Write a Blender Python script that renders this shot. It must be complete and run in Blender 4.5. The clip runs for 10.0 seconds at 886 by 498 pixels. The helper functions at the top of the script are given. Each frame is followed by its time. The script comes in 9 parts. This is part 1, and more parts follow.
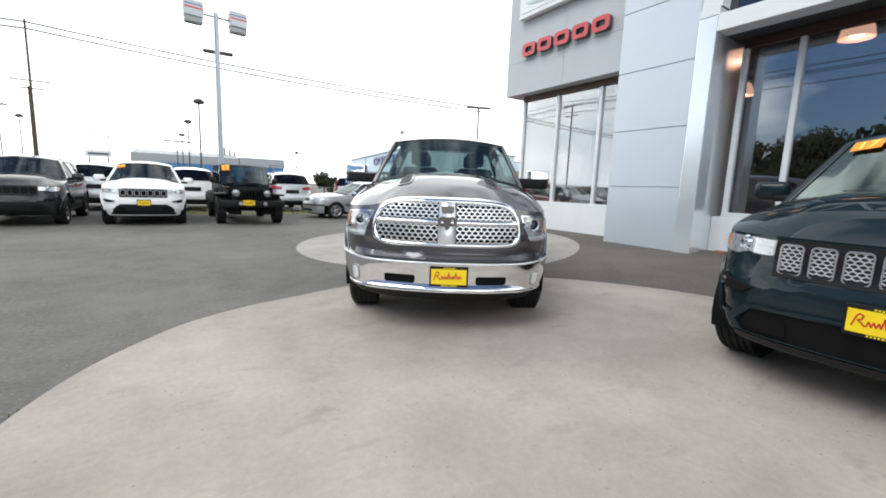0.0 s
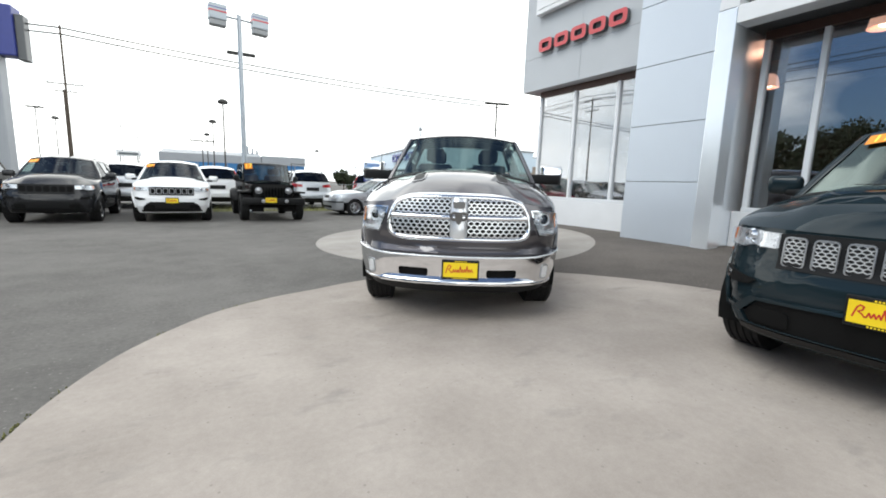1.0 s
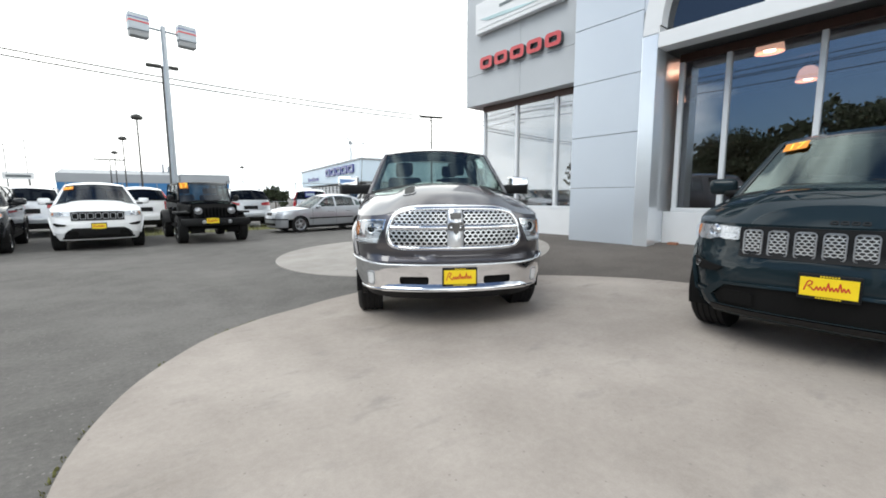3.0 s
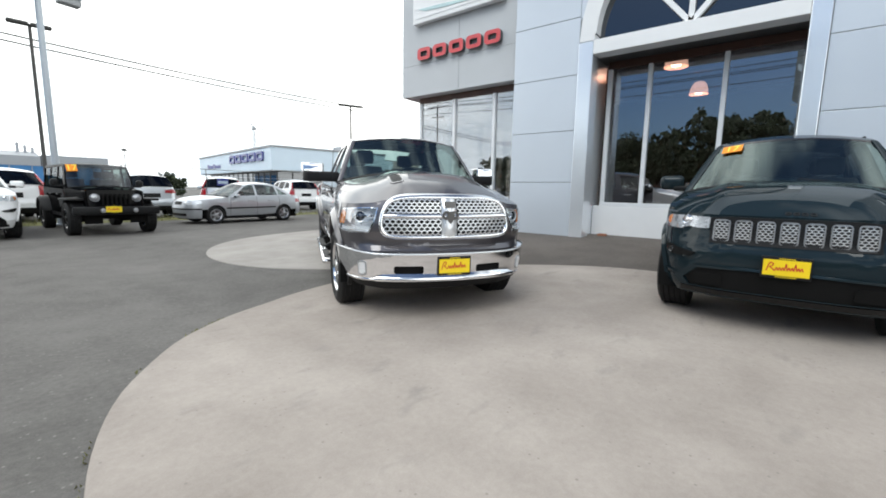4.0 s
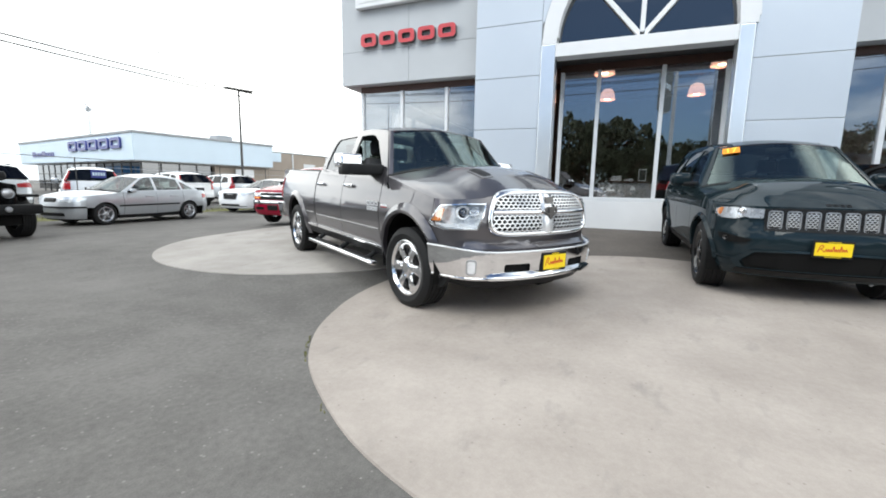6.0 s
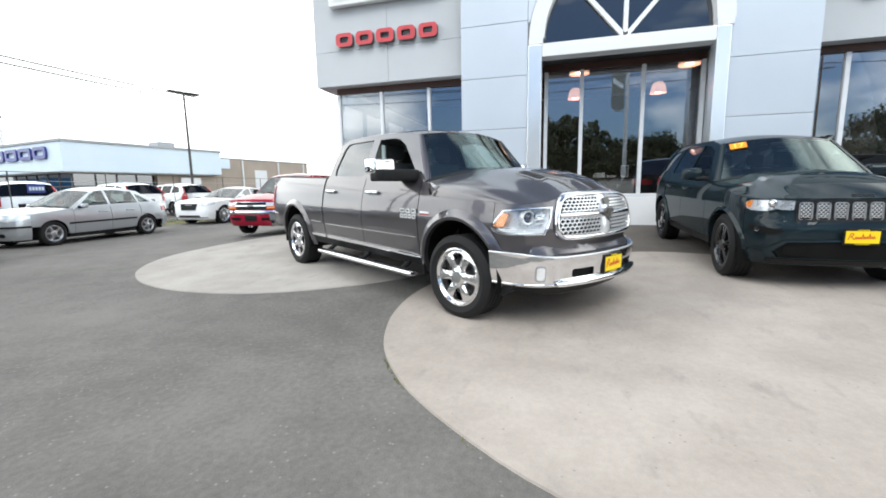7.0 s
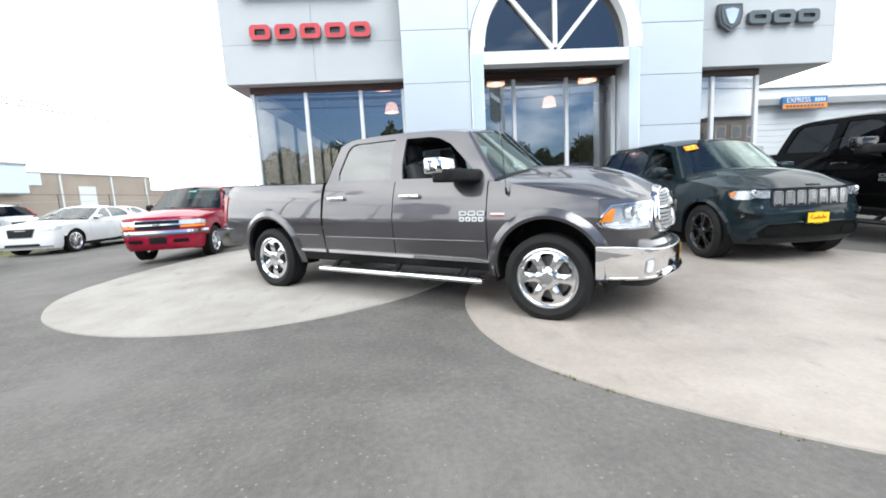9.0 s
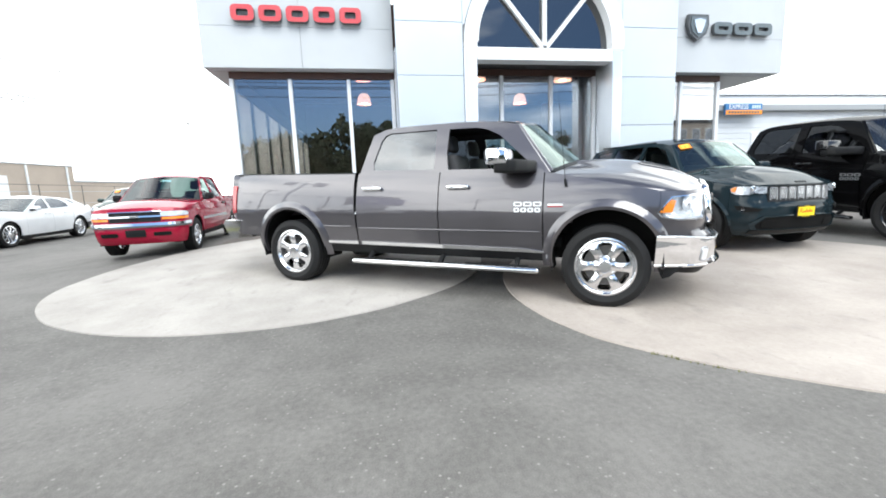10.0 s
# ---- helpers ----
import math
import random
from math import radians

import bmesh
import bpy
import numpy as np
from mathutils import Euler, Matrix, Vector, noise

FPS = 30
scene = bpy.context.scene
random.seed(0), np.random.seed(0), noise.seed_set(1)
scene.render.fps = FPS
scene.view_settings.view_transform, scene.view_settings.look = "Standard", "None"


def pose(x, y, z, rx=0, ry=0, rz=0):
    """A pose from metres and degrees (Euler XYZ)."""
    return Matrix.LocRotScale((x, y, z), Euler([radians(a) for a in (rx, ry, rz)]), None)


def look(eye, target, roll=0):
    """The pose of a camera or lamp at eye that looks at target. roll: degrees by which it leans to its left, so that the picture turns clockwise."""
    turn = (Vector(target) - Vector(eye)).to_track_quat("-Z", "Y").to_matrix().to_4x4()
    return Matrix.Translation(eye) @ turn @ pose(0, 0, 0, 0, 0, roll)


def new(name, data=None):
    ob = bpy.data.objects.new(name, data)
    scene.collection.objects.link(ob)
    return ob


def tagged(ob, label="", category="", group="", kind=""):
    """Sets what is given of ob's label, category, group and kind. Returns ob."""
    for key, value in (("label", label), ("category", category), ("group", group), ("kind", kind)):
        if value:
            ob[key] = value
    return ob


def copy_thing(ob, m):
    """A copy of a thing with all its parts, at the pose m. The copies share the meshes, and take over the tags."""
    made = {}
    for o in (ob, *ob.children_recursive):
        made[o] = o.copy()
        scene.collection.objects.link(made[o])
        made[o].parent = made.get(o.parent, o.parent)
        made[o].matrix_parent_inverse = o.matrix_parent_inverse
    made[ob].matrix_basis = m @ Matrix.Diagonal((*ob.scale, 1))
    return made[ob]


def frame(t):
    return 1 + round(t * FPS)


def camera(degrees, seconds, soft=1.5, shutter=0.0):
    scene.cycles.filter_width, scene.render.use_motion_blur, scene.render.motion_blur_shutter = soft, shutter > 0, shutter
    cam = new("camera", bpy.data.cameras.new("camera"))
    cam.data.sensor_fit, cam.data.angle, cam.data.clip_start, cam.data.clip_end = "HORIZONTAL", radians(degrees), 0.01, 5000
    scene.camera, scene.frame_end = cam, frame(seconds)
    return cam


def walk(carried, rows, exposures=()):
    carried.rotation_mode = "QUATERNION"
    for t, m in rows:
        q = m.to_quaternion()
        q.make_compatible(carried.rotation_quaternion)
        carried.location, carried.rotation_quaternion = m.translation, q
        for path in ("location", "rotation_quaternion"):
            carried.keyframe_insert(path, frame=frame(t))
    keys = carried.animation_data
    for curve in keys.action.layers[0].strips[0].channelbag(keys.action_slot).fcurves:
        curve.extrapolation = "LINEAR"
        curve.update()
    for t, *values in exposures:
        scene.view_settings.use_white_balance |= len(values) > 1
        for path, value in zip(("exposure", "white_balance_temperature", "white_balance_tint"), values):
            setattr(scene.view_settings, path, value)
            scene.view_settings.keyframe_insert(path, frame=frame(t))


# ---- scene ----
cam = camera(93.5, 10.0, soft=1.8)
METRES, EYE, TILT, LEAN, TURN = 7.73, 1.265, -0.17, -0.11, -33.2
ROWS = [
    (0.0, 0.0, 0.0, 0.0, 0.3, -8.12, -2.13),
    (0.5, 0.0011, -0.0057, 0.0001, 3.59, -6.85, -2.06),
    (1.0, 0.008, -0.0168, -0.0005, 2.84, -8.64, -1.78),
    (1.5, 0.0073, -0.0255, 0.0021, 1.74, -7.21, -1.51),
    (2.0, -0.0041, -0.0361, 0.0011, -2.37, -6.38, -1.5),
    (3.5, -0.107, -0.0265, -0.0074, -9.89, -6.85, -1.3),
    (4.0, -0.163, -0.0175, -0.0067, -18.32, -7.79, -0.86),
    (4.5, -0.2174, 0.0122, -0.0085, -21.92, -7.62, -0.67),
    (5.0, -0.2748, 0.0378, -0.0104, -26.18, -7.23, 0.16),
    (6.5, -0.4288, 0.159, -0.0067, -38.84, -9.33, -0.09),
    (7.0, -0.4662, 0.2119, -0.0038, -41.09, -8.26, 1.13),
    (7.5, -0.5059, 0.2632, -0.006, -47.35, -7.17, 0.87),
    (8.0, -0.5361, 0.323, -0.0059, -51.28, -8.17, 2.31),
    (8.5, -0.5693, 0.379, -0.0075, -55.49, -6.27, 1.94),
    (9.0, -0.6012, 0.4397, -0.0068, -59.67, -7.51, 3.07),
    (9.5, -0.6316, 0.502, -0.0066, -61.2, -8.0, 1.49),
    (10.0, -0.6656, 0.5653, -0.007, -66.94, -8.43, 2.35),
]
EDGES = [                               # seconds, eye, yaw, pitch, roll
    (2.2, -0.31, -0.232, 1.288, -37.25, -7.07, 1.05),
    (3.3, -0.705, 0.18, 1.226, -40.58, -6.9, 0.02),
    (5.2, -1.701, 1.583, 1.204, -61.87, -8.56, 0.14),
    (6.3, -2.074, 2.671, 1.18, -70.25, -8.68, 0.83),
]


def facing(x, y, z, yaw, pitch, roll):
    a, p = radians(yaw), radians(pitch)
    return look((x, y, z), (x - math.sin(a) * math.cos(p), y + math.cos(a) * math.cos(p), z + math.sin(p)), roll)


PATH = [(t, pose(0, 0, EYE, TILT, LEAN, TURN) @ pose(METRES * x, METRES * y, METRES * z, 90 + pitch, roll, yaw)) for t, x, y, z, yaw, pitch, roll in ROWS]
PATH += [(t, facing(*row)) for t, *row in EDGES]
walk(cam, sorted(PATH, key=lambda row: row[0]),
     exposures=[(t_, e_, k_, 7) for t_, e_, k_ in ((0.0, 0.22, 6460), (2.0, 0.2, 6460), (4.5, 0.16, 6420), (6.5, 0.5, 6400), (8.0, 0.56, 6390), (9.0, 0.78, 6350), (10.0, 0.97, 6340))])

# ---- world, sun, exposure ----
scene.view_settings.exposure = 0.0
SUN_EL, SUN_AZ = 50.0, -100.0          # degrees: height, and bearing from +y towards +x
world = bpy.data.worlds.new("sky")
scene.world = world
world.use_nodes = True
wn, wl = world.node_tree.nodes, world.node_tree.links
wn.clear()
w_out = wn.new("ShaderNodeOutputWorld")
w_bg = wn.new("ShaderNodeBackground")
w_sky = wn.new("ShaderNodeTexSky")
w_sky.sky_type, w_sky.sun_disc = "NISHITA", False
w_sky.sun_elevation, w_sky.sun_rotation = radians(SUN_EL), radians(SUN_AZ)
w_sky.air_density, w_sky.dust_density, w_sky.ozone_density = 1.0, 1.5, 1.0
w_co = wn.new("ShaderNodeTexCoord")
w_map = wn.new("ShaderNodeMapping")
w_map.inputs["Scale"].default_value = (1.0, 1.0, 2.6)
w_map.inputs["Rotation"].default_value = (0, 0, radians(-90))
w_map.inputs["Location"].default_value = (0.55, 0.2, 0.3)
w_n = wn.new("ShaderNodeTexNoise")
w_n.inputs["Scale"].default_value, w_n.inputs["Detail"].default_value, w_n.inputs["Roughness"].default_value = 1.9, 4.5, 0.52
w_ramp = wn.new("ShaderNodeValToRGB")
w_ramp.color_ramp.elements[0].position, w_ramp.color_ramp.elements[1].position = 0.4, 0.57
w_ramp.color_ramp.elements[0].color, w_ramp.color_ramp.elements[1].color = (0.03, 0.03, 0.03, 1), (1, 1, 1, 1)
w_gain = wn.new("ShaderNodeMixRGB")
w_gain.blend_type = "MULTIPLY"
w_gain.inputs["Fac"].default_value = 1.0
w_gain.inputs["Color2"].default_value = (0.2, 0.31, 0.45, 1)
w_n2 = wn.new("ShaderNodeTexNoise")
w_n2.inputs["Scale"].default_value, w_n2.inputs["Detail"].default_value = 2.6, 4.0
w_cl = wn.new("ShaderNodeValToRGB")
w_cl.color_ramp.elements[0].position, w_cl.color_ramp.elements[1].position = 0.3, 0.68
w_cl.color_ramp.elements[0].color, w_cl.color_ramp.elements[1].color = (7.4, 8.1, 8.7, 1), (17.5, 17.2, 16.6, 1)
w_mix = wn.new("ShaderNodeMixRGB")
w_bg.inputs["Strength"].default_value = 0.152
wl.new(w_co.outputs["Generated"], w_map.inputs["Vector"])
wl.new(w_map.outputs["Vector"], w_n.inputs["Vector"])
wl.new(w_map.outputs["Vector"], w_n2.inputs["Vector"])
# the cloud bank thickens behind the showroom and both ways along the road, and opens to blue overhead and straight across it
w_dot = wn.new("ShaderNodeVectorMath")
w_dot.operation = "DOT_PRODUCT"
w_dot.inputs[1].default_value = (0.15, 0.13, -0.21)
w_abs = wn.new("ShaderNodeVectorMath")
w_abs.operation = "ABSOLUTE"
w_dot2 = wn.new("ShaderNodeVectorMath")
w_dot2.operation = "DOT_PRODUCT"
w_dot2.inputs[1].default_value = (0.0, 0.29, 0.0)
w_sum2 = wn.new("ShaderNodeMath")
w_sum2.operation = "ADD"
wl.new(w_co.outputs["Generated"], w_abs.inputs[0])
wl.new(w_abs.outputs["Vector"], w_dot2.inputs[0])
w_sum = wn.new("ShaderNodeMath")
w_sum.operation = "ADD"
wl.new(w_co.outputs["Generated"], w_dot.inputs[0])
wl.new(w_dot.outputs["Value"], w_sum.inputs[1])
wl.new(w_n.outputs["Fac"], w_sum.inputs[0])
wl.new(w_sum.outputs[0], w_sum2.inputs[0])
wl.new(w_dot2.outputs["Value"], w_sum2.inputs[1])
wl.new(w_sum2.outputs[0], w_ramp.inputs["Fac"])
wl.new(w_n2.outputs["Fac"], w_cl.inputs["Fac"])
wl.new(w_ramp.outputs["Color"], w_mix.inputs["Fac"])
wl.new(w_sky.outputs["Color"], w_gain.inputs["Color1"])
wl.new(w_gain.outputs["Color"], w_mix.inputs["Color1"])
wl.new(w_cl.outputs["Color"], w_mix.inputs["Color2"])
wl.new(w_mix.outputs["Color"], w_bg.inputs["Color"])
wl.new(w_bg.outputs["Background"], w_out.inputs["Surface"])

sun = new("sun", bpy.data.lights.new("sun", "SUN"))
sun.data.energy, sun.data.angle, sun.data.color = 1.8, radians(40), (1.0, 0.975, 0.91)
_az, _el = radians(SUN_AZ), radians(SUN_EL)
sun.matrix_world = look((60 * math.sin(_az) * math.cos(_el), 60 * math.cos(_az) * math.cos(_el), 60 * math.sin(_el)), (0, 0, 0))

# ---- materials ----


def base_mat(name):
    m = bpy.data.materials.new(name)
    m.use_nodes = True
    b = m.node_tree.nodes["Principled BSDF"]
    return m, m.node_tree.nodes, m.node_tree.links, b


def tint(c, k):
    return (min(1, c[0] * k), min(1, c[1] * k), min(1, c[2] * k), 1)


def surf(name, col, rough=0.6, metal=0.0, var=0.12, scale=6.0, fine=90.0, bump=0.15, dist=0.004, coat=0.0, rvar=0.08, rnd=0.0, spec=0.5):
    """A surface with two scales of tone, uneven gloss and a fine relief, in metres."""
    m, n, l, b = base_mat(name)
    co = n.new("ShaderNodeTexCoord")
    big, small = n.new("ShaderNodeTexNoise"), n.new("ShaderNodeTexNoise")
    big.inputs["Scale"].default_value, big.inputs["Detail"].default_value = scale, 6
    small.inputs["Scale"].default_value, small.inputs["Detail"].default_value = fine, 4
    l.new(co.outputs["Object"], big.inputs["Vector"])
    l.new(co.outputs["Object"], small.inputs["Vector"])
    add = n.new("ShaderNodeMath")
    add.operation = "MULTIPLY_ADD"
    add.inputs[1].default_value = 0.4
    l.new(small.outputs["Fac"], add.inputs[0])
    l.new(big.outputs["Fac"], add.inputs[2])
    ramp = n.new("ShaderNodeValToRGB")
    ramp.color_ramp.elements[0].position, ramp.color_ramp.elements[1].position = 0.45, 0.95
    ramp.color_ramp.elements[0].color, ramp.color_ramp.elements[1].color = tint(col, 1 - var), tint(col, 1 + var)
    l.new(add.outputs[0], ramp.inputs["Fac"])
    src = ramp.outputs["Color"]
    if rnd:
        info = n.new("ShaderNodeObjectInfo")
        val = n.new("ShaderNodeMapRange")
        val.inputs["To Min"].default_value, val.inputs["To Max"].default_value = 1 - rnd, 1 + rnd
        l.new(info.outputs["Random"], val.inputs["Value"])
        hsv = n.new("ShaderNodeHueSaturation")
        l.new(val.outputs["Result"], hsv.inputs["Value"])
        l.new(src, hsv.inputs["Color"])
        src = hsv.outputs["Color"]
    l.new(src, b.inputs["Base Color"])
    rr = n.new("ShaderNodeMapRange")
    rr.inputs["To Min"].default_value, rr.inputs["To Max"].default_value = max(0.02, rough - rvar), min(1, rough + rvar)
    l.new(big.outputs["Fac"], rr.inputs["Value"])
    l.new(rr.outputs["Result"], b.inputs["Roughness"])
    b.inputs["Metallic"].default_value = metal
    b.inputs["Coat Weight"].default_value = coat
    b.inputs["Specular IOR Level"].default_value = spec
    b.inputs["Coat Roughness"].default_value = 0.04
    if bump:
        bp = n.new("ShaderNodeBump")
        bp.inputs["Strength"].default_value, bp.inputs["Distance"].default_value = bump, dist
        l.new(small.outputs["Fac"], bp.inputs["Height"])
        l.new(bp.outputs["Normal"], b.inputs["Normal"])
    return m


def paint(name, col, flake=0.35, rough=0.32, coat=0.75, coat_ior=1.5):
    """Car paint: a metal-flake base under a clear coat, with a faint dusting."""
    m = surf(name, col, rough, flake, 0.05, 2.5, 700.0, 0.03, 0.0006, coat, 0.04, spec=0.0)
    b = m.node_tree.nodes["Principled BSDF"]
    b.inputs["Coat IOR"].default_value, b.inputs["Coat Roughness"].default_value = coat_ior, 0.02
    return m


def glass_mat(name, tone, gloss=0.5, blend=0.35, rough=0.0, sheen=(0.95, 0.97, 1)):
    """Tinted pane: clear through, with a mirror sheen that grows at flat angles."""
    m, n, l, b = base_mat(name)
    n.remove(b)
    tr, gl, mix, lw = n.new("ShaderNodeBsdfTransparent"), n.new("ShaderNodeBsdfGlossy"), n.new("ShaderNodeMixShader"), n.new("ShaderNodeLayerWeight")
    tr.inputs["Color"].default_value = (*tone, 1)
    gl.inputs["Color"].default_value, gl.inputs["Roughness"].default_value = (*sheen, 1), rough
    lw.inputs["Blend"].default_value = blend
    mp = n.new("ShaderNodeMapRange")
    mp.inputs["To Min"].default_value, mp.inputs["To Max"].default_value = gloss * 0.25, min(1.0, gloss * 1.6)
    l.new(lw.outputs["Fresnel"], mp.inputs["Value"])
    l.new(mp.outputs["Result"], mix.inputs["Fac"])
    l.new(tr.outputs[0], mix.inputs[1])
    l.new(gl.outputs[0], mix.inputs[2])
    l.new(mix.outputs[0], n["Material Output"].inputs["Surface"])
    return m


def cloth(name, col):
    """Thin fabric that lets light through, with a faint vertical weave."""
    m, n, l, b = base_mat(name)
    n.remove(b)
    co, wave, mixc = n.new("ShaderNodeTexCoord"), n.new("ShaderNodeTexNoise"), n.new("ShaderNodeMixRGB")
    mp = n.new("ShaderNodeMapping")
    mp.inputs["Scale"].default_value = (6.0, 1.0, 0.7)
    l.new(co.outputs["Object"], mp.inputs["Vector"])
    l.new(mp.outputs["Vector"], wave.inputs["Vector"])
    l.new(wave.outputs["Fac"], mixc.inputs["Fac"])
    mixc.inputs["Color1"].default_value, mixc.inputs["Color2"].default_value = tint(col, 0.92), tint(col, 1.05)
    df, tr, mix = n.new("ShaderNodeBsdfDiffuse"), n.new("ShaderNodeBsdfTranslucent"), n.new("ShaderNodeMixShader")
    mix.inputs["Fac"].default_value = 0.88
    l.new(mixc.outputs["Color"], df.inputs["Color"])
    l.new(mixc.outputs["Color"], tr.inputs["Color"])
    l.new(df.outputs[0], mix.inputs[1])
    l.new(tr.outputs[0], mix.inputs[2])
    l.new(mix.outputs[0], n["Material Output"].inputs["Surface"])
    return m


def glow(name, col, power):
    m, n, l, b = base_mat(name)
    b.inputs["Base Color"].default_value = (*col, 1)
    b.inputs["Emission Color"].default_value = (*col, 1)
    b.inputs["Emission Strength"].default_value = power
    return m


def ground_mat(name, dark, light, fleck, fleck_amount, big=0.35, mid=2.5, bump=0.5, stain=None, gritty=0.5):
    """Paving: broad tone drift, mid-size blotches, single light stones and fine grit."""
    m, n, l, b = base_mat(name)
    co = n.new("ShaderNodeTexCoord")
    n1, n2, n3, n4 = [n.new("ShaderNodeTexNoise") for _ in range(4)]
    for node, s, d in ((n1, big, 5), (n2, mid, 6), (n3, 120.0, 3), (n4, 26.0, 2)):
        node.inputs["Scale"].default_value, node.inputs["Detail"].default_value = s, d
        l.new(co.outputs["Object"], node.inputs["Vector"])
    add = n.new("ShaderNodeMath")
    add.operation = "MULTIPLY_ADD"
    add.inputs[1].default_value = 0.5
    l.new(n2.outputs["Fac"], add.inputs[0])
    l.new(n1.outputs["Fac"], add.inputs[2])
    add2 = n.new("ShaderNodeMath")
    add2.operation = "MULTIPLY_ADD"
    add2.inputs[1].default_value = gritty
    grit = n.new("ShaderNodeMath")
    grit.operation = "ADD"
    l.new(n3.outputs["Fac"], grit.inputs[0])
    l.new(n4.outputs["Fac"], grit.inputs[1])
    l.new(grit.outputs[0], add2.inputs[0])
    l.new(add.outputs[0], add2.inputs[2])
    ramp = n.new("ShaderNodeValToRGB")
    ramp.color_ramp.elements[0].position, ramp.color_ramp.elements[1].position = 0.3, 0.62
    half = n.new("ShaderNodeMath")
    half.operation = "MULTIPLY_ADD"
    half.inputs[1].default_value, half.inputs[2].default_value = 0.8, -0.54 + 0.8 * (0.5 - gritty)
    ramp.color_ramp.elements[0].color, ramp.color_ramp.elements[1].color = (*dark, 1), (*light, 1)
    l.new(add2.outputs[0], half.inputs[0])
    l.new(half.outputs[0], ramp.inputs["Fac"])
    vor = n.new("ShaderNodeTexVoronoi")
    vor.inputs["Scale"].default_value = 38.0
    l.new(co.outputs["Object"], vor.inputs["Vector"])
    fr = n.new("ShaderNodeValToRGB")
    fr.color_ramp.elements[0].position, fr.color_ramp.elements[1].position = 0.14, 0.34
    fr.color_ramp.elements[0].color, fr.color_ramp.elements[1].color = (1, 1, 1, 1), (0, 0, 0, 1)
    l.new(vor.outputs["Distance"], fr.inputs["Fac"])
    sel = n.new("ShaderNodeMath")
    sel.operation = "GREATER_THAN"
    sel.inputs[1].default_value = 1 - fleck_amount
    sepc = n.new("ShaderNodeSeparateColor")
    l.new(vor.outputs["Color"], sepc.inputs["Color"])
    l.new(sepc.outputs["Red"], sel.inputs[0])
    fm = n.new("ShaderNodeMath")
    fm.operation = "MULTIPLY"
    l.new(fr.outputs["Color"], fm.inputs[0])
    l.new(sel.outputs[0], fm.inputs[1])
    mix = n.new("ShaderNodeMixRGB")
    l.new(fm.outputs[0], mix.inputs["Fac"])
    l.new(ramp.outputs["Color"], mix.inputs["Color1"])
    mix.inputs["Color2"].default_value = (*fleck, 1)
    src = mix.outputs["Color"]
    if stain:
        n5 = n.new("ShaderNodeTexNoise")
        n5.inputs["Scale"].default_value, n5.inputs["Detail"].default_value, n5.inputs["Roughness"].default_value = 2.0, 7, 0.6
        mp = n.new("ShaderNodeMapping")
        mp.inputs["Rotation"].default_value = (0, 0, 0.6)
        mp.inputs["Scale"].default_value = (1.0, 2.2, 1.0)
        l.new(co.outputs["Object"], mp.inputs["Vector"])
        l.new(mp.outputs["Vector"], n5.inputs["Vector"])
        sr = n.new("ShaderNodeValToRGB")
        sr.color_ramp.elements[0].position, sr.color_ramp.elements[1].position = 0.585, 0.73
        sr.color_ramp.elements[0].color, sr.color_ramp.elements[1].color = (0, 0, 0, 1), (0.55, 0.55, 0.55, 1)
        l.new(n5.outputs["Fac"], sr.inputs["Fac"])
        mx = n.new("ShaderNodeMixRGB")
        l.new(sr.outputs["Color"], mx.inputs["Fac"])
        l.new(src, mx.inputs["Color1"])
        mx.inputs["Color2"].default_value = (*stain, 1)
        src = mx.outputs["Color"]
    l.new(src, b.inputs["Base Color"])
    b.inputs["Roughness"].default_value = 0.88
    b.inputs["Specular IOR Level"].default_value = 0.3
    bp = n.new("ShaderNodeBump")
    bp.inputs["Strength"].default_value, bp.inputs["Distance"].default_value = bump, 0.006
    l.new(add2.outputs[0], bp.inputs["Height"])
    l.new(bp.outputs["Normal"], b.inputs["Normal"])
    return m


ASPHALT = ground_mat("asphalt", (0.108, 0.102, 0.0945), (0.174, 0.1645, 0.153), (0.235, 0.225, 0.208), 0.1, bump=0.8)
CONCRETE = ground_mat("concrete", (0.305, 0.266, 0.235), (0.445, 0.395, 0.353), (0.27, 0.24, 0.215), 0.03, 0.5, 2.2, 0.1, stain=(0.215, 0.2, 0.182), gritty=0.22)
GREYCONCRETE = ground_mat("greyer concrete", (0.29, 0.268, 0.245), (0.41, 0.382, 0.352), (0.26, 0.24, 0.22), 0.03, 0.5, 2.2, 0.1, stain=(0.22, 0.205, 0.19), gritty=0.22)
PAVING = ground_mat("brown asphalt", (0.10, 0.088, 0.078), (0.15, 0.132, 0.118), (0.28, 0.25, 0.22), 0.05, bump=0.5)
GRASS = surf("verge grass", (0.16, 0.16, 0.055), 0.9, 0, 0.5, 3, 60, 0.6, 0.02)
PANEL = surf("pale grey aluminium panel", (0.6, 0.65, 0.71), 0.36, 0.25, 0.03, 0.7, 160, 0, 0.001, rnd=0.02)
STUCCO = surf("light grey stucco", (0.53, 0.55, 0.57), 0.75, 0, 0.05, 0.8, 220, 0.12, 0.002)
WHITE_TRIM = surf("white trim", (0.8, 0.81, 0.82), 0.4, 0, 0.03, 2, 150, 0.04, 0.001)
ALU = surf("bright aluminium", (0.86, 0.9, 0.94), 0.2, 0.55, 0.04, 1.5, 200, 0.03, 0.001)
MULLION = surf("mullion", (0.78, 0.8, 0.82), 0.4, 0.1, 0.04, 2, 200, 0.02, 0.001)
JOINT = surf("grey joint", (0.26, 0.265, 0.27), 0.8, 0, 0.1, 3, 100, 0.1, 0.002)
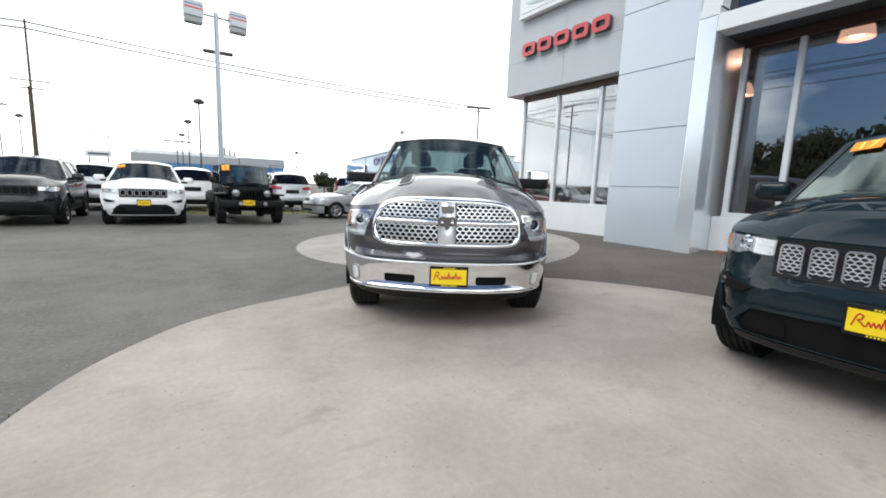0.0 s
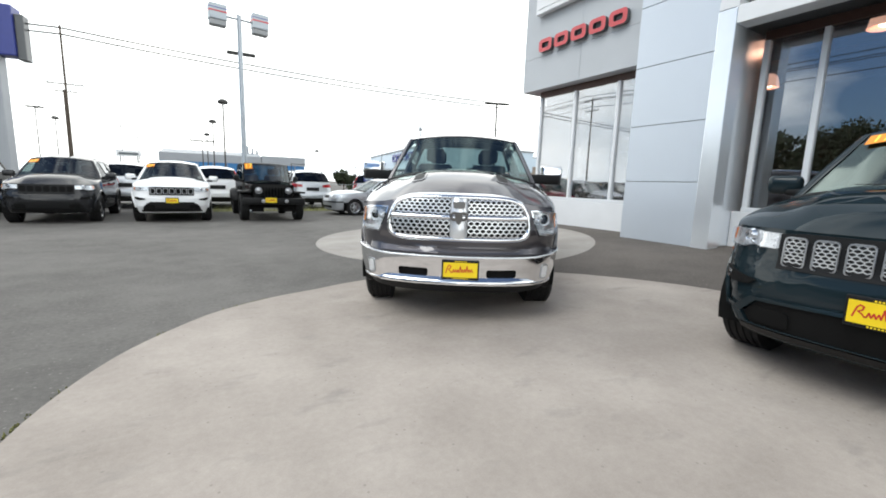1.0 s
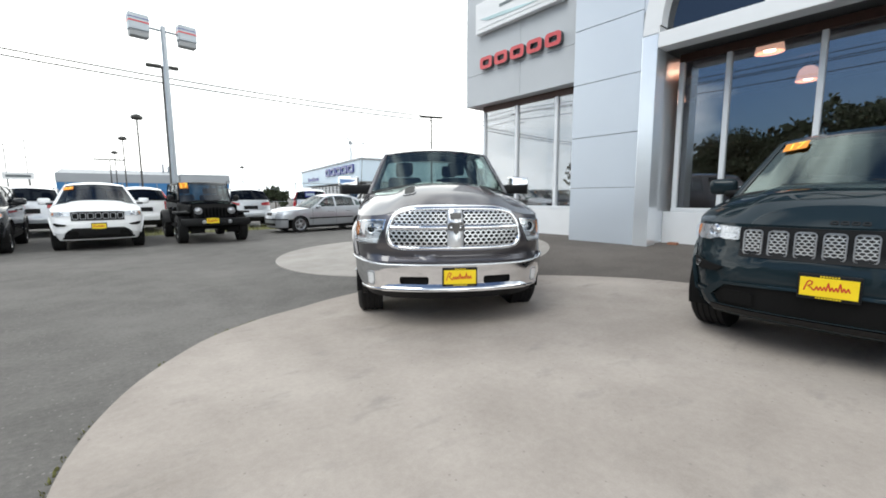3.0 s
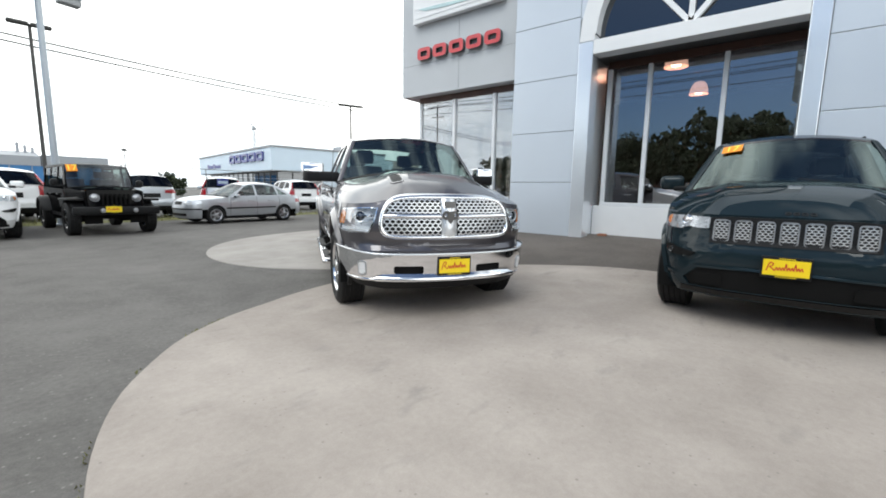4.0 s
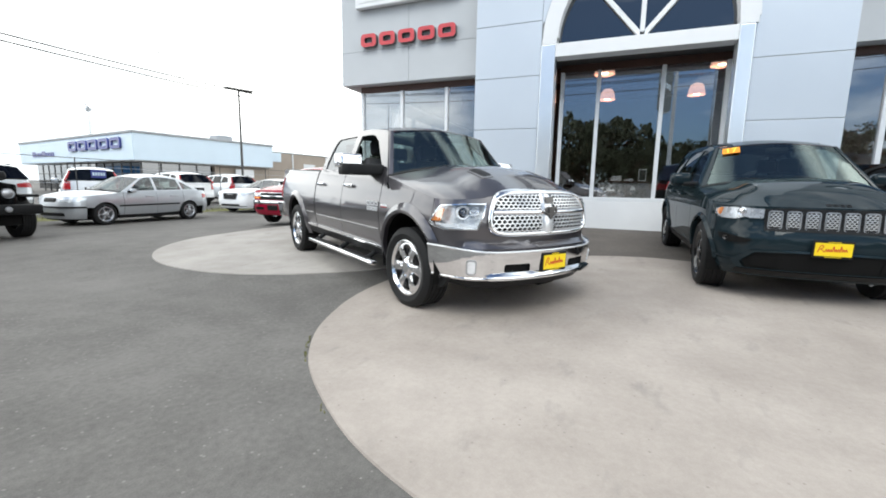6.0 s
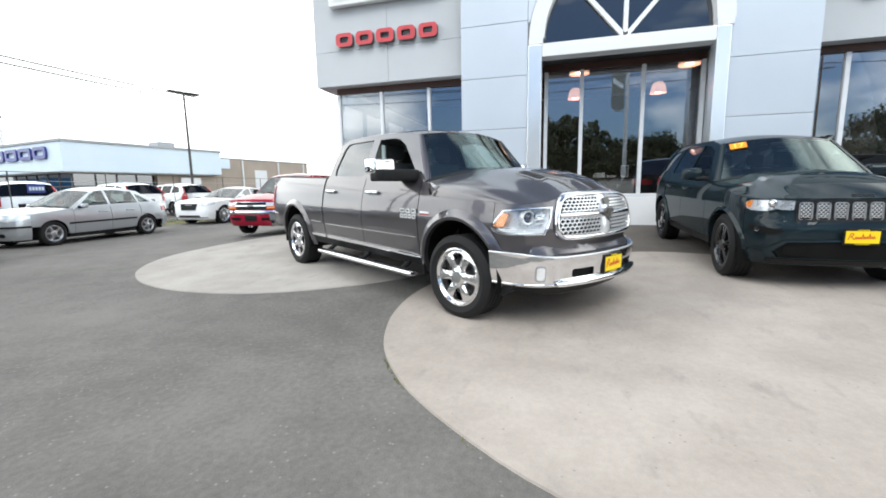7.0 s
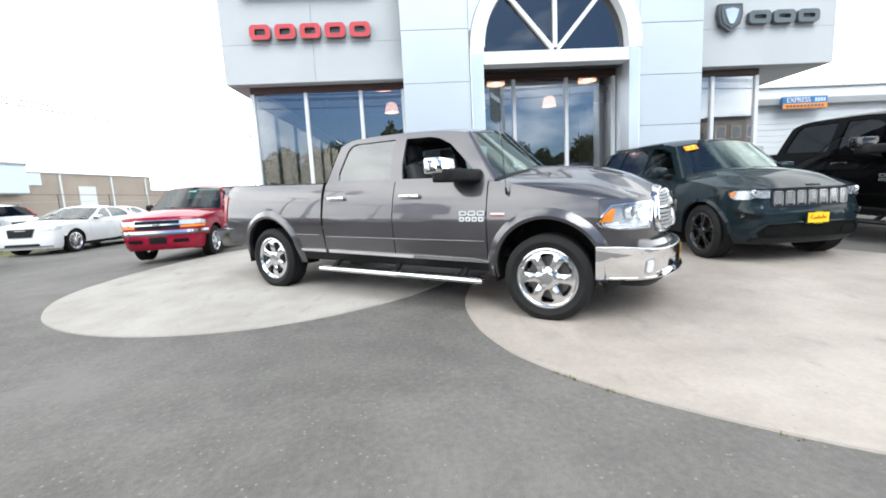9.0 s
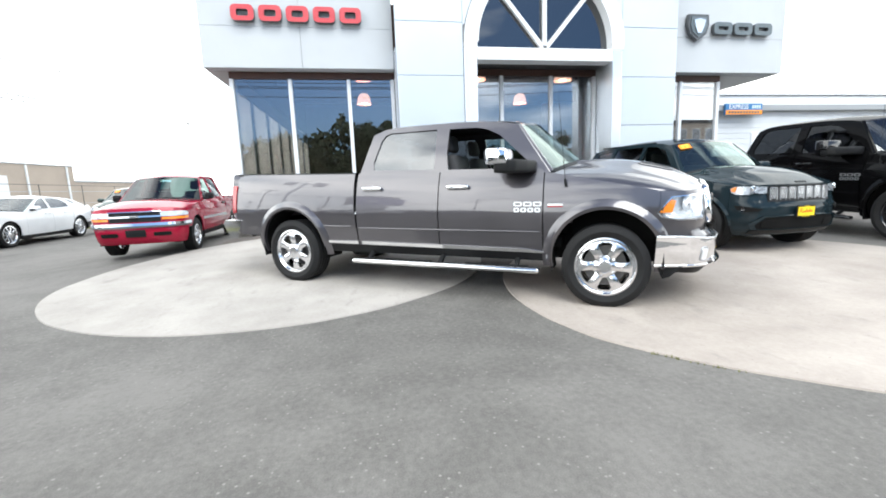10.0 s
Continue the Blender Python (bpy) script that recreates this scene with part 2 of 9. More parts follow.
SOFFIT = surf("soffit", (0.5, 0.5, 0.5), 0.6, 0, 0.05, 1, 100, 0.05, 0.002)
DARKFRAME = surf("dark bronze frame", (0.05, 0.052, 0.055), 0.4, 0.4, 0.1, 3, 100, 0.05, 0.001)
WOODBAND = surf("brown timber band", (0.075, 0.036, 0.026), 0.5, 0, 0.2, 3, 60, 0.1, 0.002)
SHOPGLASS = glass_mat("tinted shop glass", (0.73, 0.745, 0.76), 0.54, 0.5)
SIDEGLASS = glass_mat("clear side glass", (0.95, 0.96, 0.96), 0.3, 0.4)
BLIND = cloth("cream roller blind", (0.92, 0.87, 0.81))
UPGLASS = glass_mat("dark arch glass", (0.08, 0.09, 0.10), 0.45, 0.35)
COPPER = glow("lit copper lamp shade", (0.9, 0.48, 0.34), 1.5)
BULB = glow("lamp bulb", (1.0, 0.8, 0.6), 9.0)
# indoor dimness is put into this wall's dark base colour
INWALL = surf("interior wall darkened for shade", (0.12, 0.10, 0.085), 0.8, 0, 0.1, 1, 60, 0.05, 0.002)
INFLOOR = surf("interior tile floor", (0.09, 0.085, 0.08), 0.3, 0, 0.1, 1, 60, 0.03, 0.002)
SIGNRED = surf("red sign face", (0.6, 0.075, 0.085), 0.35, 0, 0.06, 3, 120, 0.03, 0.001)
SIGNDARK = surf("dark sign return", (0.10, 0.105, 0.11), 0.35, 0.3, 0.08, 3, 120, 0.03, 0.001)
SIGNGREY = surf("blue-grey sign face", (0.14, 0.165, 0.175), 0.35, 0.4, 0.08, 3, 120, 0.03, 0.001)
SIGNBLUE = surf("navy sign face", (0.035, 0.05, 0.24), 0.35, 0, 0.08, 3, 120, 0.03, 0.001)
WINGTEAL = surf("pale teal wing paint", (0.5, 0.66, 0.68), 0.4, 0, 0.15, 1.2, 30, 0.02, 0.001)
TEAL = surf("teal sign picture", (0.25, 0.5, 0.52), 0.4, 0, 0.35, 1.2, 30, 0.02, 0.001)
POLE_GREY = surf("galvanised pole", (0.42, 0.46, 0.5), 0.45, 0.5, 0.08, 2, 80, 0.05, 0.001)
POLE_DARK = surf("bronze lamp post", (0.06, 0.058, 0.055), 0.5, 0.2, 0.1, 2, 80, 0.05, 0.001)
TIMBER = surf("weathered pole timber", (0.085, 0.065, 0.05), 0.85, 0, 0.25, 4, 60, 0.4, 0.004)
WIRE = surf("black cable", (0.03, 0.03, 0.03), 0.7, 0, 0.1, 4, 60, 0, 0.001)
BRICK = surf("tan block wall", (0.36, 0.305, 0.255), 0.85, 0, 0.1, 0.6, 12, 0.3, 0.01)
FASCIA = surf("white-blue fascia", (0.62, 0.73, 0.82), 0.5, 0, 0.04, 0.4, 30, 0.03, 0.002)
ROOFGREY = surf("grey roof edge", (0.33, 0.34, 0.35), 0.6, 0.2, 0.08, 0.7, 30, 0.05, 0.002)
METALBLUE = surf("blue metal cladding", (0.045, 0.19, 0.42), 0.5, 0.1, 0.1, 0.5, 15, 0.05, 0.004)
METALGREY = surf("grey metal cladding", (0.34, 0.36, 0.385), 0.55, 0.2, 0.06, 0.4, 15, 0.05, 0.004)
SIDING = surf("white siding", (0.66, 0.68, 0.7), 0.6, 0, 0.05, 0.7, 40, 0.08, 0.004)
PALM = surf("palm frond", (0.07, 0.16, 0.11), 0.5, 0, 0.3, 6, 60, 0.05, 0.002)
LEAF = surf("foliage", (0.034, 0.046, 0.02), 0.7, 0, 0.5, 1.5, 9, 0.3, 0.03)
TERRACOTTA = surf("terracotta", (0.3, 0.13, 0.075), 0.8, 0, 0.15, 6, 90, 0.2, 0.002)
BARK = surf("bark", (0.08, 0.06, 0.045), 0.9, 0, 0.25, 5, 40, 0.5, 0.01)

# ---- building helpers ----


def part(name, bm, material, parent, label="", smooth=0.0, m=None):
    """Links a bmesh as one mesh object under a thing or a part. smooth: degrees under which edges are shaded round."""
    me = bpy.data.meshes.new(name)
    if m is not None:
        bm.transform(m)
    bm.normal_update()
    bm.to_mesh(me)
    bm.free()
    for mt in material if isinstance(material, (list, tuple)) else [material]:
        me.materials.append(mt)
    if smooth:
        me.shade_smooth()
        me.set_sharp_from_angle(angle=radians(smooth))
    ob = new(name, me)
    ob.parent = parent
    return tagged(ob, label)


def thing(name, m, label, category, group="", kind=""):
    e = new(name)
    e.empty_display_size = 0.2
    e.matrix_basis = m
    return tagged(e, label, category, group, kind)


def box(bm, x0, x1, y0, y1, z0, z1, bevel=0.0, seg=1, mi=0):
    vs = [bm.verts.new((x, y, z)) for x in (x0, x1) for y in (y0, y1) for z in (z0, z1)]
    fs = [bm.faces.new([vs[i] for i in q]) for q in ((0, 1, 3, 2), (4, 6, 7, 5), (0, 4, 5, 1), (2, 3, 7, 6), (0, 2, 6, 4), (1, 5, 7, 3))]
    for f in fs:
        f.material_index = mi
    if bevel:
        es = list({e for f in fs for e in f.edges})
        bmesh.ops.bevel(bm, geom=es, offset=bevel, segments=seg, profile=0.5, affect="EDGES", clamp_overlap=True)
    return bm


def boxed(*a, **k):
    return box(bmesh.new(), *a, **k)


def tube(bm, p, q, r0, r1=None, n=10, caps=True):
    p, q = Vector(p), Vector(q)
    r1 = r0 if r1 is None else r1
    w = (q - p).to_track_quat("Z", "Y")
    rings = []
    for c, r in ((p, r0), (q, r1)):
        rings.append([bm.verts.new(c + w @ Vector((r * math.cos(2 * math.pi * i / n), r * math.sin(2 * math.pi * i / n), 0))) for i in range(n)])
    for i in range(n):
        bm.faces.new((rings[0][i], rings[0][(i + 1) % n], rings[1][(i + 1) % n], rings[1][i]))
    if caps:
        bm.faces.new(rings[0][::-1])
        bm.faces.new(rings[1])
    return bm


def spin(bm, profile, n=32, axis="y", close=False):
    """A lathe: profile rows (radius, along), turned about the axis."""
    rings = []
    for i in range(n):
        a = 2 * math.pi * i / n
        ring = []
        for r, h in profile:
            c, s = r * math.cos(a), r * math.sin(a)
            ring.append(bm.verts.new({"y": (c, h, s), "z": (c, s, h), "x": (h, c, s)}[axis]))
        rings.append(ring)
    k = len(profile)
    for i in range(n):
        a, b2 = rings[i], rings[(i + 1) % n]
        for j in range(k if close else k - 1):
            bm.faces.new((a[j], a[(j + 1) % k], b2[(j + 1) % k], b2[j]))
    bmesh.ops.recalc_face_normals(bm, faces=bm.faces)
    return bm


def slab(bm, pts, to3, thick):
    """A prism: 2D outline pts, each mapped by to3(u, v, w) with w from 0 to thick."""
    a = [bm.verts.new(to3(u, v, 0)) for u, v in pts]
    b2 = [bm.verts.new(to3(u, v, thick)) for u, v in pts]
    n = len(pts)
    f1, f2 = bm.faces.new(a[::-1]), bm.faces.new(b2)
    side = [bm.faces.new((a[i], a[(i + 1) % n], b2[(i + 1) % n], b2[i])) for i in range(n)]
    bmesh.ops.recalc_face_normals(bm, faces=[f1, f2, *side])
    return bm


def link_shape(bm, w, h, d, bar, n=5):
    """A plain rounded block of w by h by d metres with a slot through it, in the plane y, z, its face towards -x."""
    def rr(hw, hh, r):
        out = []
        for cx, cy, a0 in ((hw - r, hh - r, 0), (-hw + r, hh - r, 90), (-hw + r, -hh + r, 180), (hw - r, -hh + r, 270)):
            for i in range(n + 1):
                a = radians(a0 + 90 * i / n)
                out.append((cx + r * math.cos(a), cy + r * math.sin(a)))
        return out
    o, i2 = rr(w / 2, h / 2, min(w, h) * 0.3), rr(w / 2 - bar * 1.25, h / 2 - bar, min(w - 2.5 * bar, h - 2 * bar) * 0.3)
    k = len(o)
    V = [[bm.verts.new((x, u, v)) for u, v in ring] for ring in (o, i2) for x in (0, -d)]
    for i in range(k):
        j = (i + 1) % k
        for a, b2, mi in ((V[0], V[1], 1), (V[1], V[3], 0), (V[3], V[2], 1), (V[2], V[0], 1)):
            f = bm.faces.new((a[i], a[j], b2[j], b2[i]))
            f.material_index = mi
    bmesh.ops.recalc_face_normals(bm, faces=bm.faces)
    return bm


def cable(name, pts, r, material, parent):
    cu = bpy.data.curves.new(name, "CURVE")
    cu.dimensions, cu.bevel_depth, cu.bevel_resolution = "3D", r, 1
    sp = cu.splines.new("POLY")
    sp.points.add(len(pts) - 1)
    for p, c in zip(sp.points, pts):
        p.co = (*c, 1)
    cu.materials.append(material)
    ob = new(name, cu)
    ob.parent = parent
    return ob


def sag(p, q, drop, n=16):
    p, q = Vector(p), Vector(q)
    return [tuple(p.lerp(q, i / n) - Vector((0, 0, drop * 4 * (i / n) * (1 - i / n)))) for i in range(n + 1)]


def lettering(name, body, size, m, material, parent, depth=0.003):
    cu = bpy.data.curves.new(name, "FONT")
    cu.body, cu.size, cu.extrude = body, size, depth
    cu.align_x, cu.align_y = "CENTER", "CENTER"
    cu.materials.append(material)
    ob = new(name, cu)
    ob.parent = parent
    ob.matrix_basis = m
    return ob


def ground_z(x, y):
    """The lot rises gently to the building and falls off towards the back row."""
    f = min(1, max(0, (14 - y) / 6))
    f = f * f * (3 - 2 * f)
    s = min(1, max(0, (y - 1.5) / 2.5))
    dip = 0.05 * s * s * (3 - 2 * s) * min(1, max(0, x / 1.2)) * min(1, max(0, (7 - x) / 2))
    lift = 0.03 * min(1, max(0, (x - 5) / 2.9))
    return (0.033 * min(max(x - 1, 0), 7.2) - dip + lift) * f - min(0.005 * max(y - 6, 0), 0.05)

# ---- ground ----


def grid_lines(*spans):
    out = []
    for a, b2, step in spans:
        k = max(1, round((b2 - a) / step))
        out += [a + (b2 - a) * i / k for i in range(k)]
    return out + [spans[-1][1]]


def build_ground():
    xs = grid_lines((-1500, -300, 400), (-300, -40, 65), (-40, -5, 5), (-5, 14, 0.5), (14, 60, 6), (60, 300, 60), (300, 1500, 400))
    ys = grid_lines((-1500, -300, 400), (-300, -40, 65), (-40, -8, 4), (-8, 20, 0.5), (20, 80, 6), (80, 300, 55), (300, 1500, 400))
    bm = bmesh.new()
    V = [[bm.verts.new((x, y, ground_z(x, y))) for y in ys] for x in xs]
    for i in range(len(xs) - 1):
        for j in range(len(ys) - 1):
            bm.faces.new((V[i][j], V[i + 1][j], V[i + 1][j + 1], V[i][j + 1]))
    ob = part("ground", bm, ASPHALT, None, smooth=60)
    tagged(ob, "grey weathered asphalt car lot with pale stones showing", "ground", kind="structure")


def pad(name, cx, cy, r, label, material=CONCRETE):
    """A round concrete slab a little proud of the lot, with a worn rounded rim."""
    bm = bmesh.new()
    rings, n = 18, 120
    rr = [r * (k / rings) ** 0.8 for k in range(1, rings + 1)] + [r + 0.012]
    c = bm.verts.new((cx, cy, ground_z(cx, cy) + 0.012))
    last = None
    for k, q in enumerate(rr):
        ring = []
        for i in range(n):
            a = 2 * math.pi * i / n
            w = 0.012 * noise.noise((cx + 3 * math.cos(a) * 2, cy + 3 * math.sin(a) * 2, 0.3)) if k >= rings - 1 else 0
            x, y = cx + (q + w) * math.cos(a), cy + (q + w) * math.sin(a)
            ring.append(bm.verts.new((x, y, ground_z(x, y) + (0.012 if k < rings else -0.02))))
        for i in range(n):
            j = (i + 1) % n
            if last is None:
                bm.faces.new((c, ring[i], ring[j]))
            else:
                bm.faces.new((last[i], ring[i], ring[j], last[j]))
        last = ring
    ob = part(name, bm, material, None, smooth=50)
    return tagged(ob, label, "pavement", kind="structure")


build_ground()
pad("pavement", 2.161, 1.933, 3.053, "round pale concrete display pad with scuffs and stains")
pad("pavement", 4.92, 7.71, 2.97, "round pale concrete display pad set in asphalt", GREYCONCRETE)


def build_apron():
    """The browner strip of paving that runs along the foot of the showroom."""
    xs, ys = grid_lines((3.75, 9.4, 0.4)), grid_lines((-9, 9.6, 0.5))
    bm = bmesh.new()
    V = {}
    for i, x in enumerate(xs):
        for j, y in enumerate(ys):
            V[i, j] = bm.verts.new((x, y, ground_z(x, y) + 0.006))
    for i in range(len(xs) - 1):
        for j in range(len(ys) - 1):
            if xs[i] > 5.3 or -0.6 < ys[j] < 6.5:
                bm.faces.new((V[i, j], V[i + 1, j], V[i + 1, j + 1], V[i, j + 1]))
    ob = part("pavement_strip", bm, PAVING, None, smooth=50)
    tagged(ob, "brownish worn asphalt strip along the showroom", "pavement", kind="structure")


build_apron()

# ---- showroom ----
BASE_Z = 0.25
F = 7.88            # front of the tower
W = 8.5             # front of the two sign wings
G = 8.86            # plane of the shop windows
YC, AR = 2.12, 1.68  # arch centre and radius
AZ = 4.45


def setting(name, label, kind="structure", category="building"):
    return thing(name, Matrix(), label, category, kind=kind)


tower = setting("wall_tower", "pale blue-grey panelled entrance tower with a tall arched window")


def tower_shell():
    """Backing wall of the tower with the doorway and the arch cut through."""
    pts = [(-1.31, BASE_Z - 0.3), (0.3, BASE_Z - 0.3), (0.3, AZ)]
    k = 28
    ro = AR + 0.14
    pts += [(YC - ro * math.cos(math.pi * i / k), AZ + ro * math.sin(math.pi * i / k)) for i in range(k + 1)]
    pts += [(3.94, BASE_Z - 0.3), (5.65, BASE_Z - 0.3), (5.65, 8.6), (-1.31, 8.6)]
    bm = slab(bmesh.new(), pts, lambda u, v, w: (F + 0.03 + w, u, v), 0.32)
    part("backing_wall", bm, JOINT, tower)


tower_shell()
ROWZ = [BASE_Z, 1.45, 2.56, 3.71, 4.86, 6.0, 7.15, 8.6]


def tower_panels():
    """Metal cassettes, each with open joints round it."""
    g = 0.0055
    for y0, y1 in ((4.14, 5.67), (-1.33, 0.18)):
        for z0, z1 in zip(ROWZ[:-1], ROWZ[1:]):
            bm = boxed(F, F + 0.05, y0 + g, y1 - g, z0 + g, z1 - g, 0.006, 2)
            part("panel", bm, PANEL, tower)
    # the cassettes over the arch follow its ring
    k = 24
    ro = AR + 0.33
    for s in (-1, 1):
        arc = []
        for i in range(k + 1):
            a = math.pi / 2 * i / k
            arc.append((YC + s * ro * math.cos(a), AZ + ro * math.sin(a)))
        edge = 4.14 - g if s > 0 else 0.18 + g
        pts = [(edge, arc[0][1] + 0.35)] + [p for p in arc if abs(p[0] - YC) < abs(edge - YC) - 0.005 and p[1] > arc[0][1] + 0.36] + [(YC + s * g, 8.59), (edge, 8.59)]
        bm = slab(bmesh.new(), pts, lambda u, v, w: (F + w, u, v), 0.05)
        part("panel", bm, PANEL, tower)


tower_panels()


def portal():
    ob = thing("trim_portal", Matrix(), "bright brushed aluminium portal frame with a round arch", "door frame", kind="structure")
    for y0, y1 in ((3.83, 4.13), (0.19, 0.44)):
        part("jamb", boxed(F - 0.05, F + 0.32, y0, y1, BASE_Z, 4.32, 0.012, 2), ALU, ob)
    part("beam", boxed(F - 0.055, F + 0.3, 0.445, 3.825, 4.05, 4.33, 0.012, 2), WHITE_TRIM, ob)
    # ring
    k = 40
    r0, r1 = AR - 0.02, AR + 0.31
    pts = [(YC + r1 * math.cos(math.pi * i / k), AZ + r1 * math.sin(math.pi * i / k)) for i in range(k + 1)]
    pts += [(YC - r0 * math.cos(math.pi * i / k), AZ + r0 * math.sin(math.pi * i / k)) for i in range(k + 1)]
    bm = bmesh.new()
    n = k + 1
    fr = [bm.verts.new((F - 0.05, u, v)) for u, v in pts]
    bk = [bm.verts.new((F + 0.28, u, v)) for u, v in pts]
    for i in range(k):
        o, q = i, i + 1
        a, b2 = 2 * n - 1 - i, 2 * n - 2 - i
        bm.faces.new((fr[o], fr[q], fr[b2], fr[a]))
        bm.faces.new((bk[o], bk[a], bk[b2], bk[q]))
        bm.faces.new((fr[o], bk[o], bk[q], fr[q]))
        bm.faces.new((fr[a], fr[b2], bk[b2], bk[a]))
    bmesh.ops.recalc_face_normals(bm, faces=bm.faces)
    part("arch_ring", bm, WHITE_TRIM, ob, smooth=35)
    for y in (3.79, 0.47):
        part("arch_foot", boxed(F - 0.052, F + 0.28, y - 0.32 if y < 2 else y + 0.02, y - 0.02 if y < 2 else y + 0.33, 4.325, AZ + 0.004, 0.006), WHITE_TRIM, ob)
    # fan of glazing bars from the middle of the sill
    for a in (90, 49, 131):
        c, s = math.cos(radians(a)), math.sin(radians(a))
        bm = bmesh.new()
        p0, p1 = Vector((0, YC, 4.34)), Vector((0, YC + c * 1.72, 4.34 + s * 1.72))
        d = (p1 - p0).normalized()
        sd = Vector((0, -d.z, d.y)) * 0.045
        pts3 = [p0 + sd, p0 - sd, p1 - sd, p1 + sd]
        slab(bm, [(p.y, p.z) for p in pts3], lambda u, v, w: (F + 0.09 + w, u, v), 0.09)
        part("glazing_bar", bm, WHITE_TRIM, ob)
    win = thing("window_arch", Matrix(), "dark tinted half-round window over the entrance", "window", kind="structure")
    pts = [(YC + (AR - 0.01) * math.cos(math.pi * i / k), AZ + (AR - 0.01) * math.sin(math.pi * i / k)) for i in range(k + 1)] + [(YC - AR + 0.01, 4.32), (YC + AR - 0.01, 4.32)]
    part("pane", slab(bmesh.new(), pts, lambda u, v, w: (F + 0.2 + w, u, v), 0.012), UPGLASS, win).visible_shadow = False
    # added dark sheet behind the pane, standing in for the unlit room's shade
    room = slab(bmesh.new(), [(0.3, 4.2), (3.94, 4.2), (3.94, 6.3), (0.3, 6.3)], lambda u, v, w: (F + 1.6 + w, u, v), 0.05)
    part("dark_room_sheet", room, DARKFRAME, win)


portal()


def wing(name, y0, y1, joints, label):
    ob = thing(name, Matrix(), label, "wall", kind="structure")
    ys = [y0, *joints, y1]
    for a, b2 in zip(ys[:-1], ys[1:]):
        for z0, z1 in ((4.0, 4.88), (4.88, 8.1)):
            part("panel", boxed(W, W + 0.3, a + 0.004, b2 - 0.004, z0 + 0.0025, z1 - 0.0025, 0.003), STUCCO, ob)
    part("backing_wall", boxed(W + 0.02, W + 0.28, y0 + 0.01, y1 - 0.01, 4.012, 8.09), JOINT, ob)
    part("soffit", boxed(W + 0.31, 9.1, y0, y1, 4.0, 4.08), SOFFIT, ob)
    ya, yb = (9.5, y1) if y1 > 6 else (y0, -3.51)
    part("soffit", boxed(9.105, 20, ya, yb, 4.0, 4.08), SOFFIT, ob)
    part("roof", boxed(W + 0.31, 20, y0, y1, 7.9, 8.1), ROOFGREY, ob)
    side = y1 if y1 > 6 else y0
    part("side_wall", boxed(W + 0.31, 20, side - 0.3 if y1 > 6 else side, side if y1 > 6 else side + 0.3, 4.085, 7.895), STUCCO, ob)
    return ob


wing("wall_wing_north", 5.68, 9.88, (7.76,), "light grey rendered sign wing overhanging a glazed corner")
wing("wall_wing_south", -5.15, -1.34, (), "light grey rendered sign wing overhanging the drive")


def shop_window(name, y0, y1, bars, z0, z1, label, frame_mat=MULLION, wbar=0.085):
    ob = thing(name, Matrix(), label, "window", kind="structure")
    for y in (y0, *bars, y1):
        part("mullion", boxed(G - 0.06, G + 0.07, y - wbar / 2, y + wbar / 2, z0 + 0.05, z1 - 0.16, 0.006), frame_mat, ob)
    part("sill", boxed(G - 0.09, G + 0.08, y0 - 0.04, y1 + 0.04, z0 - 0.03, z0 + 0.05, 0.006), frame_mat, ob)
    part("head", boxed(G - 0.05, G + 0.08, y0 - 0.04, y1 + 0.04, z1 - 0.16, z1 - 0.004, 0.006), WOODBAND, ob)
    edges = [y0, *bars, y1]
    for a, b2 in zip(edges[:-1], edges[1:]):
        part("pane", boxed(G - 0.006, G + 0.006, a + wbar / 2 - 0.01, b2 - wbar / 2 + 0.01, z0 + 0.04, z1 - 0.15), SHOPGLASS, ob).visible_shadow = False
    return ob


shop_window("window_1", 5.72, 9.41, (6.77, 8.12), 0.97, 4.0, "tall tinted showroom window under the sign wing")
shop_window("window_2", 0.36, 3.76, (1.58, 2.93), 0.97, 4.12, "tall tinted showroom window inside the portal")
shop_window("window_3", -3.44, -1.42, (-2.255,), 0.97, 4.0, "narrow tinted showroom window with slim frame", wbar=0.09)


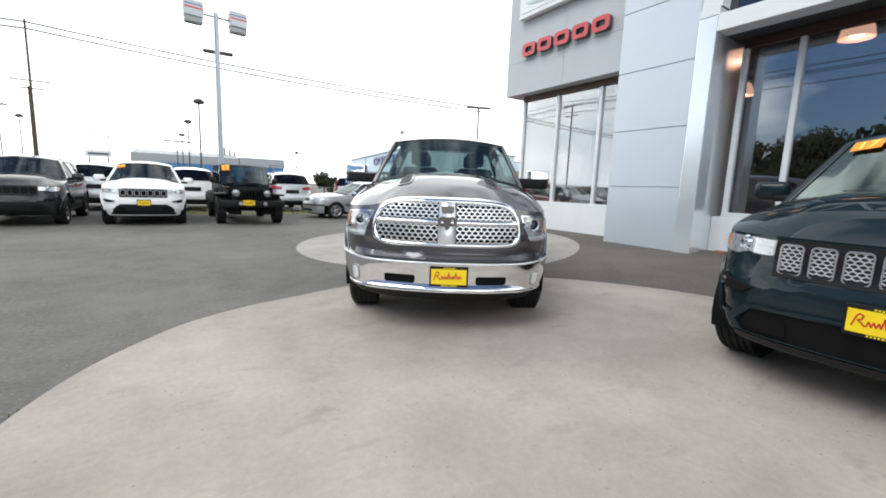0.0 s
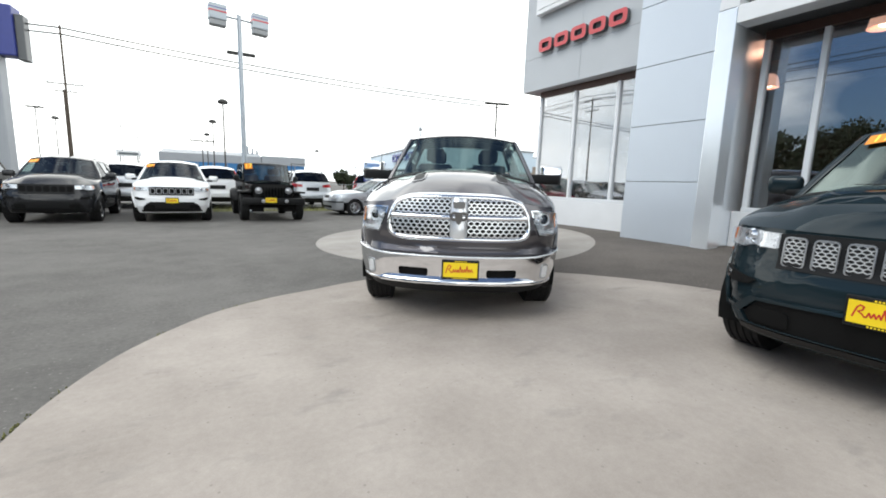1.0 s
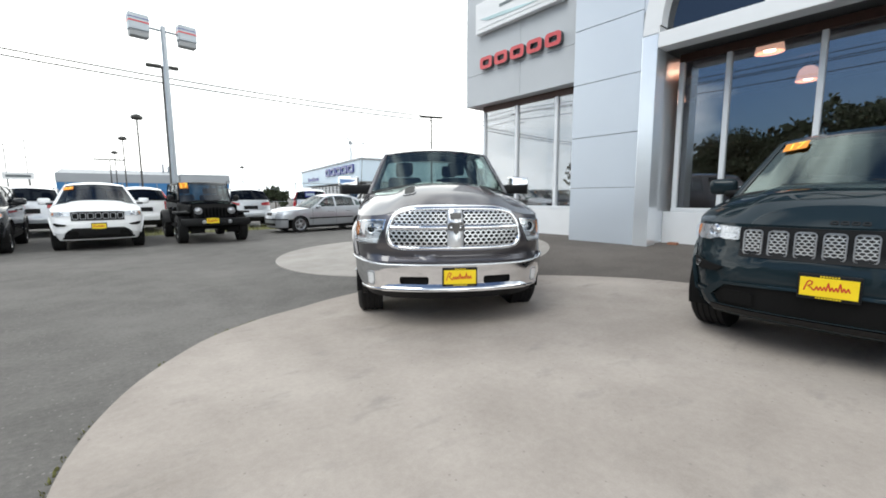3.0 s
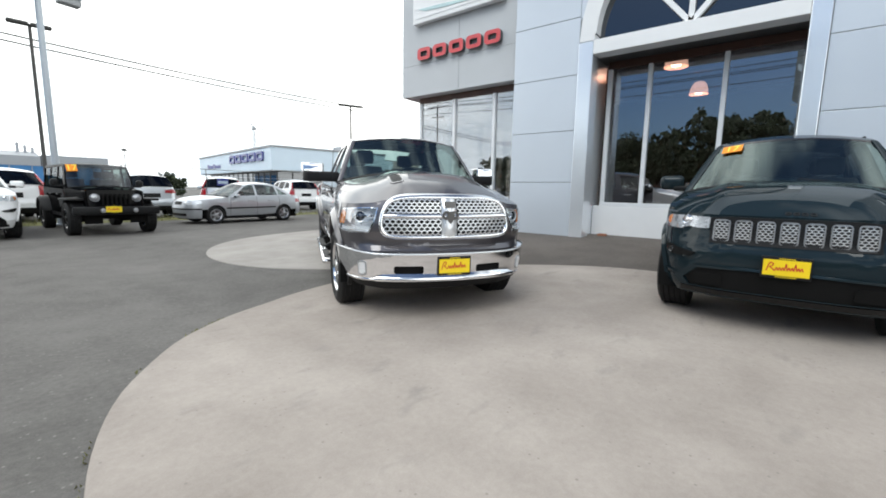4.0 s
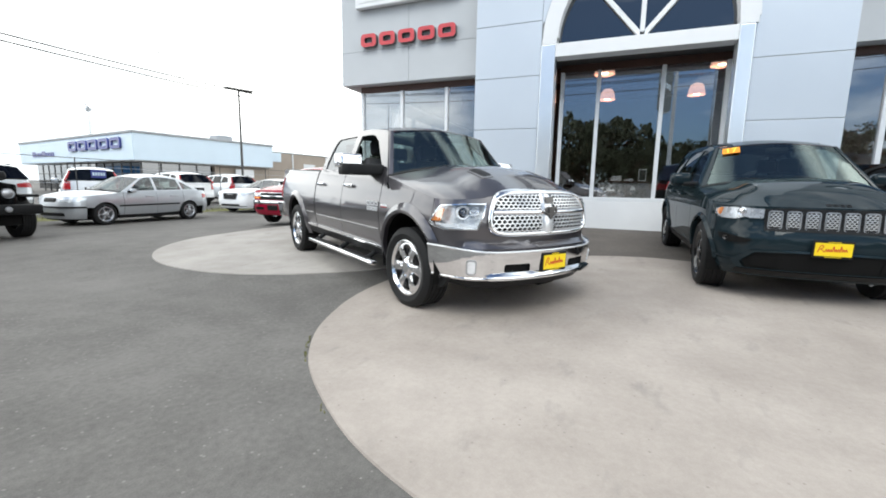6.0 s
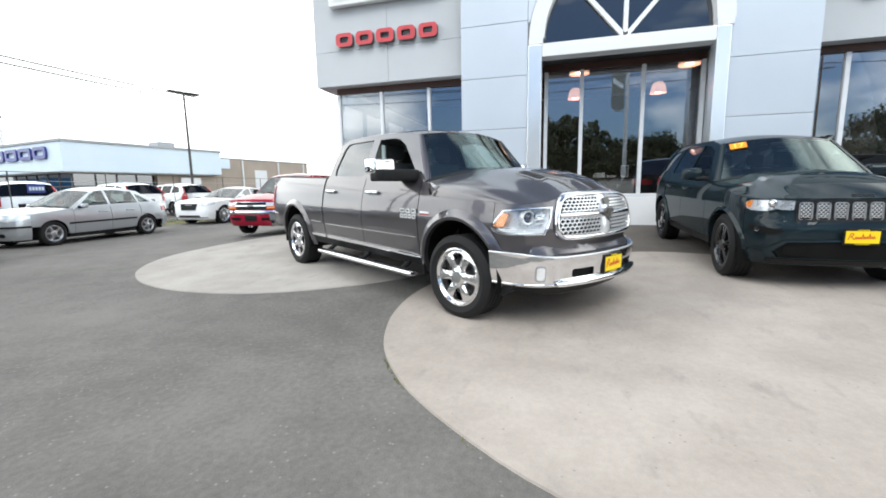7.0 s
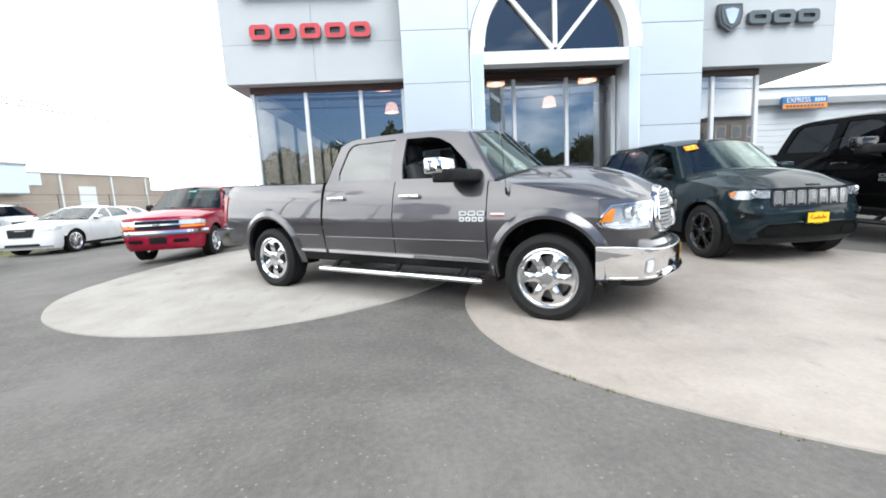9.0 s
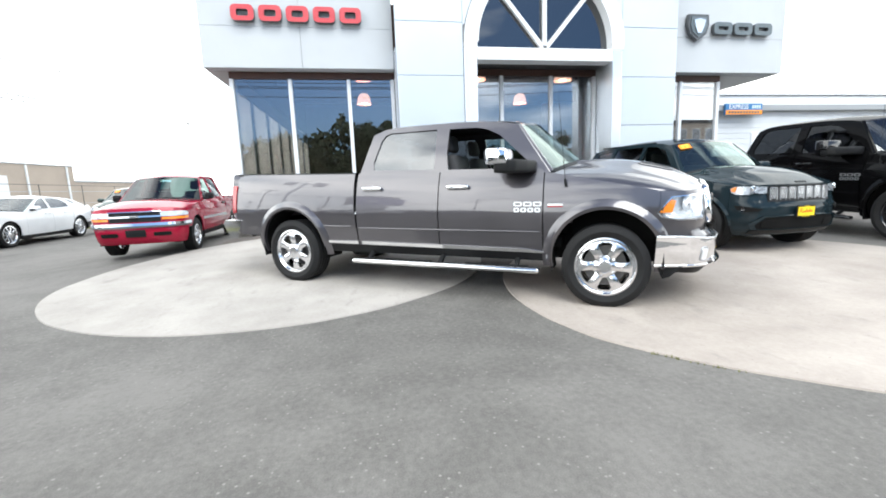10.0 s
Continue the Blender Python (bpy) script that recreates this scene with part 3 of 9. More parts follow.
def low_walls():
    for nm, y0, y1 in (("wall_plinth_north", 5.68, 9.5), ("wall_plinth_middle", 0.3, 3.94), ("wall_plinth_south", -3.5, -1.34)):
        ob = part(nm, boxed(G - 0.11, G + 0.2, y0, y1, BASE_Z - 0.2, 0.935, 0.008), WHITE_TRIM, None)
        tagged(ob, "white painted low wall under the shop window", "wall", kind="structure")
    ob = thing("wall_return", Matrix(), "grey panelled returns beside the entrance", "wall", kind="structure")
    part("return_panel", boxed(F + 0.33, 9.15, 3.945, 4.2, BASE_Z - 0.2, 4.5), ALU, ob)
    part("return_panel", boxed(F + 0.33, 9.15, 0.06, 0.295, BASE_Z - 0.2, 4.5), ALU, ob)
    part("return_panel", boxed(F + 0.34, G - 0.12, 5.45, 5.67, BASE_Z - 0.2, 4.4), PANEL, ob)
    part("return_panel", boxed(F + 0.34, G - 0.12, -1.33, -1.1, BASE_Z - 0.2, 4.4), PANEL, ob)
    part("lobby_ceiling", boxed(F + 0.3, G + 0.2, 0.3, 3.94, 4.13, 4.2), SIGNDARK, ob)
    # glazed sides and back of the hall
    hall = thing("wall_hall", Matrix(), "showroom hall behind the glass, dimness put into its wall colour", "wall", kind="structure")
    # back and upper side wall carry the hall's dimness in their colour
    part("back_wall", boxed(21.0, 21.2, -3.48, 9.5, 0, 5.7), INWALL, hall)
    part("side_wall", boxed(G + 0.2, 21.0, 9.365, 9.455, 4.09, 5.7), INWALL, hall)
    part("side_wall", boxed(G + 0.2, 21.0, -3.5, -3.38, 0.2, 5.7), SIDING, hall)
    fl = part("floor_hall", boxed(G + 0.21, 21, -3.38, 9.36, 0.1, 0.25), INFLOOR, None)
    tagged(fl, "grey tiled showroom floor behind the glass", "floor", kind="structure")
    gl = thing("window_4", Matrix(), "glazed side of the showroom corner", "window", kind="structure")
    part("head", boxed(G + 0.21, 20.99, 9.36, 9.46, 3.62, 3.99), ROOFGREY, gl)
    cols = [G + 0.12] + [10.3 + 1.78 * i for i in range(7)]
    for i, x in enumerate(cols):
        w = 0.04 if i == 0 else 0.14
        part("mullion", boxed(x - w, x + w, 9.355, 9.465, 0.97, 3.618), MULLION if i == 0 else POLE_GREY, gl)
        if i:
            part("blind", boxed(cols[i - 1] + (0.06 if i == 1 else 0.16), x - 0.16, 9.372, 9.376, 0.98, 3.6), BLIND, gl, "cream roller blind")
            part("pane", boxed(cols[i - 1] + (0.04 if i == 1 else 0.14), x - 0.14, 9.40, 9.412, 0.97, 3.618), SIDEGLASS, gl).visible_shadow = False
    part("plinth", boxed(G + 0.21, 20.99, 9.3, 9.5, 0, 0.93), WHITE_TRIM, gl)
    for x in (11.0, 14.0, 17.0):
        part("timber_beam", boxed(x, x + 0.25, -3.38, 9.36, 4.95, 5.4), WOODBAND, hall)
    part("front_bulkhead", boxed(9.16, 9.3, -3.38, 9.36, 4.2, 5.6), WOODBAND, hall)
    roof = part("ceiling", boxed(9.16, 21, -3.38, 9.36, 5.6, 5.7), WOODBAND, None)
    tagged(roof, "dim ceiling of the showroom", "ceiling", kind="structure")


low_walls()
tagged(part("trim_block", boxed(8.40, 8.55, 3.5, 3.68, 0.2, 0.32, 0.01), TERRACOTTA, None), "terracotta block at the inner corner of the entrance", "block", kind="structure")
for _n, _a, _b in (("baseboard_north", 4.14, 5.67), ("baseboard_south", -1.33, 0.18)):
    tagged(part(_n, boxed(F + 0.03, F + 0.2, _a, _b, BASE_Z - 0.15, BASE_Z + 0.035), JOINT, None), "dark recessed base under the tower panels", "baseboard", kind="structure")


def counter():
    """The reception counter just behind the middle window, with papers and a framed notice on it."""
    ob = thing("reception_counter", pose(9.75, 2.2, 0.25), "grey reception counter behind the showroom glass", "counter")
    part("body", boxed(-0.28, 0.3, -0.62, 0.62, 0, 1.13, 0.01), SOFFIT, ob)
    part("worktop", boxed(-0.33, 0.35, -0.68, 0.68, 1.134, 1.175, 0.012, 2), WOODBAND, ob)
    part("kick_plate", boxed(-0.295, -0.283, -0.6, 0.6, 0.0, 0.1), DARKFRAME, ob)
    for y, h, w in ((2.42, 0.13, 0.13), (2.12, 0.06, 0.1)):
        st = thing("paper_stack", pose(9.62, y, 1.425, 0, 0, 12), "stack of white papers on the reception counter", "papers", "papers on the counter")
        for k in range(3):
            part("sheaf", boxed(-0.1, 0.1, -w, w - 0.02 * k, h / 3 * k + 0.001, h / 3 * (k + 1) - 0.003), WHITE_TRIM, st)
    fr = thing("notice_frame", pose(9.6, 1.8, 1.425), "small framed notice standing on the counter", "frame")
    part("frame", boxed(-0.012, 0.012, -0.09, 0.09, 0.012, 0.3, 0.004), MULLION, fr)
    part("notice", boxed(-0.016, -0.0125, -0.07, 0.07, 0.03, 0.28), SIGNDARK, fr)
    part("foot", boxed(-0.06, 0.06, -0.08, 0.08, 0, 0.011), MULLION, fr)


counter()


def pendant(x, y, z):
    ob = thing("pendant_lamp", pose(x, y, z) @ Matrix.Diagonal((1.1, 1.1, 1.3, 1)), "copper dome pendant lamp hanging in the showroom", "lamp", "showroom pendant lamps")
    prof = [(0.06, 0.31), (0.12, 0.295), (0.185, 0.24), (0.22, 0.15), (0.24, 0.06), (0.255, 0), (0.245, 0), (0.225, 0.08), (0.17, 0.22), (0.04, 0.28)]
    part("shade", spin(bmesh.new(), prof, 24, "z"), COPPER, ob, smooth=40)
    part("bulb", spin(bmesh.new(), [(0.001, -0.0), (0.09, 0.02), (0.12, 0.08), (0.08, 0.15), (0.001, 0.17)], 14, "z"), BULB, ob, smooth=60)
    part("cord", tube(bmesh.new(), (0, 0, 0.29), (0, 0, (5.6 - z) / 1.3), 0.012, n=6), WIRE, ob)
    return ob


LAMPS = [(x, y, z) for y in (6.4, 2.92, 0.05) for x, z in ((11.3, 4.45), (15.2, 4.5))]
for _x, _y, _z in LAMPS:
    pendant(_x, _y, _z)


def signs():
    ob = thing("red_sign", pose(W - 0.03, 7.77, 5.11), "row of raised red rounded sign blocks on the wall", "sign")
    wd = 0.48
    for i in range(5):
        part("sign_block", link_shape(bmesh.new(), wd, 0.33, 0.11, 0.095), (SIGNRED, SIGNDARK), ob, m=Matrix.Translation((0, 1.15 - 0.575 * i, 0)))
    ob = thing("dark_sign", pose(W - 0.03, -3.7, 5.09), "row of raised dark grey sign blocks", "sign")
    for i in range(3):
        part("sign_block", link_shape(bmesh.new(), 0.55, 0.3, 0.11, 0.1), (SIGNGREY, SIGNDARK), ob, m=Matrix.Translation((0, 0.62 - 0.62 * i, 0)))
    ob = thing("shield_sign", pose(W - 0.03, -2.33, 5.11), "dark shield-shaped sign with a pale inset", "sign")
    out = [(-0.29, 0.3), (0.29, 0.3), (0.31, 0.05), (0.24, -0.18), (0, -0.34), (-0.24, -0.18), (-0.31, 0.05)]
    part("shield", slab(bmesh.new(), out, lambda u, v, w: (-w, u, v), 0.11), SIGNDARK, ob)
    part("inset", slab(bmesh.new(), [(u * 0.78, v * 0.78) for u, v in out], lambda u, v, w: (-0.11 - w, u, v), 0.02), SIGNGREY, ob)
    part("emblem", slab(bmesh.new(), [(-0.17, 0.15), (0, 0.19), (0.17, 0.15), (0.12, -0.02), (0.05, -0.17), (-0.05, -0.17), (-0.12, -0.02)], lambda u, v, w: (-0.13 - w, u, v), 0.03), ALU, ob)
    ob = thing("framed_sign", pose(W - 0.03, 7.8, 6.35), "white framed sign board with a pale teal wing shape", "sign")
    part("frame", boxed(-0.16, 0, -1.5, 1.5, -0.42, 0.42, 0.02, 2), WHITE_TRIM, ob)
    part("face", boxed(-0.172, -0.163, -1.38, 1.38, -0.3, 0.3), WHITE_TRIM, ob)
    wing = [(1.28, -0.05), (0.5, -0.09), (-0.3, -0.16), (-0.75, -0.21), (-0.3, -0.215), (0.4, -0.19), (1.0, -0.15)]
    part("wing", slab(bmesh.new(), wing, lambda u, v, w: (-0.175 - w, u, v), 0.012), WINGTEAL, ob)
    for a, b2 in ((-0.9, -0.15), (-0.05, 0.55)):
        part("lettering_bar", boxed(-0.184, -0.174, a, b2, 0.06, 0.13), SIGNGREY, ob)


signs()

# ---- vehicles ----
TYRE = surf("tyre rubber", (0.011, 0.011, 0.0115), 0.7, 0, 0.25, 8, 120, 0.2, 0.002, spec=0.3)
CHROME = surf("chrome", (0.83, 0.84, 0.86), 0.06, 1.0, 0.03, 3, 60, 0, 0.001, rvar=0.03)
BRIGHT = surf("polished alloy", (0.78, 0.79, 0.81), 0.16, 1.0, 0.05, 4, 80, 0, 0.001)
SATIN = surf("satin silver", (0.45, 0.46, 0.48), 0.3, 0.8, 0.05, 4, 80, 0, 0.001)
BLACKGLOSS = surf("gloss black", (0.012, 0.012, 0.013), 0.12, 0, 0.1, 3, 80, 0, 0.001, coat=0.6)
BLACKPLAST = surf("black plastic", (0.010, 0.0103, 0.011), 0.5, 0, 0.15, 5, 200, 0.1, 0.0008, spec=0.2)
UNDER = surf("dark underbody", (0.007, 0.007, 0.007), 0.85, 0, 0.3, 4, 60, 0.2, 0.003, spec=0.15)
CARGLASS = glass_mat("car window glass", (0.42, 0.49, 0.47), 0.2, 0.4)
WSGLASS = glass_mat("green-tinted windshield", (0.66, 0.78, 0.74), 0.4, 0.42, 0.05, sheen=(0.84, 1, 0.96))
DARKWS = glass_mat("dark windshield glass", (0.12, 0.17, 0.155), 0.24, 0.4)
BLACKWIN = glass_mat("near-black window glass", (0.035, 0.035, 0.04), 0.12, 0.45)
PARKGLASS = glass_mat("dull windshield glass", (0.4, 0.47, 0.45), 0.28, 0.4)
DARKGLASS = glass_mat("privacy glass", (0.09, 0.10, 0.11), 0.42, 0.45)
LENS = glass_mat("clear lamp lens", (0.93, 0.95, 0.97), 0.16, 0.4)
AMBER = surf("amber lens", (0.85, 0.26, 0.03), 0.15, 0, 0.06, 4, 60, 0, 0.001, coat=0.6)
REDLENS = surf("red lens", (0.36, 0.013, 0.018), 0.15, 0, 0.08, 4, 60, 0, 0.001, coat=0.6)
BRAKE = surf("brake iron", (0.13, 0.125, 0.12), 0.5, 0.6, 0.15, 8, 90, 0.1, 0.001)
LAMPBOWL = surf("lamp bowl chrome", (0.86, 0.88, 0.9), 0.3, 0.45, 0.08, 25, 60, 0.1, 0.002)
LAMPIN = surf("lamp reflector", (0.84, 0.86, 0.88), 0.22, 0.4, 0.14, 30, 45, 0.35, 0.006)
GRILLE = surf("bright grille silver", (0.76, 0.775, 0.79), 0.22, 0.55, 0.05, 8, 80, 0, 0.001)
LAMPSMOKE = surf("smoked lamp bowl", (0.58, 0.59, 0.61), 0.28, 0.6, 0.3, 14, 60, 0.2, 0.003)
LAMPRIM = surf("white lamp rim", (0.86, 0.88, 0.9), 0.25, 0.3, 0.03, 18, 60, 0, 0.001, coat=0.5)
LAMPEYE = surf("dark projector glass", (0.02, 0.026, 0.045), 0.05, 0, 0.1, 18, 60, 0, 0.001, coat=1.0)
SEAT = surf("charcoal seat cloth", (0.05, 0.05, 0.053), 0.75, 0, 0.2, 6, 160, 0.2, 0.001)
SEATGREY = surf("grey seat cloth", (0.15, 0.15, 0.155), 0.8, 0, 0.2, 6, 160, 0.2, 0.001)
PLATEYELLOW = surf("yellow plate", (0.86, 0.62, 0.012), 0.4, 0, 0.05, 6, 80, 0, 0.001)
PLATERED = surf("red plate print", (0.55, 0.03, 0.02), 0.5, 0, 0.05, 6, 80, 0, 0.001)
STICKER = surf("orange sticker", (0.92, 0.30, 0.015), 0.5, 0, 0.05, 6, 80, 0, 0.001)
STICKNUM = surf("yellow sticker print", (0.98, 0.85, 0.1), 0.5, 0, 0.05, 6, 80, 0, 0.001)
GRANITEPAINT = paint("granite grey metallic paint", (0.1, 0.095, 0.105), 0.75, 0.33, 1.0, 1.65)
SLATEPAINT = paint("dark slate metallic paint", (0.012, 0.021, 0.026), 0.0, 0.3, 0.6, 1.5)
BLACK = paint("black paint", (0.003, 0.003, 0.0033), 0.0, 0.2, 0.22)
WHITE = paint("white paint", (0.86, 0.87, 0.88), 0.0, 0.35)
DARKGREY = paint("dark grey metallic paint", (0.026, 0.027, 0.030), 0.3, 0.2)
SILVER = paint("silver metallic paint", (0.54, 0.57, 0.605), 0.7, 0.33)
RED = paint("red paint", (0.29, 0.008, 0.03), 0.1, 0.3)
GREEN = paint("dark green paint", (0.03, 0.05, 0.045), 0.3, 0.3)


def dense(pts, n=140):
    """Round a plan outline and sample it evenly."""
    p = np.array(pts, float)
    for _ in range(2):
        q = [p[0]]
        for a, b2 in zip(p[:-1], p[1:]):
            q += [a * 0.75 + b2 * 0.25, a * 0.25 + b2 * 0.75]
        q.append(p[-1])
        p = np.array(q)
    s = np.r_[0, np.cumsum(np.hypot(*np.diff(p, axis=0).T))]
    t = np.linspace(0, s[-1], n)
    return np.c_[np.interp(t, s, p[:, 0]), np.interp(t, s, p[:, 1])], t


class Skin:
    """The outside of a car body: a plan outline run round from the middle of the nose, with an in-and-out profile by height."""

    def __init__(self, plan, side, front, rear):
        self.p, self.s = dense(plan)
        d = np.gradient(self.p, self.s, axis=0)
        d /= np.linalg.norm(d, axis=1)[:, None]
        self.n = np.c_[-d[:, 1], d[:, 0]]
        self.end = self.s[-1]
        self.prof = [np.array(a, float) for a in (side, front, rear)]
        self.k = int(np.argmax(self.p[:, 1]))

    def x2s(self, x):
        return float(np.interp(x, self.p[:, 0] + np.arange(len(self.p)) * 1e-7, self.s))

    def y2s(self, y):
        k = self.k
        return math.copysign(float(np.interp(abs(y), self.p[:k, 1], self.s[:k])), y)

    def r2s(self, y):
        k = self.k
        return self.end + math.copysign(self.end - float(np.interp(abs(y), self.p[::-1][: len(self.p) - k, 1], self.s[::-1][: len(self.p) - k])), -y)

    def at(self, s, z, off=0.0):
        sg = 1
        if s < 0:
            s, sg = -s, -1
        if s > self.end:
            s, sg = 2 * self.end - s, -sg
        px, py = np.interp(s, self.s, self.p[:, 0]), np.interp(s, self.s, self.p[:, 1])
        nx, ny = np.interp(s, self.s, self.n[:, 0]), np.interp(s, self.s, self.n[:, 1])
        wf, wr = max(0, -nx) ** 2, max(0, nx) ** 2
        ws = max(0.0, 1 - wf - wr)
        d = off + sum(w * np.interp(z, a[:, 0], a[:, 1]) for w, a in zip((ws, wf, wr), self.prof))
        return Vector((px + nx * d, sg * (py + ny * d), z))

    def halfwidth(self, x, z):
        return self.at(self.x2s(x), z).y


def sheet(bm, poly, fn, step=(0.12, 0.1), holes=(), thick=0.015, sg=1):
    """A curved panel: the flat outline poly (and holes) cut into a grid and bent by fn(u, v, depth), with a turned-in rim."""
    w = bmesh.new()
    for ring in (poly, *holes):
        vs = [w.verts.new((u, v, 0)) for u, v in ring]
        for i in range(len(vs)):
            w.edges.new((vs[i], vs[(i + 1) % len(vs)]))
    bmesh.ops.triangle_fill(w, use_beauty=True, use_dissolve=False, edges=w.edges[:])
    us, vz = [p[0] for p in poly], [p[1] for p in poly]
    for ax, lo, hi, st in ((0, min(us), max(us), step[0]), (1, min(vz), max(vz), step[1])):
        k = int((hi - lo) / st)
        for i in range(1, k + 1):
            c = lo + (hi - lo) * i / (k + 1)
            co, no = (c, 0, 0) if ax == 0 else (0, c, 0), (1, 0, 0) if ax == 0 else (0, 1, 0)
            bmesh.ops.bisect_plane(w, geom=w.verts[:] + w.edges[:] + w.faces[:], dist=1e-5, plane_co=co, plane_no=no)
    bmesh.ops.remove_doubles(w, verts=w.verts, dist=1e-5)
    w.verts.index_update()
    top = {v.index: bm.verts.new(fn(v.co.x, v.co.y, 0.0)) for v in w.verts}
    for f in w.faces:
        loop = [top[v.index] for v in f.verts]
        if f.normal.z * sg < 0:
            loop.reverse()
        try:
            bm.faces.new(loop)
        except ValueError:
            pass
    if thick:
        low = {}
        for e in w.edges:
            if len(e.link_faces) == 1:
                a, b2 = e.verts
                for v in (a, b2):
                    if v.index not in low:
                        low[v.index] = bm.verts.new(fn(v.co.x, v.co.y, -thick))
                f = e.link_faces[0]
                vs = list(f.verts)
                fwd = vs[(vs.index(a) + 1) % len(vs)] is b2
                if (f.normal.z * sg < 0) == fwd:
                    a, b2 = b2, a
                    fwd = True
                q = (top[b2.index], top[a.index], low[a.index], low[b2.index]) if fwd else (top[a.index], top[b2.index], low[b2.index], low[a.index])
                bm.faces.new(q)
    w.free()
    return bm


def coons_point(c0, c1, d0, d1, crown=0.0, shape=None):
    def pt(u, v):
        w = (v + 1) / 2
        p = c0(v).lerp(c1(v), u) + d0(u).lerp(d1(u), w) - c0(-1).lerp(c0(1), w).lerp(c1(-1).lerp(c1(1), w), u)
        p.z += crown * (1 - abs(v) ** 2.5) * math.sin(math.pi * min(1, max(0, u)))
        if shape:
            p.z += shape(u, v)
        return p
    return pt


def coons(bm, c0, c1, d0, d1, nu=10, nv=16, crown=0.0, shape=None):
    """A smooth patch between a front edge c0(v), a back edge c1(v) and the sides d0(u) at v=-1, d1(u) at v=1."""
    pt = coons_point(c0, c1, d0, d1, crown, shape)
    g = [[bm.verts.new(pt(i / nu, -1 + 2 * j / nv)) for j in range(nv + 1)] for i in range(nu + 1)]
    for i in range(nu):
        for j in range(nv):
            bm.faces.new((g[i][j], g[i + 1][j], g[i + 1][j + 1], g[i][j + 1]))
    return bm


def arc(cx, cz, r, a0, a1, n=14):
    return [(cx + r * math.cos(radians(a0 + (a1 - a0) * i / n)), cz + r * math.sin(radians(a0 + (a1 - a0) * i / n))) for i in range(n + 1)]


def line(f, x0, x1, n=10):
    return [(x0 + (x1 - x0) * i / n, f(x0 + (x1 - x0) * i / n)) for i in range(n + 1)]


WHEELS = {}


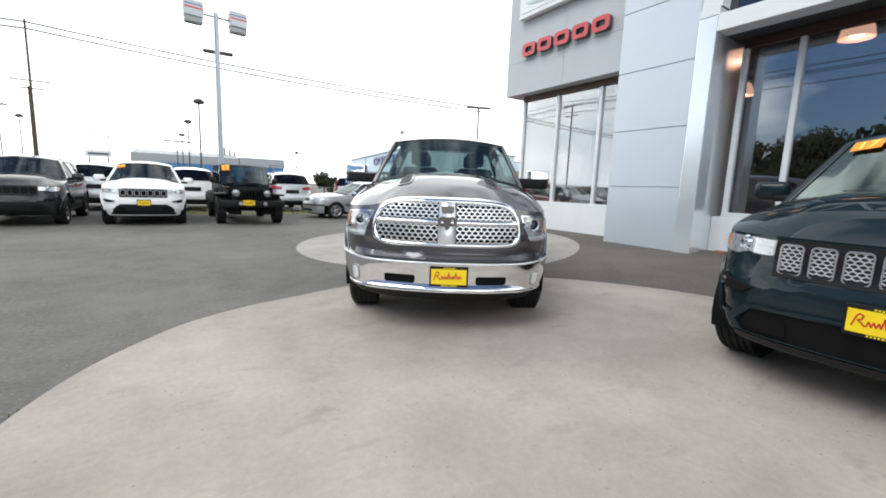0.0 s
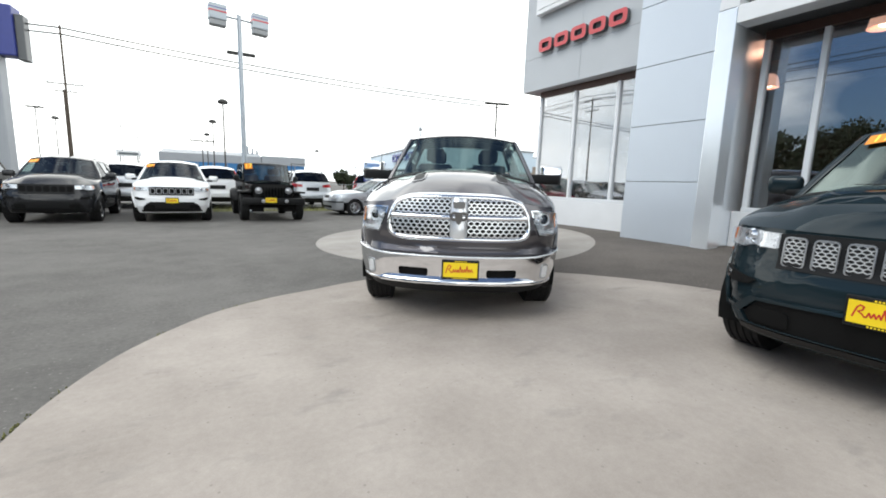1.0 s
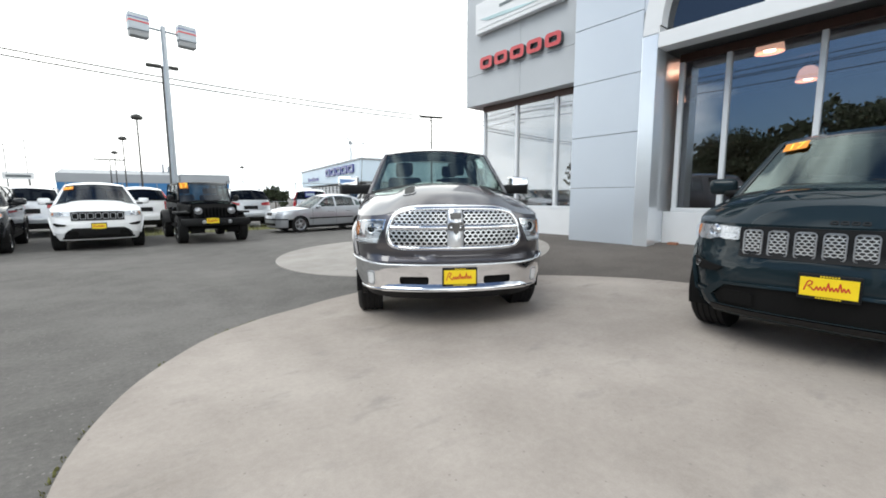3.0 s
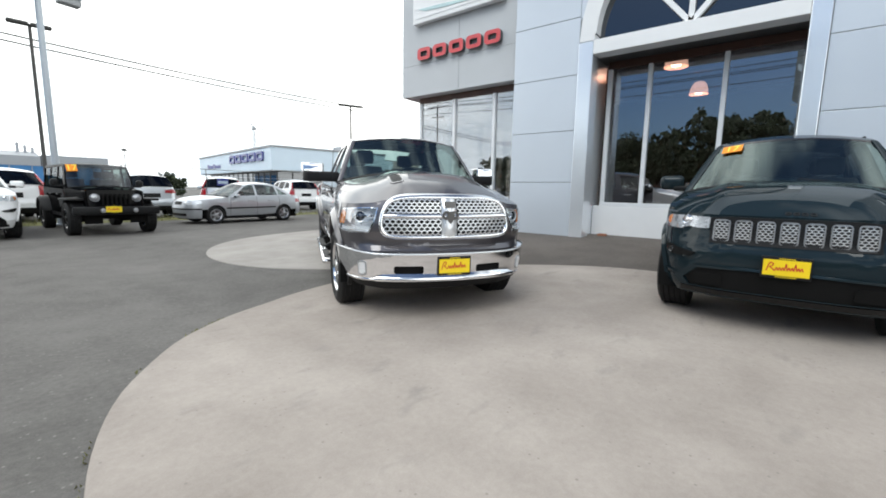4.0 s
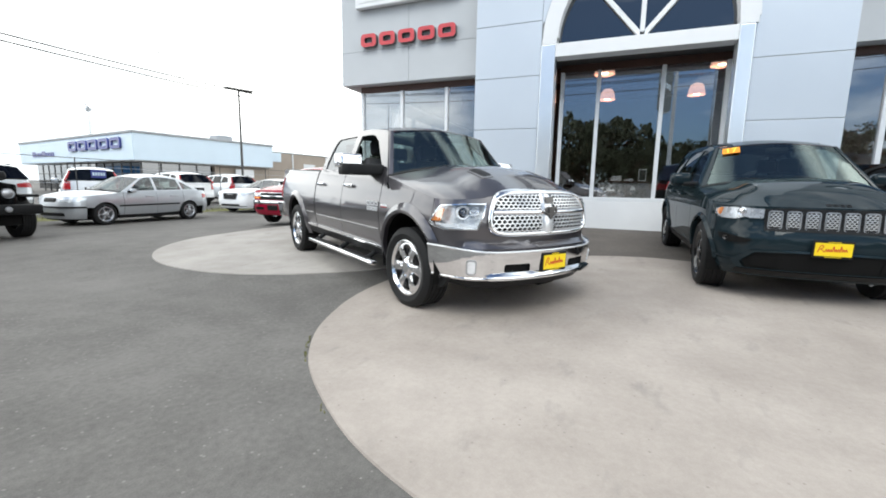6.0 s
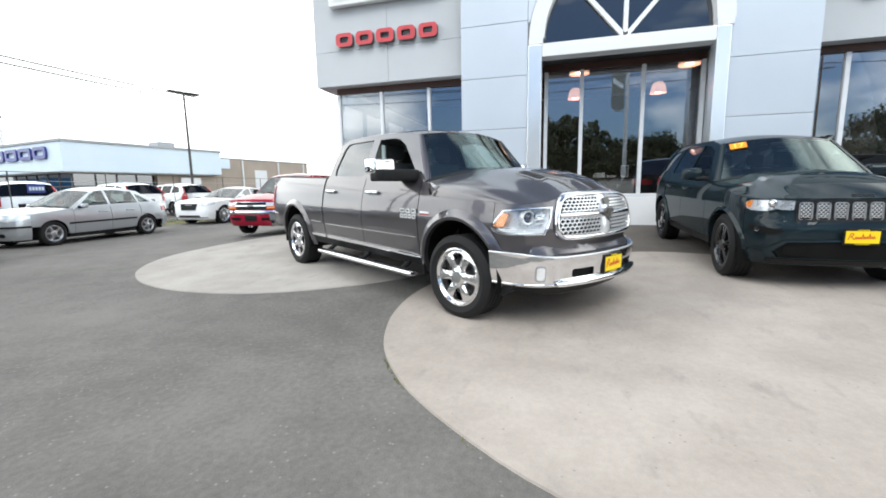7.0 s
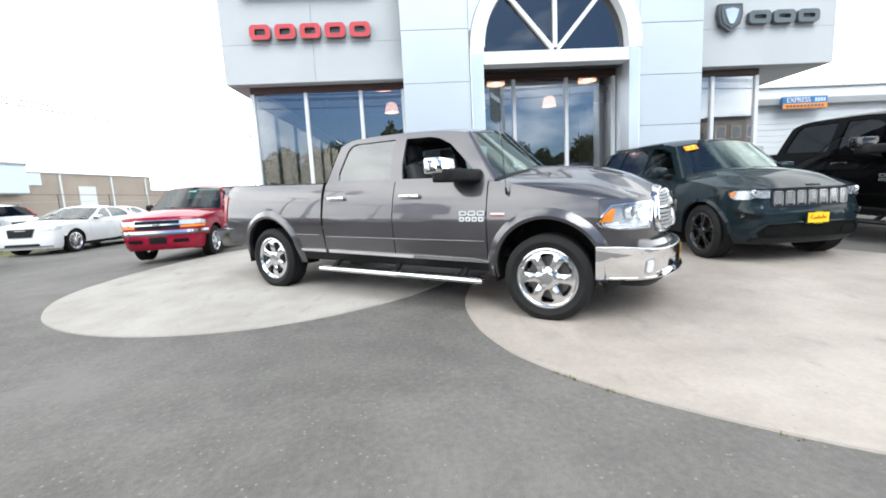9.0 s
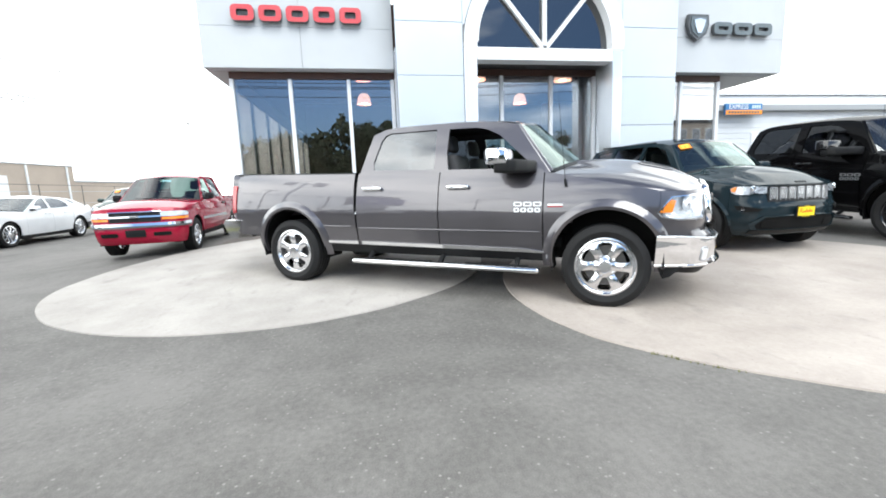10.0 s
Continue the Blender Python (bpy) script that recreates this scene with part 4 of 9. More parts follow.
def wheel_meshes(r, width, rim_r, style, metal):
    """Tyre and rim, shared by all wheels of a kind; the outer face looks to +y."""
    key = (r, width, rim_r, style, metal.name)
    if key in WHEELS:
        return WHEELS[key]
    h = width / 2
    bm = bmesh.new()
    prof = [(rim_r - 0.012, h * 0.62), (rim_r + 0.012, h * 0.86), (rim_r + (r - rim_r) * 0.5, h), (r - 0.035, h * 0.93), (r - 0.012, h * 0.8)]
    for i in range(5):                                  # tread ribs
        y = h * (0.72 - 0.36 * i)
        prof += [(r, y), (r, y - h * 0.22), (r - 0.009, y - h * 0.25), (r - 0.009, y - h * 0.33)]
    prof = prof[:-2] + [(r - 0.012, -h * 0.95), (r - 0.035, -h * 0.98), (rim_r, -h * 0.86)]
    spin(bm, prof, 44, "y")
    tyre = bpy.data.meshes.new("tyre")
    bm.to_mesh(tyre)
    bm.free()
    bm = bmesh.new()
    spin(bm, [(rim_r - 0.014, h * 0.6), (rim_r + 0.008, h * 0.84), (rim_r - 0.006, h * 0.86), (rim_r - 0.028, h * 0.66), (rim_r - 0.04, 0.0), (rim_r - 0.03, -h * 0.8), (rim_r, -h * 0.85)], 44, "y")
    n, twin, wide, dish = {"six": (6, 0, 0.6, 0.72), "five": (5, 0, 0.5, 0.7), "ten": (10, 0, 0.2, 0.74), "seven": (7, 0, 0.34, 0.72), "twin": (5, 0.17, 0.17, 0.72)}[style]
    if style == "six":
        def face(u, v, d):
            r_, a_ = math.hypot(u, v), math.atan2(v, u)
            k = r_ / rim_r
            yy = float(np.interp(k, (0, 0.22, 0.34, 0.6, 0.84, 0.93, 1.0), (0.86, 0.84, 0.72, 0.76, 0.74, 0.70, 0.60)))
            ridge = 0.011 * math.cos(6 * a_) * math.sin(math.pi * min(1, max(0, (k - 0.2) / 0.72)))
            return Vector((u, yy * h + ridge + d, v))
        holes = []
        for i in range(6):
            a = radians(30 + 60 * i)
            pts = []
            for u, rr in ringpoly(-0.05, 0.05, 0.40 * rim_r, 0.845 * rim_r, 0.026, 4):
                aa = a + u / 0.05 * (0.2 + 0.125 * (rr / rim_r - 0.4) / 0.445)
                pts.append((rr * math.cos(aa), rr * math.sin(aa)))
            holes.append(pts)
        disc_edge = [((rim_r - 0.006) * math.cos(2 * math.pi * i / 48), (rim_r - 0.006) * math.sin(2 * math.pi * i / 48)) for i in range(48)]
        sheet(bm, disc_edge, face, (0.028, 0.028), holes=holes, thick=0.05, sg=-1)
        n = 0
    for i in range(n):
        a = 2 * math.pi * i / n + math.pi / 2
        for o in ((-twin, twin) if twin else (0,)):
            rows = []
            for q, (rr, ww, yy) in enumerate(((0.05, 0.10, dish + 0.06), (0.3 * rim_r, 0.34 * wide, dish + 0.08), (0.62 * rim_r, 0.25 * wide, dish), (0.85 * rim_r, 0.34 * wide, dish - 0.03), (rim_r - 0.015, 0.6 * wide, dish - 0.06))):
                hw = ww * rim_r * (1.0 if style != "six" else 1.15)
                aa = a + (o * (0.5 + 0.5 * q / 4))
                c, s = math.cos(aa), math.sin(aa)
                tx, tz = -s, c
                row = []
                for k, dy in ((-1, -0.018), (-0.55, 0.0), (0.55, 0.0), (1, -0.018)):
                    row.append(bm.verts.new((rr * c + k * hw * tx, yy * h + dy, rr * s + k * hw * tz)))
                row.append(bm.verts.new((rr * c + 0.8 * hw * tx, yy * h - 0.07, rr * s + 0.8 * hw * tz)))
                row.append(bm.verts.new((rr * c - 0.8 * hw * tx, yy * h - 0.07, rr * s - 0.8 * hw * tz)))
                rows.append(row)
            for p, q in zip(rows[:-1], rows[1:]):
                for k in range(6):
                    bm.faces.new((p[k], p[(k + 1) % 6], q[(k + 1) % 6], q[k]))
    bmesh.ops.recalc_face_normals(bm, faces=bm.faces)
    rim = bpy.data.meshes.new("rim")
    bm.to_mesh(rim)
    bm.free()
    bm = bmesh.new()
    spin(bm, [(0.001, h * (dish + 0.16)), (0.055, h * (dish + 0.15)), (0.07, h * (dish + 0.06)), (0.075, h * 0.5)], 20, "y")
    for i in range(5):
        a = 2 * math.pi * i / 5
        tube(bm, (0.1 * math.cos(a), h * (dish - 0.1), 0.1 * math.sin(a)), (0.1 * math.cos(a), h * (dish + 0.1), 0.1 * math.sin(a)), 0.012, 0.01, 6)
    cap = bpy.data.meshes.new("hub_cap")
    bm.to_mesh(cap)
    bm.free()
    bm = bmesh.new()
    spin(bm, [(0.05, h * 0.12), (rim_r * 0.72, h * 0.12), (rim_r * 0.72, -0.02), (0.05, -0.02)], 28, "y")
    disc = bpy.data.meshes.new("brake_disc")
    bm.to_mesh(disc)
    bm.free()
    for me, mt in ((tyre, TYRE), (rim, metal), (cap, metal), (disc, BRAKE)):
        me.materials.append(mt)
        me.shade_smooth()
        me.set_sharp_from_angle(angle=radians(32))
    WHEELS[key] = (tyre, rim, cap, disc)
    return WHEELS[key]


def add_wheel(car, x, y, z, meshes, turn=0.0, spin_deg=0.0):
    w = new("wheel", meshes[0])
    w.parent = car
    w.matrix_basis = pose(x, y, z, 0, 0, (0 if y > 0 else 180) + turn) @ pose(0, 0, 0, 0, spin_deg, 0)
    for nm, me in zip(("rim", "hub_cap", "brake_disc"), meshes[1:]):
        o = new(nm, me)
        o.parent = w
    return w


def plate(car, m, label="yellow dealer plate in a black frame"):
    p = part("licence_plate", boxed(-0.012, 0.012, -0.175, 0.175, -0.095, 0.095, 0.006), BLACKPLAST, car, label, m=m)
    part("plate_face", boxed(-0.016, -0.013, -0.16, 0.16, -0.07, 0.07, 0.001), PLATEYELLOW, p, m=m)
    bm = bmesh.new()                                    # a slanted scrawl: tall first loop, low waves and an underline
    pen = [(0.135, -0.03), (0.118, 0.03), (0.105, 0.045), (0.088, 0.036), (0.093, 0.016), (0.112, 0.006), (0.094, -0.008), (0.082, -0.024)]
    pen += [(0.074 - 0.0105 * i, (-0.024, 0.004)[i % 2] + (0.03 if i in (7, 13) else 0) + 0.0004 * i) for i in range(19)]
    for (u0, v0), (u1, v1) in zip(pen[:-1], pen[1:]):
        d = Vector((u1 - u0, v1 - v0)).normalized() * 0.0042
        slab(bm, [(u0 - d.x * 0.5 - d.y, v0 - d.y * 0.5 + d.x), (u0 - d.x * 0.5 + d.y, v0 - d.y * 0.5 - d.x), (u1 + d.x * 0.5 + d.y, v1 + d.y * 0.5 - d.x), (u1 + d.x * 0.5 - d.y, v1 + d.y * 0.5 + d.x)], lambda a, b2, w: (-0.0165 - w, a, b2), 0.001)
    part("red_strokes", bm, PLATERED, p, m=m)
    for nm, z, k in (("top_print", 0.075, 7), ("bottom_print", -0.085, 9)):
        bm = bmesh.new()
        for i in range(k):
            box(bm, -0.0145, -0.0125, (i - k / 2) * 0.016, (i - k / 2) * 0.016 + 0.01, z, z + 0.01)
        part(nm, bm, PLATEYELLOW, p, m=m)
    return p


def zigzag(bm, fn, u0, u1, z0, z1, cols, rows, wd, off, depth=0.012):
    """A lattice of wavy bars laid on the skin, leaving staggered slots."""
    dz = (z1 - z0) / rows
    du = (u1 - u0) / cols
    for j in range(rows + 1):
        z = z0 + dz * j
        pts = []
        for i in range(2 * cols + 1):
            u = u0 + du * i / 2
            up = (i // 1 + j) % 2
            pts.append((u, z + (0.2 if up else -0.2) * dz))
        fr = [[bm.verts.new(fn(u, zz + k * wd / 2, off)) for u, zz in pts] for k in (-1, 1)]
        bk = [[bm.verts.new(fn(u, zz + k * wd / 2, off - depth)) for u, zz in pts] for k in (-1, 1)]
        for i in range(len(pts) - 1):
            bm.faces.new((fr[0][i], fr[0][i + 1], fr[1][i + 1], fr[1][i]))
            bm.faces.new((fr[1][i], fr[1][i + 1], bk[1][i + 1], bk[1][i]))
            bm.faces.new((bk[0][i], bk[0][i + 1], fr[0][i + 1], fr[0][i]))
        if j < rows:                                    # short links between the waves
            for i in range(cols + 1):
                k = 2 * i + (0 if j % 2 else 1)
                if k > 2 * cols:
                    continue
                u = u0 + du * k / 2
                za, zb = z + 0.2 * dz, z + dz - 0.2 * dz
                q = [bm.verts.new(fn(u + a * wd / 2, zz, off - 0.001)) for a, zz in ((-1, za), (1, za), (1, zb), (-1, zb))]
                bm.faces.new(q)
    return bm


def ringpoly(u0, u1, z0, z1, r, n=5):
    r = min(r, (u1 - u0) / 2.01, (z1 - z0) / 2.01)
    out = []
    for cu, cz, a0 in ((u1 - r, z1 - r, 0), (u0 + r, z1 - r, 90), (u0 + r, z0 + r, 180), (u1 - r, z0 + r, 270)):
        for i in range(n + 1):
            a = radians(a0 + 90 * i / n)
            out.append((cu + r * math.cos(a), cz + r * math.sin(a)))
    return out


def seats(car, xs, y, z, material, h=0.62, w=0.5):
    for x in xs:
        for sy in (-y, y):
            bm = bmesh.new()
            box(bm, x - 0.28, x + 0.24, sy - w / 2, sy + w / 2, z, z + 0.16, 0.05, 2)
            s = part("seat", bm, material, car, smooth=50)
            bm = box(bmesh.new(), -0.07, 0.07, -w / 2, w / 2, 0, h, 0.055, 3)
            part("seat_back", bm, material, s, smooth=50, m=pose(x + 0.22, sy, z + 0.1, 0, 14, 0))
            bm = box(bmesh.new(), -0.05, 0.05, -0.13, 0.13, 0, 0.2, 0.045, 3)
            part("headrest", bm, material, s, smooth=50, m=pose(x + 0.40, sy, z + 0.12 + h, 0, 10, 0))


def vehicle(name, m, label, category, c, group=""):
    """A whole car from its measures c: body panels on a Skin, glasshouse, wheels, lamps. x runs from the front axle to the rear."""
    car = thing(name, m, label, category, group)
    body, trim = c["paint"], c.get("trim", BLACKPLAST)
    wb, R = c["wb"], c["R"]
    sk = Skin(c["plan"], c["side"], c["front"], c["rear"])
    belt = lambda x: float(np.interp(x, *zip(*c["belt"])))
    roof = lambda x: float(np.interp(x, *zip(*c["roof"])))
    sill = c["sill"]
    xf, xr = c["xf"], c["xr"]                       # where fenders start and quarters end
    ra = c["ra"]
    d0, d1, d2 = c["doors"]                         # shut lines
    gap = 0.006
    S = sk.x2s

    def side_fn(sg, off=0.0):
        return lambda x, z, d: sk.at(sg * S(x), z, off + d)

    def skin_fn(off=0.0):
        return lambda s, z, d: sk.at(s, z, off + d)
    c["skin"], c["belt_f"], c["side_fn"], c["skin_fn"], c["car"] = sk, belt, side_fn, skin_fn, car
    hz = R
    dz = sill - hz
    ex = math.sqrt(max(0.01, ra * ra - dz * dz))
    a_low = math.degrees(math.asin(max(-1, min(1, dz / ra))))
    step = c.get("step", (0.14, 0.09))
    bf = c["bf"]                                    # height of the front bumper's top at the fender
    for sg in (1, -1):
        f = side_fn(sg)
        a_b = math.degrees(math.asin(max(-1, min(1, (bf - hz) / ra))))
        poly = line(belt, xf, d0 - gap, 9) + [(d0 - gap, sill)] + arc(0, hz, ra, a_low, 180 - a_b, 18) + [(xf, bf)]
        part("front_fender", sheet(bmesh.new(), poly, f, step, sg=sg), body, car, smooth=35)
        doors = [(d0, d1), (d1, d2)] if c.get("four", True) else [(d0, d2)]
        for a, b2 in doors:
            rear_door = b2 == d2 and c.get("four", True)
            x1 = b2 - gap
            poly = line(belt, a + gap, x1, 6)
            if rear_door and b2 > wb - ra and not c.get("pickup"):
                k = [p for p in arc(wb, hz, ra + 0.012, 180, 95, 14) if p[0] < x1 and p[1] > sill]
                poly += k[::-1] if k else [(x1, sill)]
                if k and k[0][1] > sill + 0.02:
                    poly += [(k[0][0], sill + 0.02)]
                poly += [(a + gap, sill)]
            else:
                poly += [(x1, sill), (a + gap, sill)]
            dr = part("door", sheet(bmesh.new(), poly, f, step, sg=sg), body, car, smooth=35)
            hx, hzz = b2 - 0.1 - 0.13, c["handle_z"]
            if b2 > wb - ra and not c.get("pickup"):
                hx -= 0.12
            hd = bmesh.new()
            box(hd, -0.13, 0.13, -0.012, 0.022, -0.022, 0.022, 0.012, 2)
            p0 = sk.at(sg * S(hx), hzz, 0.018)
            part("handle", hd, c.get("handle", body), dr, smooth=40, m=Matrix.Translation(p0))
        poly = [(ex + 0.015, sill - gap), (wb - ex - 0.015, sill - gap), (wb - ex - 0.015, sill - 0.1), (ex + 0.015, sill - 0.1)]
        part("rocker", sheet(bmesh.new(), poly[::-1], f, step, sg=sg), c.get("rocker", trim), car, smooth=35)
        if c.get("pickup"):
            poly = line(belt, d2 + 0.045, xr, 10) + [(xr, c["br"])] + arc(wb, hz, ra, math.degrees(math.asin((c["br"] - hz) / ra)), 180 - a_low, 18) + [(d2 + 0.045 - 0.04, sill)]
            part("bed_side", sheet(bmesh.new(), poly, f, step, sg=sg), body, car, smooth=35)
        else:
            st = arc(wb, hz, ra, math.degrees(math.asin((c["br"] - hz) / ra)), 180 - a_low, 18)
            if d2 > wb - ra:
                st = [p for p in st if p[0] > d2 + gap]
                st += [(d2 + gap, math.sqrt(max(0, ra * ra - (d2 - wb) ** 2)) + hz)]
            else:
                st += [(d2 + gap, sill)]
            poly = line(belt, d2 + gap, xr, 8) + [(xr, c["br"])] + st
            part("rear_quarter", sheet(bmesh.new(), poly, f, step, sg=sg), body, car, smooth=35)
        # wheel wells and arch lips
        for x in (0, wb):
            bm = bmesh.new()
            k = 16
            yo = sk.halfwidth(x, hz + ra * 0.7) - 0.02
            rows = [[bm.verts.new((x + (ra + 0.01) * math.cos(math.pi * (i / k * 1.16 - 0.08)), sg * yy, hz + (ra + 0.01) * math.sin(math.pi * (i / k * 1.16 - 0.08)))) for i in range(k + 1)] for yy in (yo, yo - 0.36)]
            for i in range(k):
                bm.faces.new((rows[0][i], rows[0][i + 1], rows[1][i + 1], rows[1][i]))
            part("wheel_well", bm, UNDER, car, smooth=40)
            if c.get("flare"):
                fw, fo = c["flare"]
                lo_a = -10 if c.get("pickup") else a_low
                inner, outer = arc(x, hz, ra - 0.005, lo_a, 180 - lo_a, 26), arc(x, hz, ra + fw, lo_a * 0.8, 180 - lo_a * 0.8, 26)
                bm = bmesh.new()
                rows = []
                for (xi, zi), (xo, zo) in zip(inner, outer):
                    row = []
                    for t, off in ((0, fo - 0.05), (0, fo), (0.3, fo + 0.012), (0.7, fo * 0.8), (1, 0.002)):
                        xx, zz = xi + (xo - xi) * t, zi + (zo - zi) * t
                        row.append(bm.verts.new(sk.at(sg * S(xx), zz, off)))
                    rows.append(row)
                for p, q in zip(rows[:-1], rows[1:]):
                    for k in range(4):
                        bm.faces.new((p[k], q[k], q[k + 1], p[k + 1]) if sg < 0 else (p[k], p[k + 1], q[k + 1], q[k]))
                part("arch_flare", bm, c.get("flare_mat", body), car, smooth=45)
    # hidden mass
    bm = bmesh.new()
    zt = min(belt(0), belt(wb)) - 0.12
    fx, rx = c["plan"][0][0], c["plan"][-1][0]
    box(bm, fx + 0.22, rx - 0.2, -0.56, 0.56, sill - 0.12, 0.62)
    box(bm, fx + 0.2, d0 - 0.25, -0.62, 0.62, 0.55, zt)
    box(bm, ra + 0.05, wb - ra - 0.05, -sk.halfwidth(wb / 2, 0.6) + 0.1, sk.halfwidth(wb / 2, 0.6) - 0.1, sill - 0.06, 0.56)
    part("underbody", bm, UNDER, car)
    # front and rear faces
    sf, zh = S(xf), c["hood_z"]
    top = [(s, float(np.interp(abs(s) / sf, *zip(*zh)))) for s in np.linspace(sf - 0.003, -sf + 0.003, 25)]
    poly = top + [(-sf + 0.003, bf), (-sf + 0.003, c["zfb"]), (sf - 0.003, c["zfb"]), (sf - 0.003, bf)]
    part("front_fascia", sheet(bmesh.new(), poly, skin_fn(-0.004), step, holes=c["lamp_holes"](sk) if c.get("lamp_holes") else ()), c.get("fascia", body), car, smooth=35)
    srr = S(xr)
    zr = belt(xr)
    poly = [(srr + 0.003, c["zrb"]), (2 * sk.end - srr - 0.003, c["zrb"]), (2 * sk.end - srr - 0.003, zr), (srr + 0.003, zr)]
    part("tailgate" if c.get("pickup") or c.get("suv") else "rear_fascia", sheet(bmesh.new(), poly, skin_fn(-0.004), step), body, car, smooth=35)
    # hood
    xc = c["cowl"][0]
    bow, rise = c["cowl_bow"]
    wc = sk.halfwidth(xc, belt(xc))
    cowl = lambda v, dx=0.0, dzz=0.0: Vector((xc - bow * (1 - v * v) + dx, v * wc, belt(xc) + rise * (1 - abs(v) ** 2.2) + dzz))
    nose = lambda v: sk.at(v * sf, float(np.interp(abs(v), *zip(*zh))))
    flank = lambda sg: (lambda u: sk.at(sg * S(xf + (xc - xf) * u), belt(xf + (xc - xf) * u)))
    part("hood", coons(bmesh.new(), nose, cowl, flank(-1), flank(1), 24, 44, c.get("hood_crown", 0.05), c.get("hood_shape")), body, car, smooth=50)
    hood_pt = coons_point(nose, cowl, flank(-1), flank(1), c.get("hood_crown", 0.05), c.get("hood_shape"))

    def hood_f(x, y, lift):
        u, v = (x - xf) / (xc - xf), y / wc
        for _ in range(14):
            p = hood_pt(u, v)
            u, v = u + (x - p.x) / (xc - xf) * 0.8, v + (y - p.y) / wc * 0.8
        return Vector((x, y, p.z + lift))
    c["hood_f"] = hood_f
    # glasshouse
    A1, C1 = c["header"], c["back_header"]            # x of the roof's front and back edges at the side
    A0, C0 = xc, c["c_base"]
    tum, curv = c["tumble"]

    def gl(sg, off=0.0):
        def fn(x, z, d):
            zb = belt(min(max(x, A0), C0))
            h = max(0, z - zb)
            return Vector((x, sg * (sk.halfwidth(min(max(x, A0), c["plan"][-1][0] - 0.05), zb) - tum * h - curv * h * h + off + d), z))
        return fn
    outline = [(A0, belt(A0))] + line(roof, A1, C1, 12) + [(C0, belt(C0))] + line(belt, C0 - 0.02, A0 + 0.02, 12)
    for sg in (1, -1):
        part("window_frame", sheet(bmesh.new(), outline, gl(sg), (0.16, 0.1), holes=c["windows"], thick=0.03, sg=-sg), c.get("pillar", body), car, smooth=35)
        for i, w in enumerate(c["windows"]):
            if (i, sg) in c.get("opened", ()):
                continue
            bm = sheet(bmesh.new(), w, gl(sg, -0.014), (0.3, 0.3), thick=0, sg=-sg)
            mt = c["glass"][i]
            part("side_window", bm, mt, car, smooth=40).visible_shadow = False
    hb, hr = c["header_bow"]
    wr_ = lambda x: gl(1)(x, roof(x), 0).y
    head = lambda v: Vector((A1 - hb * (1 - v * v), v * wr_(A1), roof(A1) + hr * (1 - v * v)))
    bb = c.get("back_bow", 0.05)
    back = lambda v: Vector((C1 + bb * (1 - v * v), v * wr_(C1), roof(C1) + hr * (1 - v * v)))
    flank = lambda sg: (lambda u: gl(sg)(A1 + (C1 - A1) * u, roof(A1 + (C1 - A1) * u), 0))
    part("roof", coons(bmesh.new(), head, back, flank(-1), flank(1), 12, 16, c.get("roof_crown", 0.02)), body, car, smooth=50)
    pil = lambda sg: (lambda u: cowl(sg, 0.01, 0.004).lerp(head(sg), u))
    ws = part("windshield", coons(bmesh.new(), lambda v: cowl(v, 0.01, 0.004), head, pil(-1), pil(1), 10, 16), c.get("ws_glass", CARGLASS), car, smooth=50)
    ws.visible_shadow = False
    if c.get("pillar_w"):
        pw, nn = c["pillar_w"], Vector((-0.79, 0, 0.61))
        for sg in (1, -1):
            bm = bmesh.new()
            rows = []
            for u in np.linspace(0, 1, 9):
                row = [cowl(sg * v, 0.01, 0.004).lerp(head(sg * v), u) + nn * o for v, o in ((1 - pw, -0.004), (1 - pw, 0.008), (1 - 0.4 * pw, 0.012), (0.995, 0.004))]
                row.append(row[-1] + Vector((0.03, sg * 0.008, -0.012)))
                rows.append([bm.verts.new(p) for p in row])
            for p, q in zip(rows[:-1], rows[1:]):
                for k in range(4):
                    bm.faces.new((p[k], p[k + 1], q[k + 1], q[k]) if sg > 0 else (p[k], q[k], q[k + 1], p[k + 1]))
            part("windshield_pillar", bm, body, car, smooth=45)
        bm = bmesh.new()
        rows = [[bm.verts.new(cowl(v, 0.01, 0.004).lerp(head(v), u) + nn * 0.0015) for u in (0.955, 1.0)] for v in np.linspace(-1 + pw, 1 - pw, 17)]
        for p, q in zip(rows[:-1], rows[1:]):
            bm.faces.new((p[0], q[0], q[1], p[1]))
        part("shade_band", bm, BLACKGLOSS, ws, "black band along the top of the glass")
        p = cowl(0.0).lerp(head(0.0), 0.84)
        part("interior_mirror", box(bmesh.new(), -0.018, 0.018, -0.12, 0.12, -0.035, 0.035, 0.015, 2), BLACKPLAST, car, smooth=40, m=Matrix.Translation(p + Vector((0.07, 0, -0.02))))
    # back glass, deck
    deck_z, deck_x = c["deck"]
    wd = gl(1)(C0, belt(C0), 0).y
    foot = lambda v: Vector((deck_x + c.get("deck_bow", 0.03) * (1 - v * v), v * wd, deck_z + 0.0 * v))
    pil = lambda sg: (lambda u: back(sg).lerp(foot(sg), u))
    rg = part("rear_window", coons(bmesh.new(), back, foot, pil(-1), pil(1), 8, 14), c["glass"][-1], car, smooth=50)
    rg.visible_shadow = False
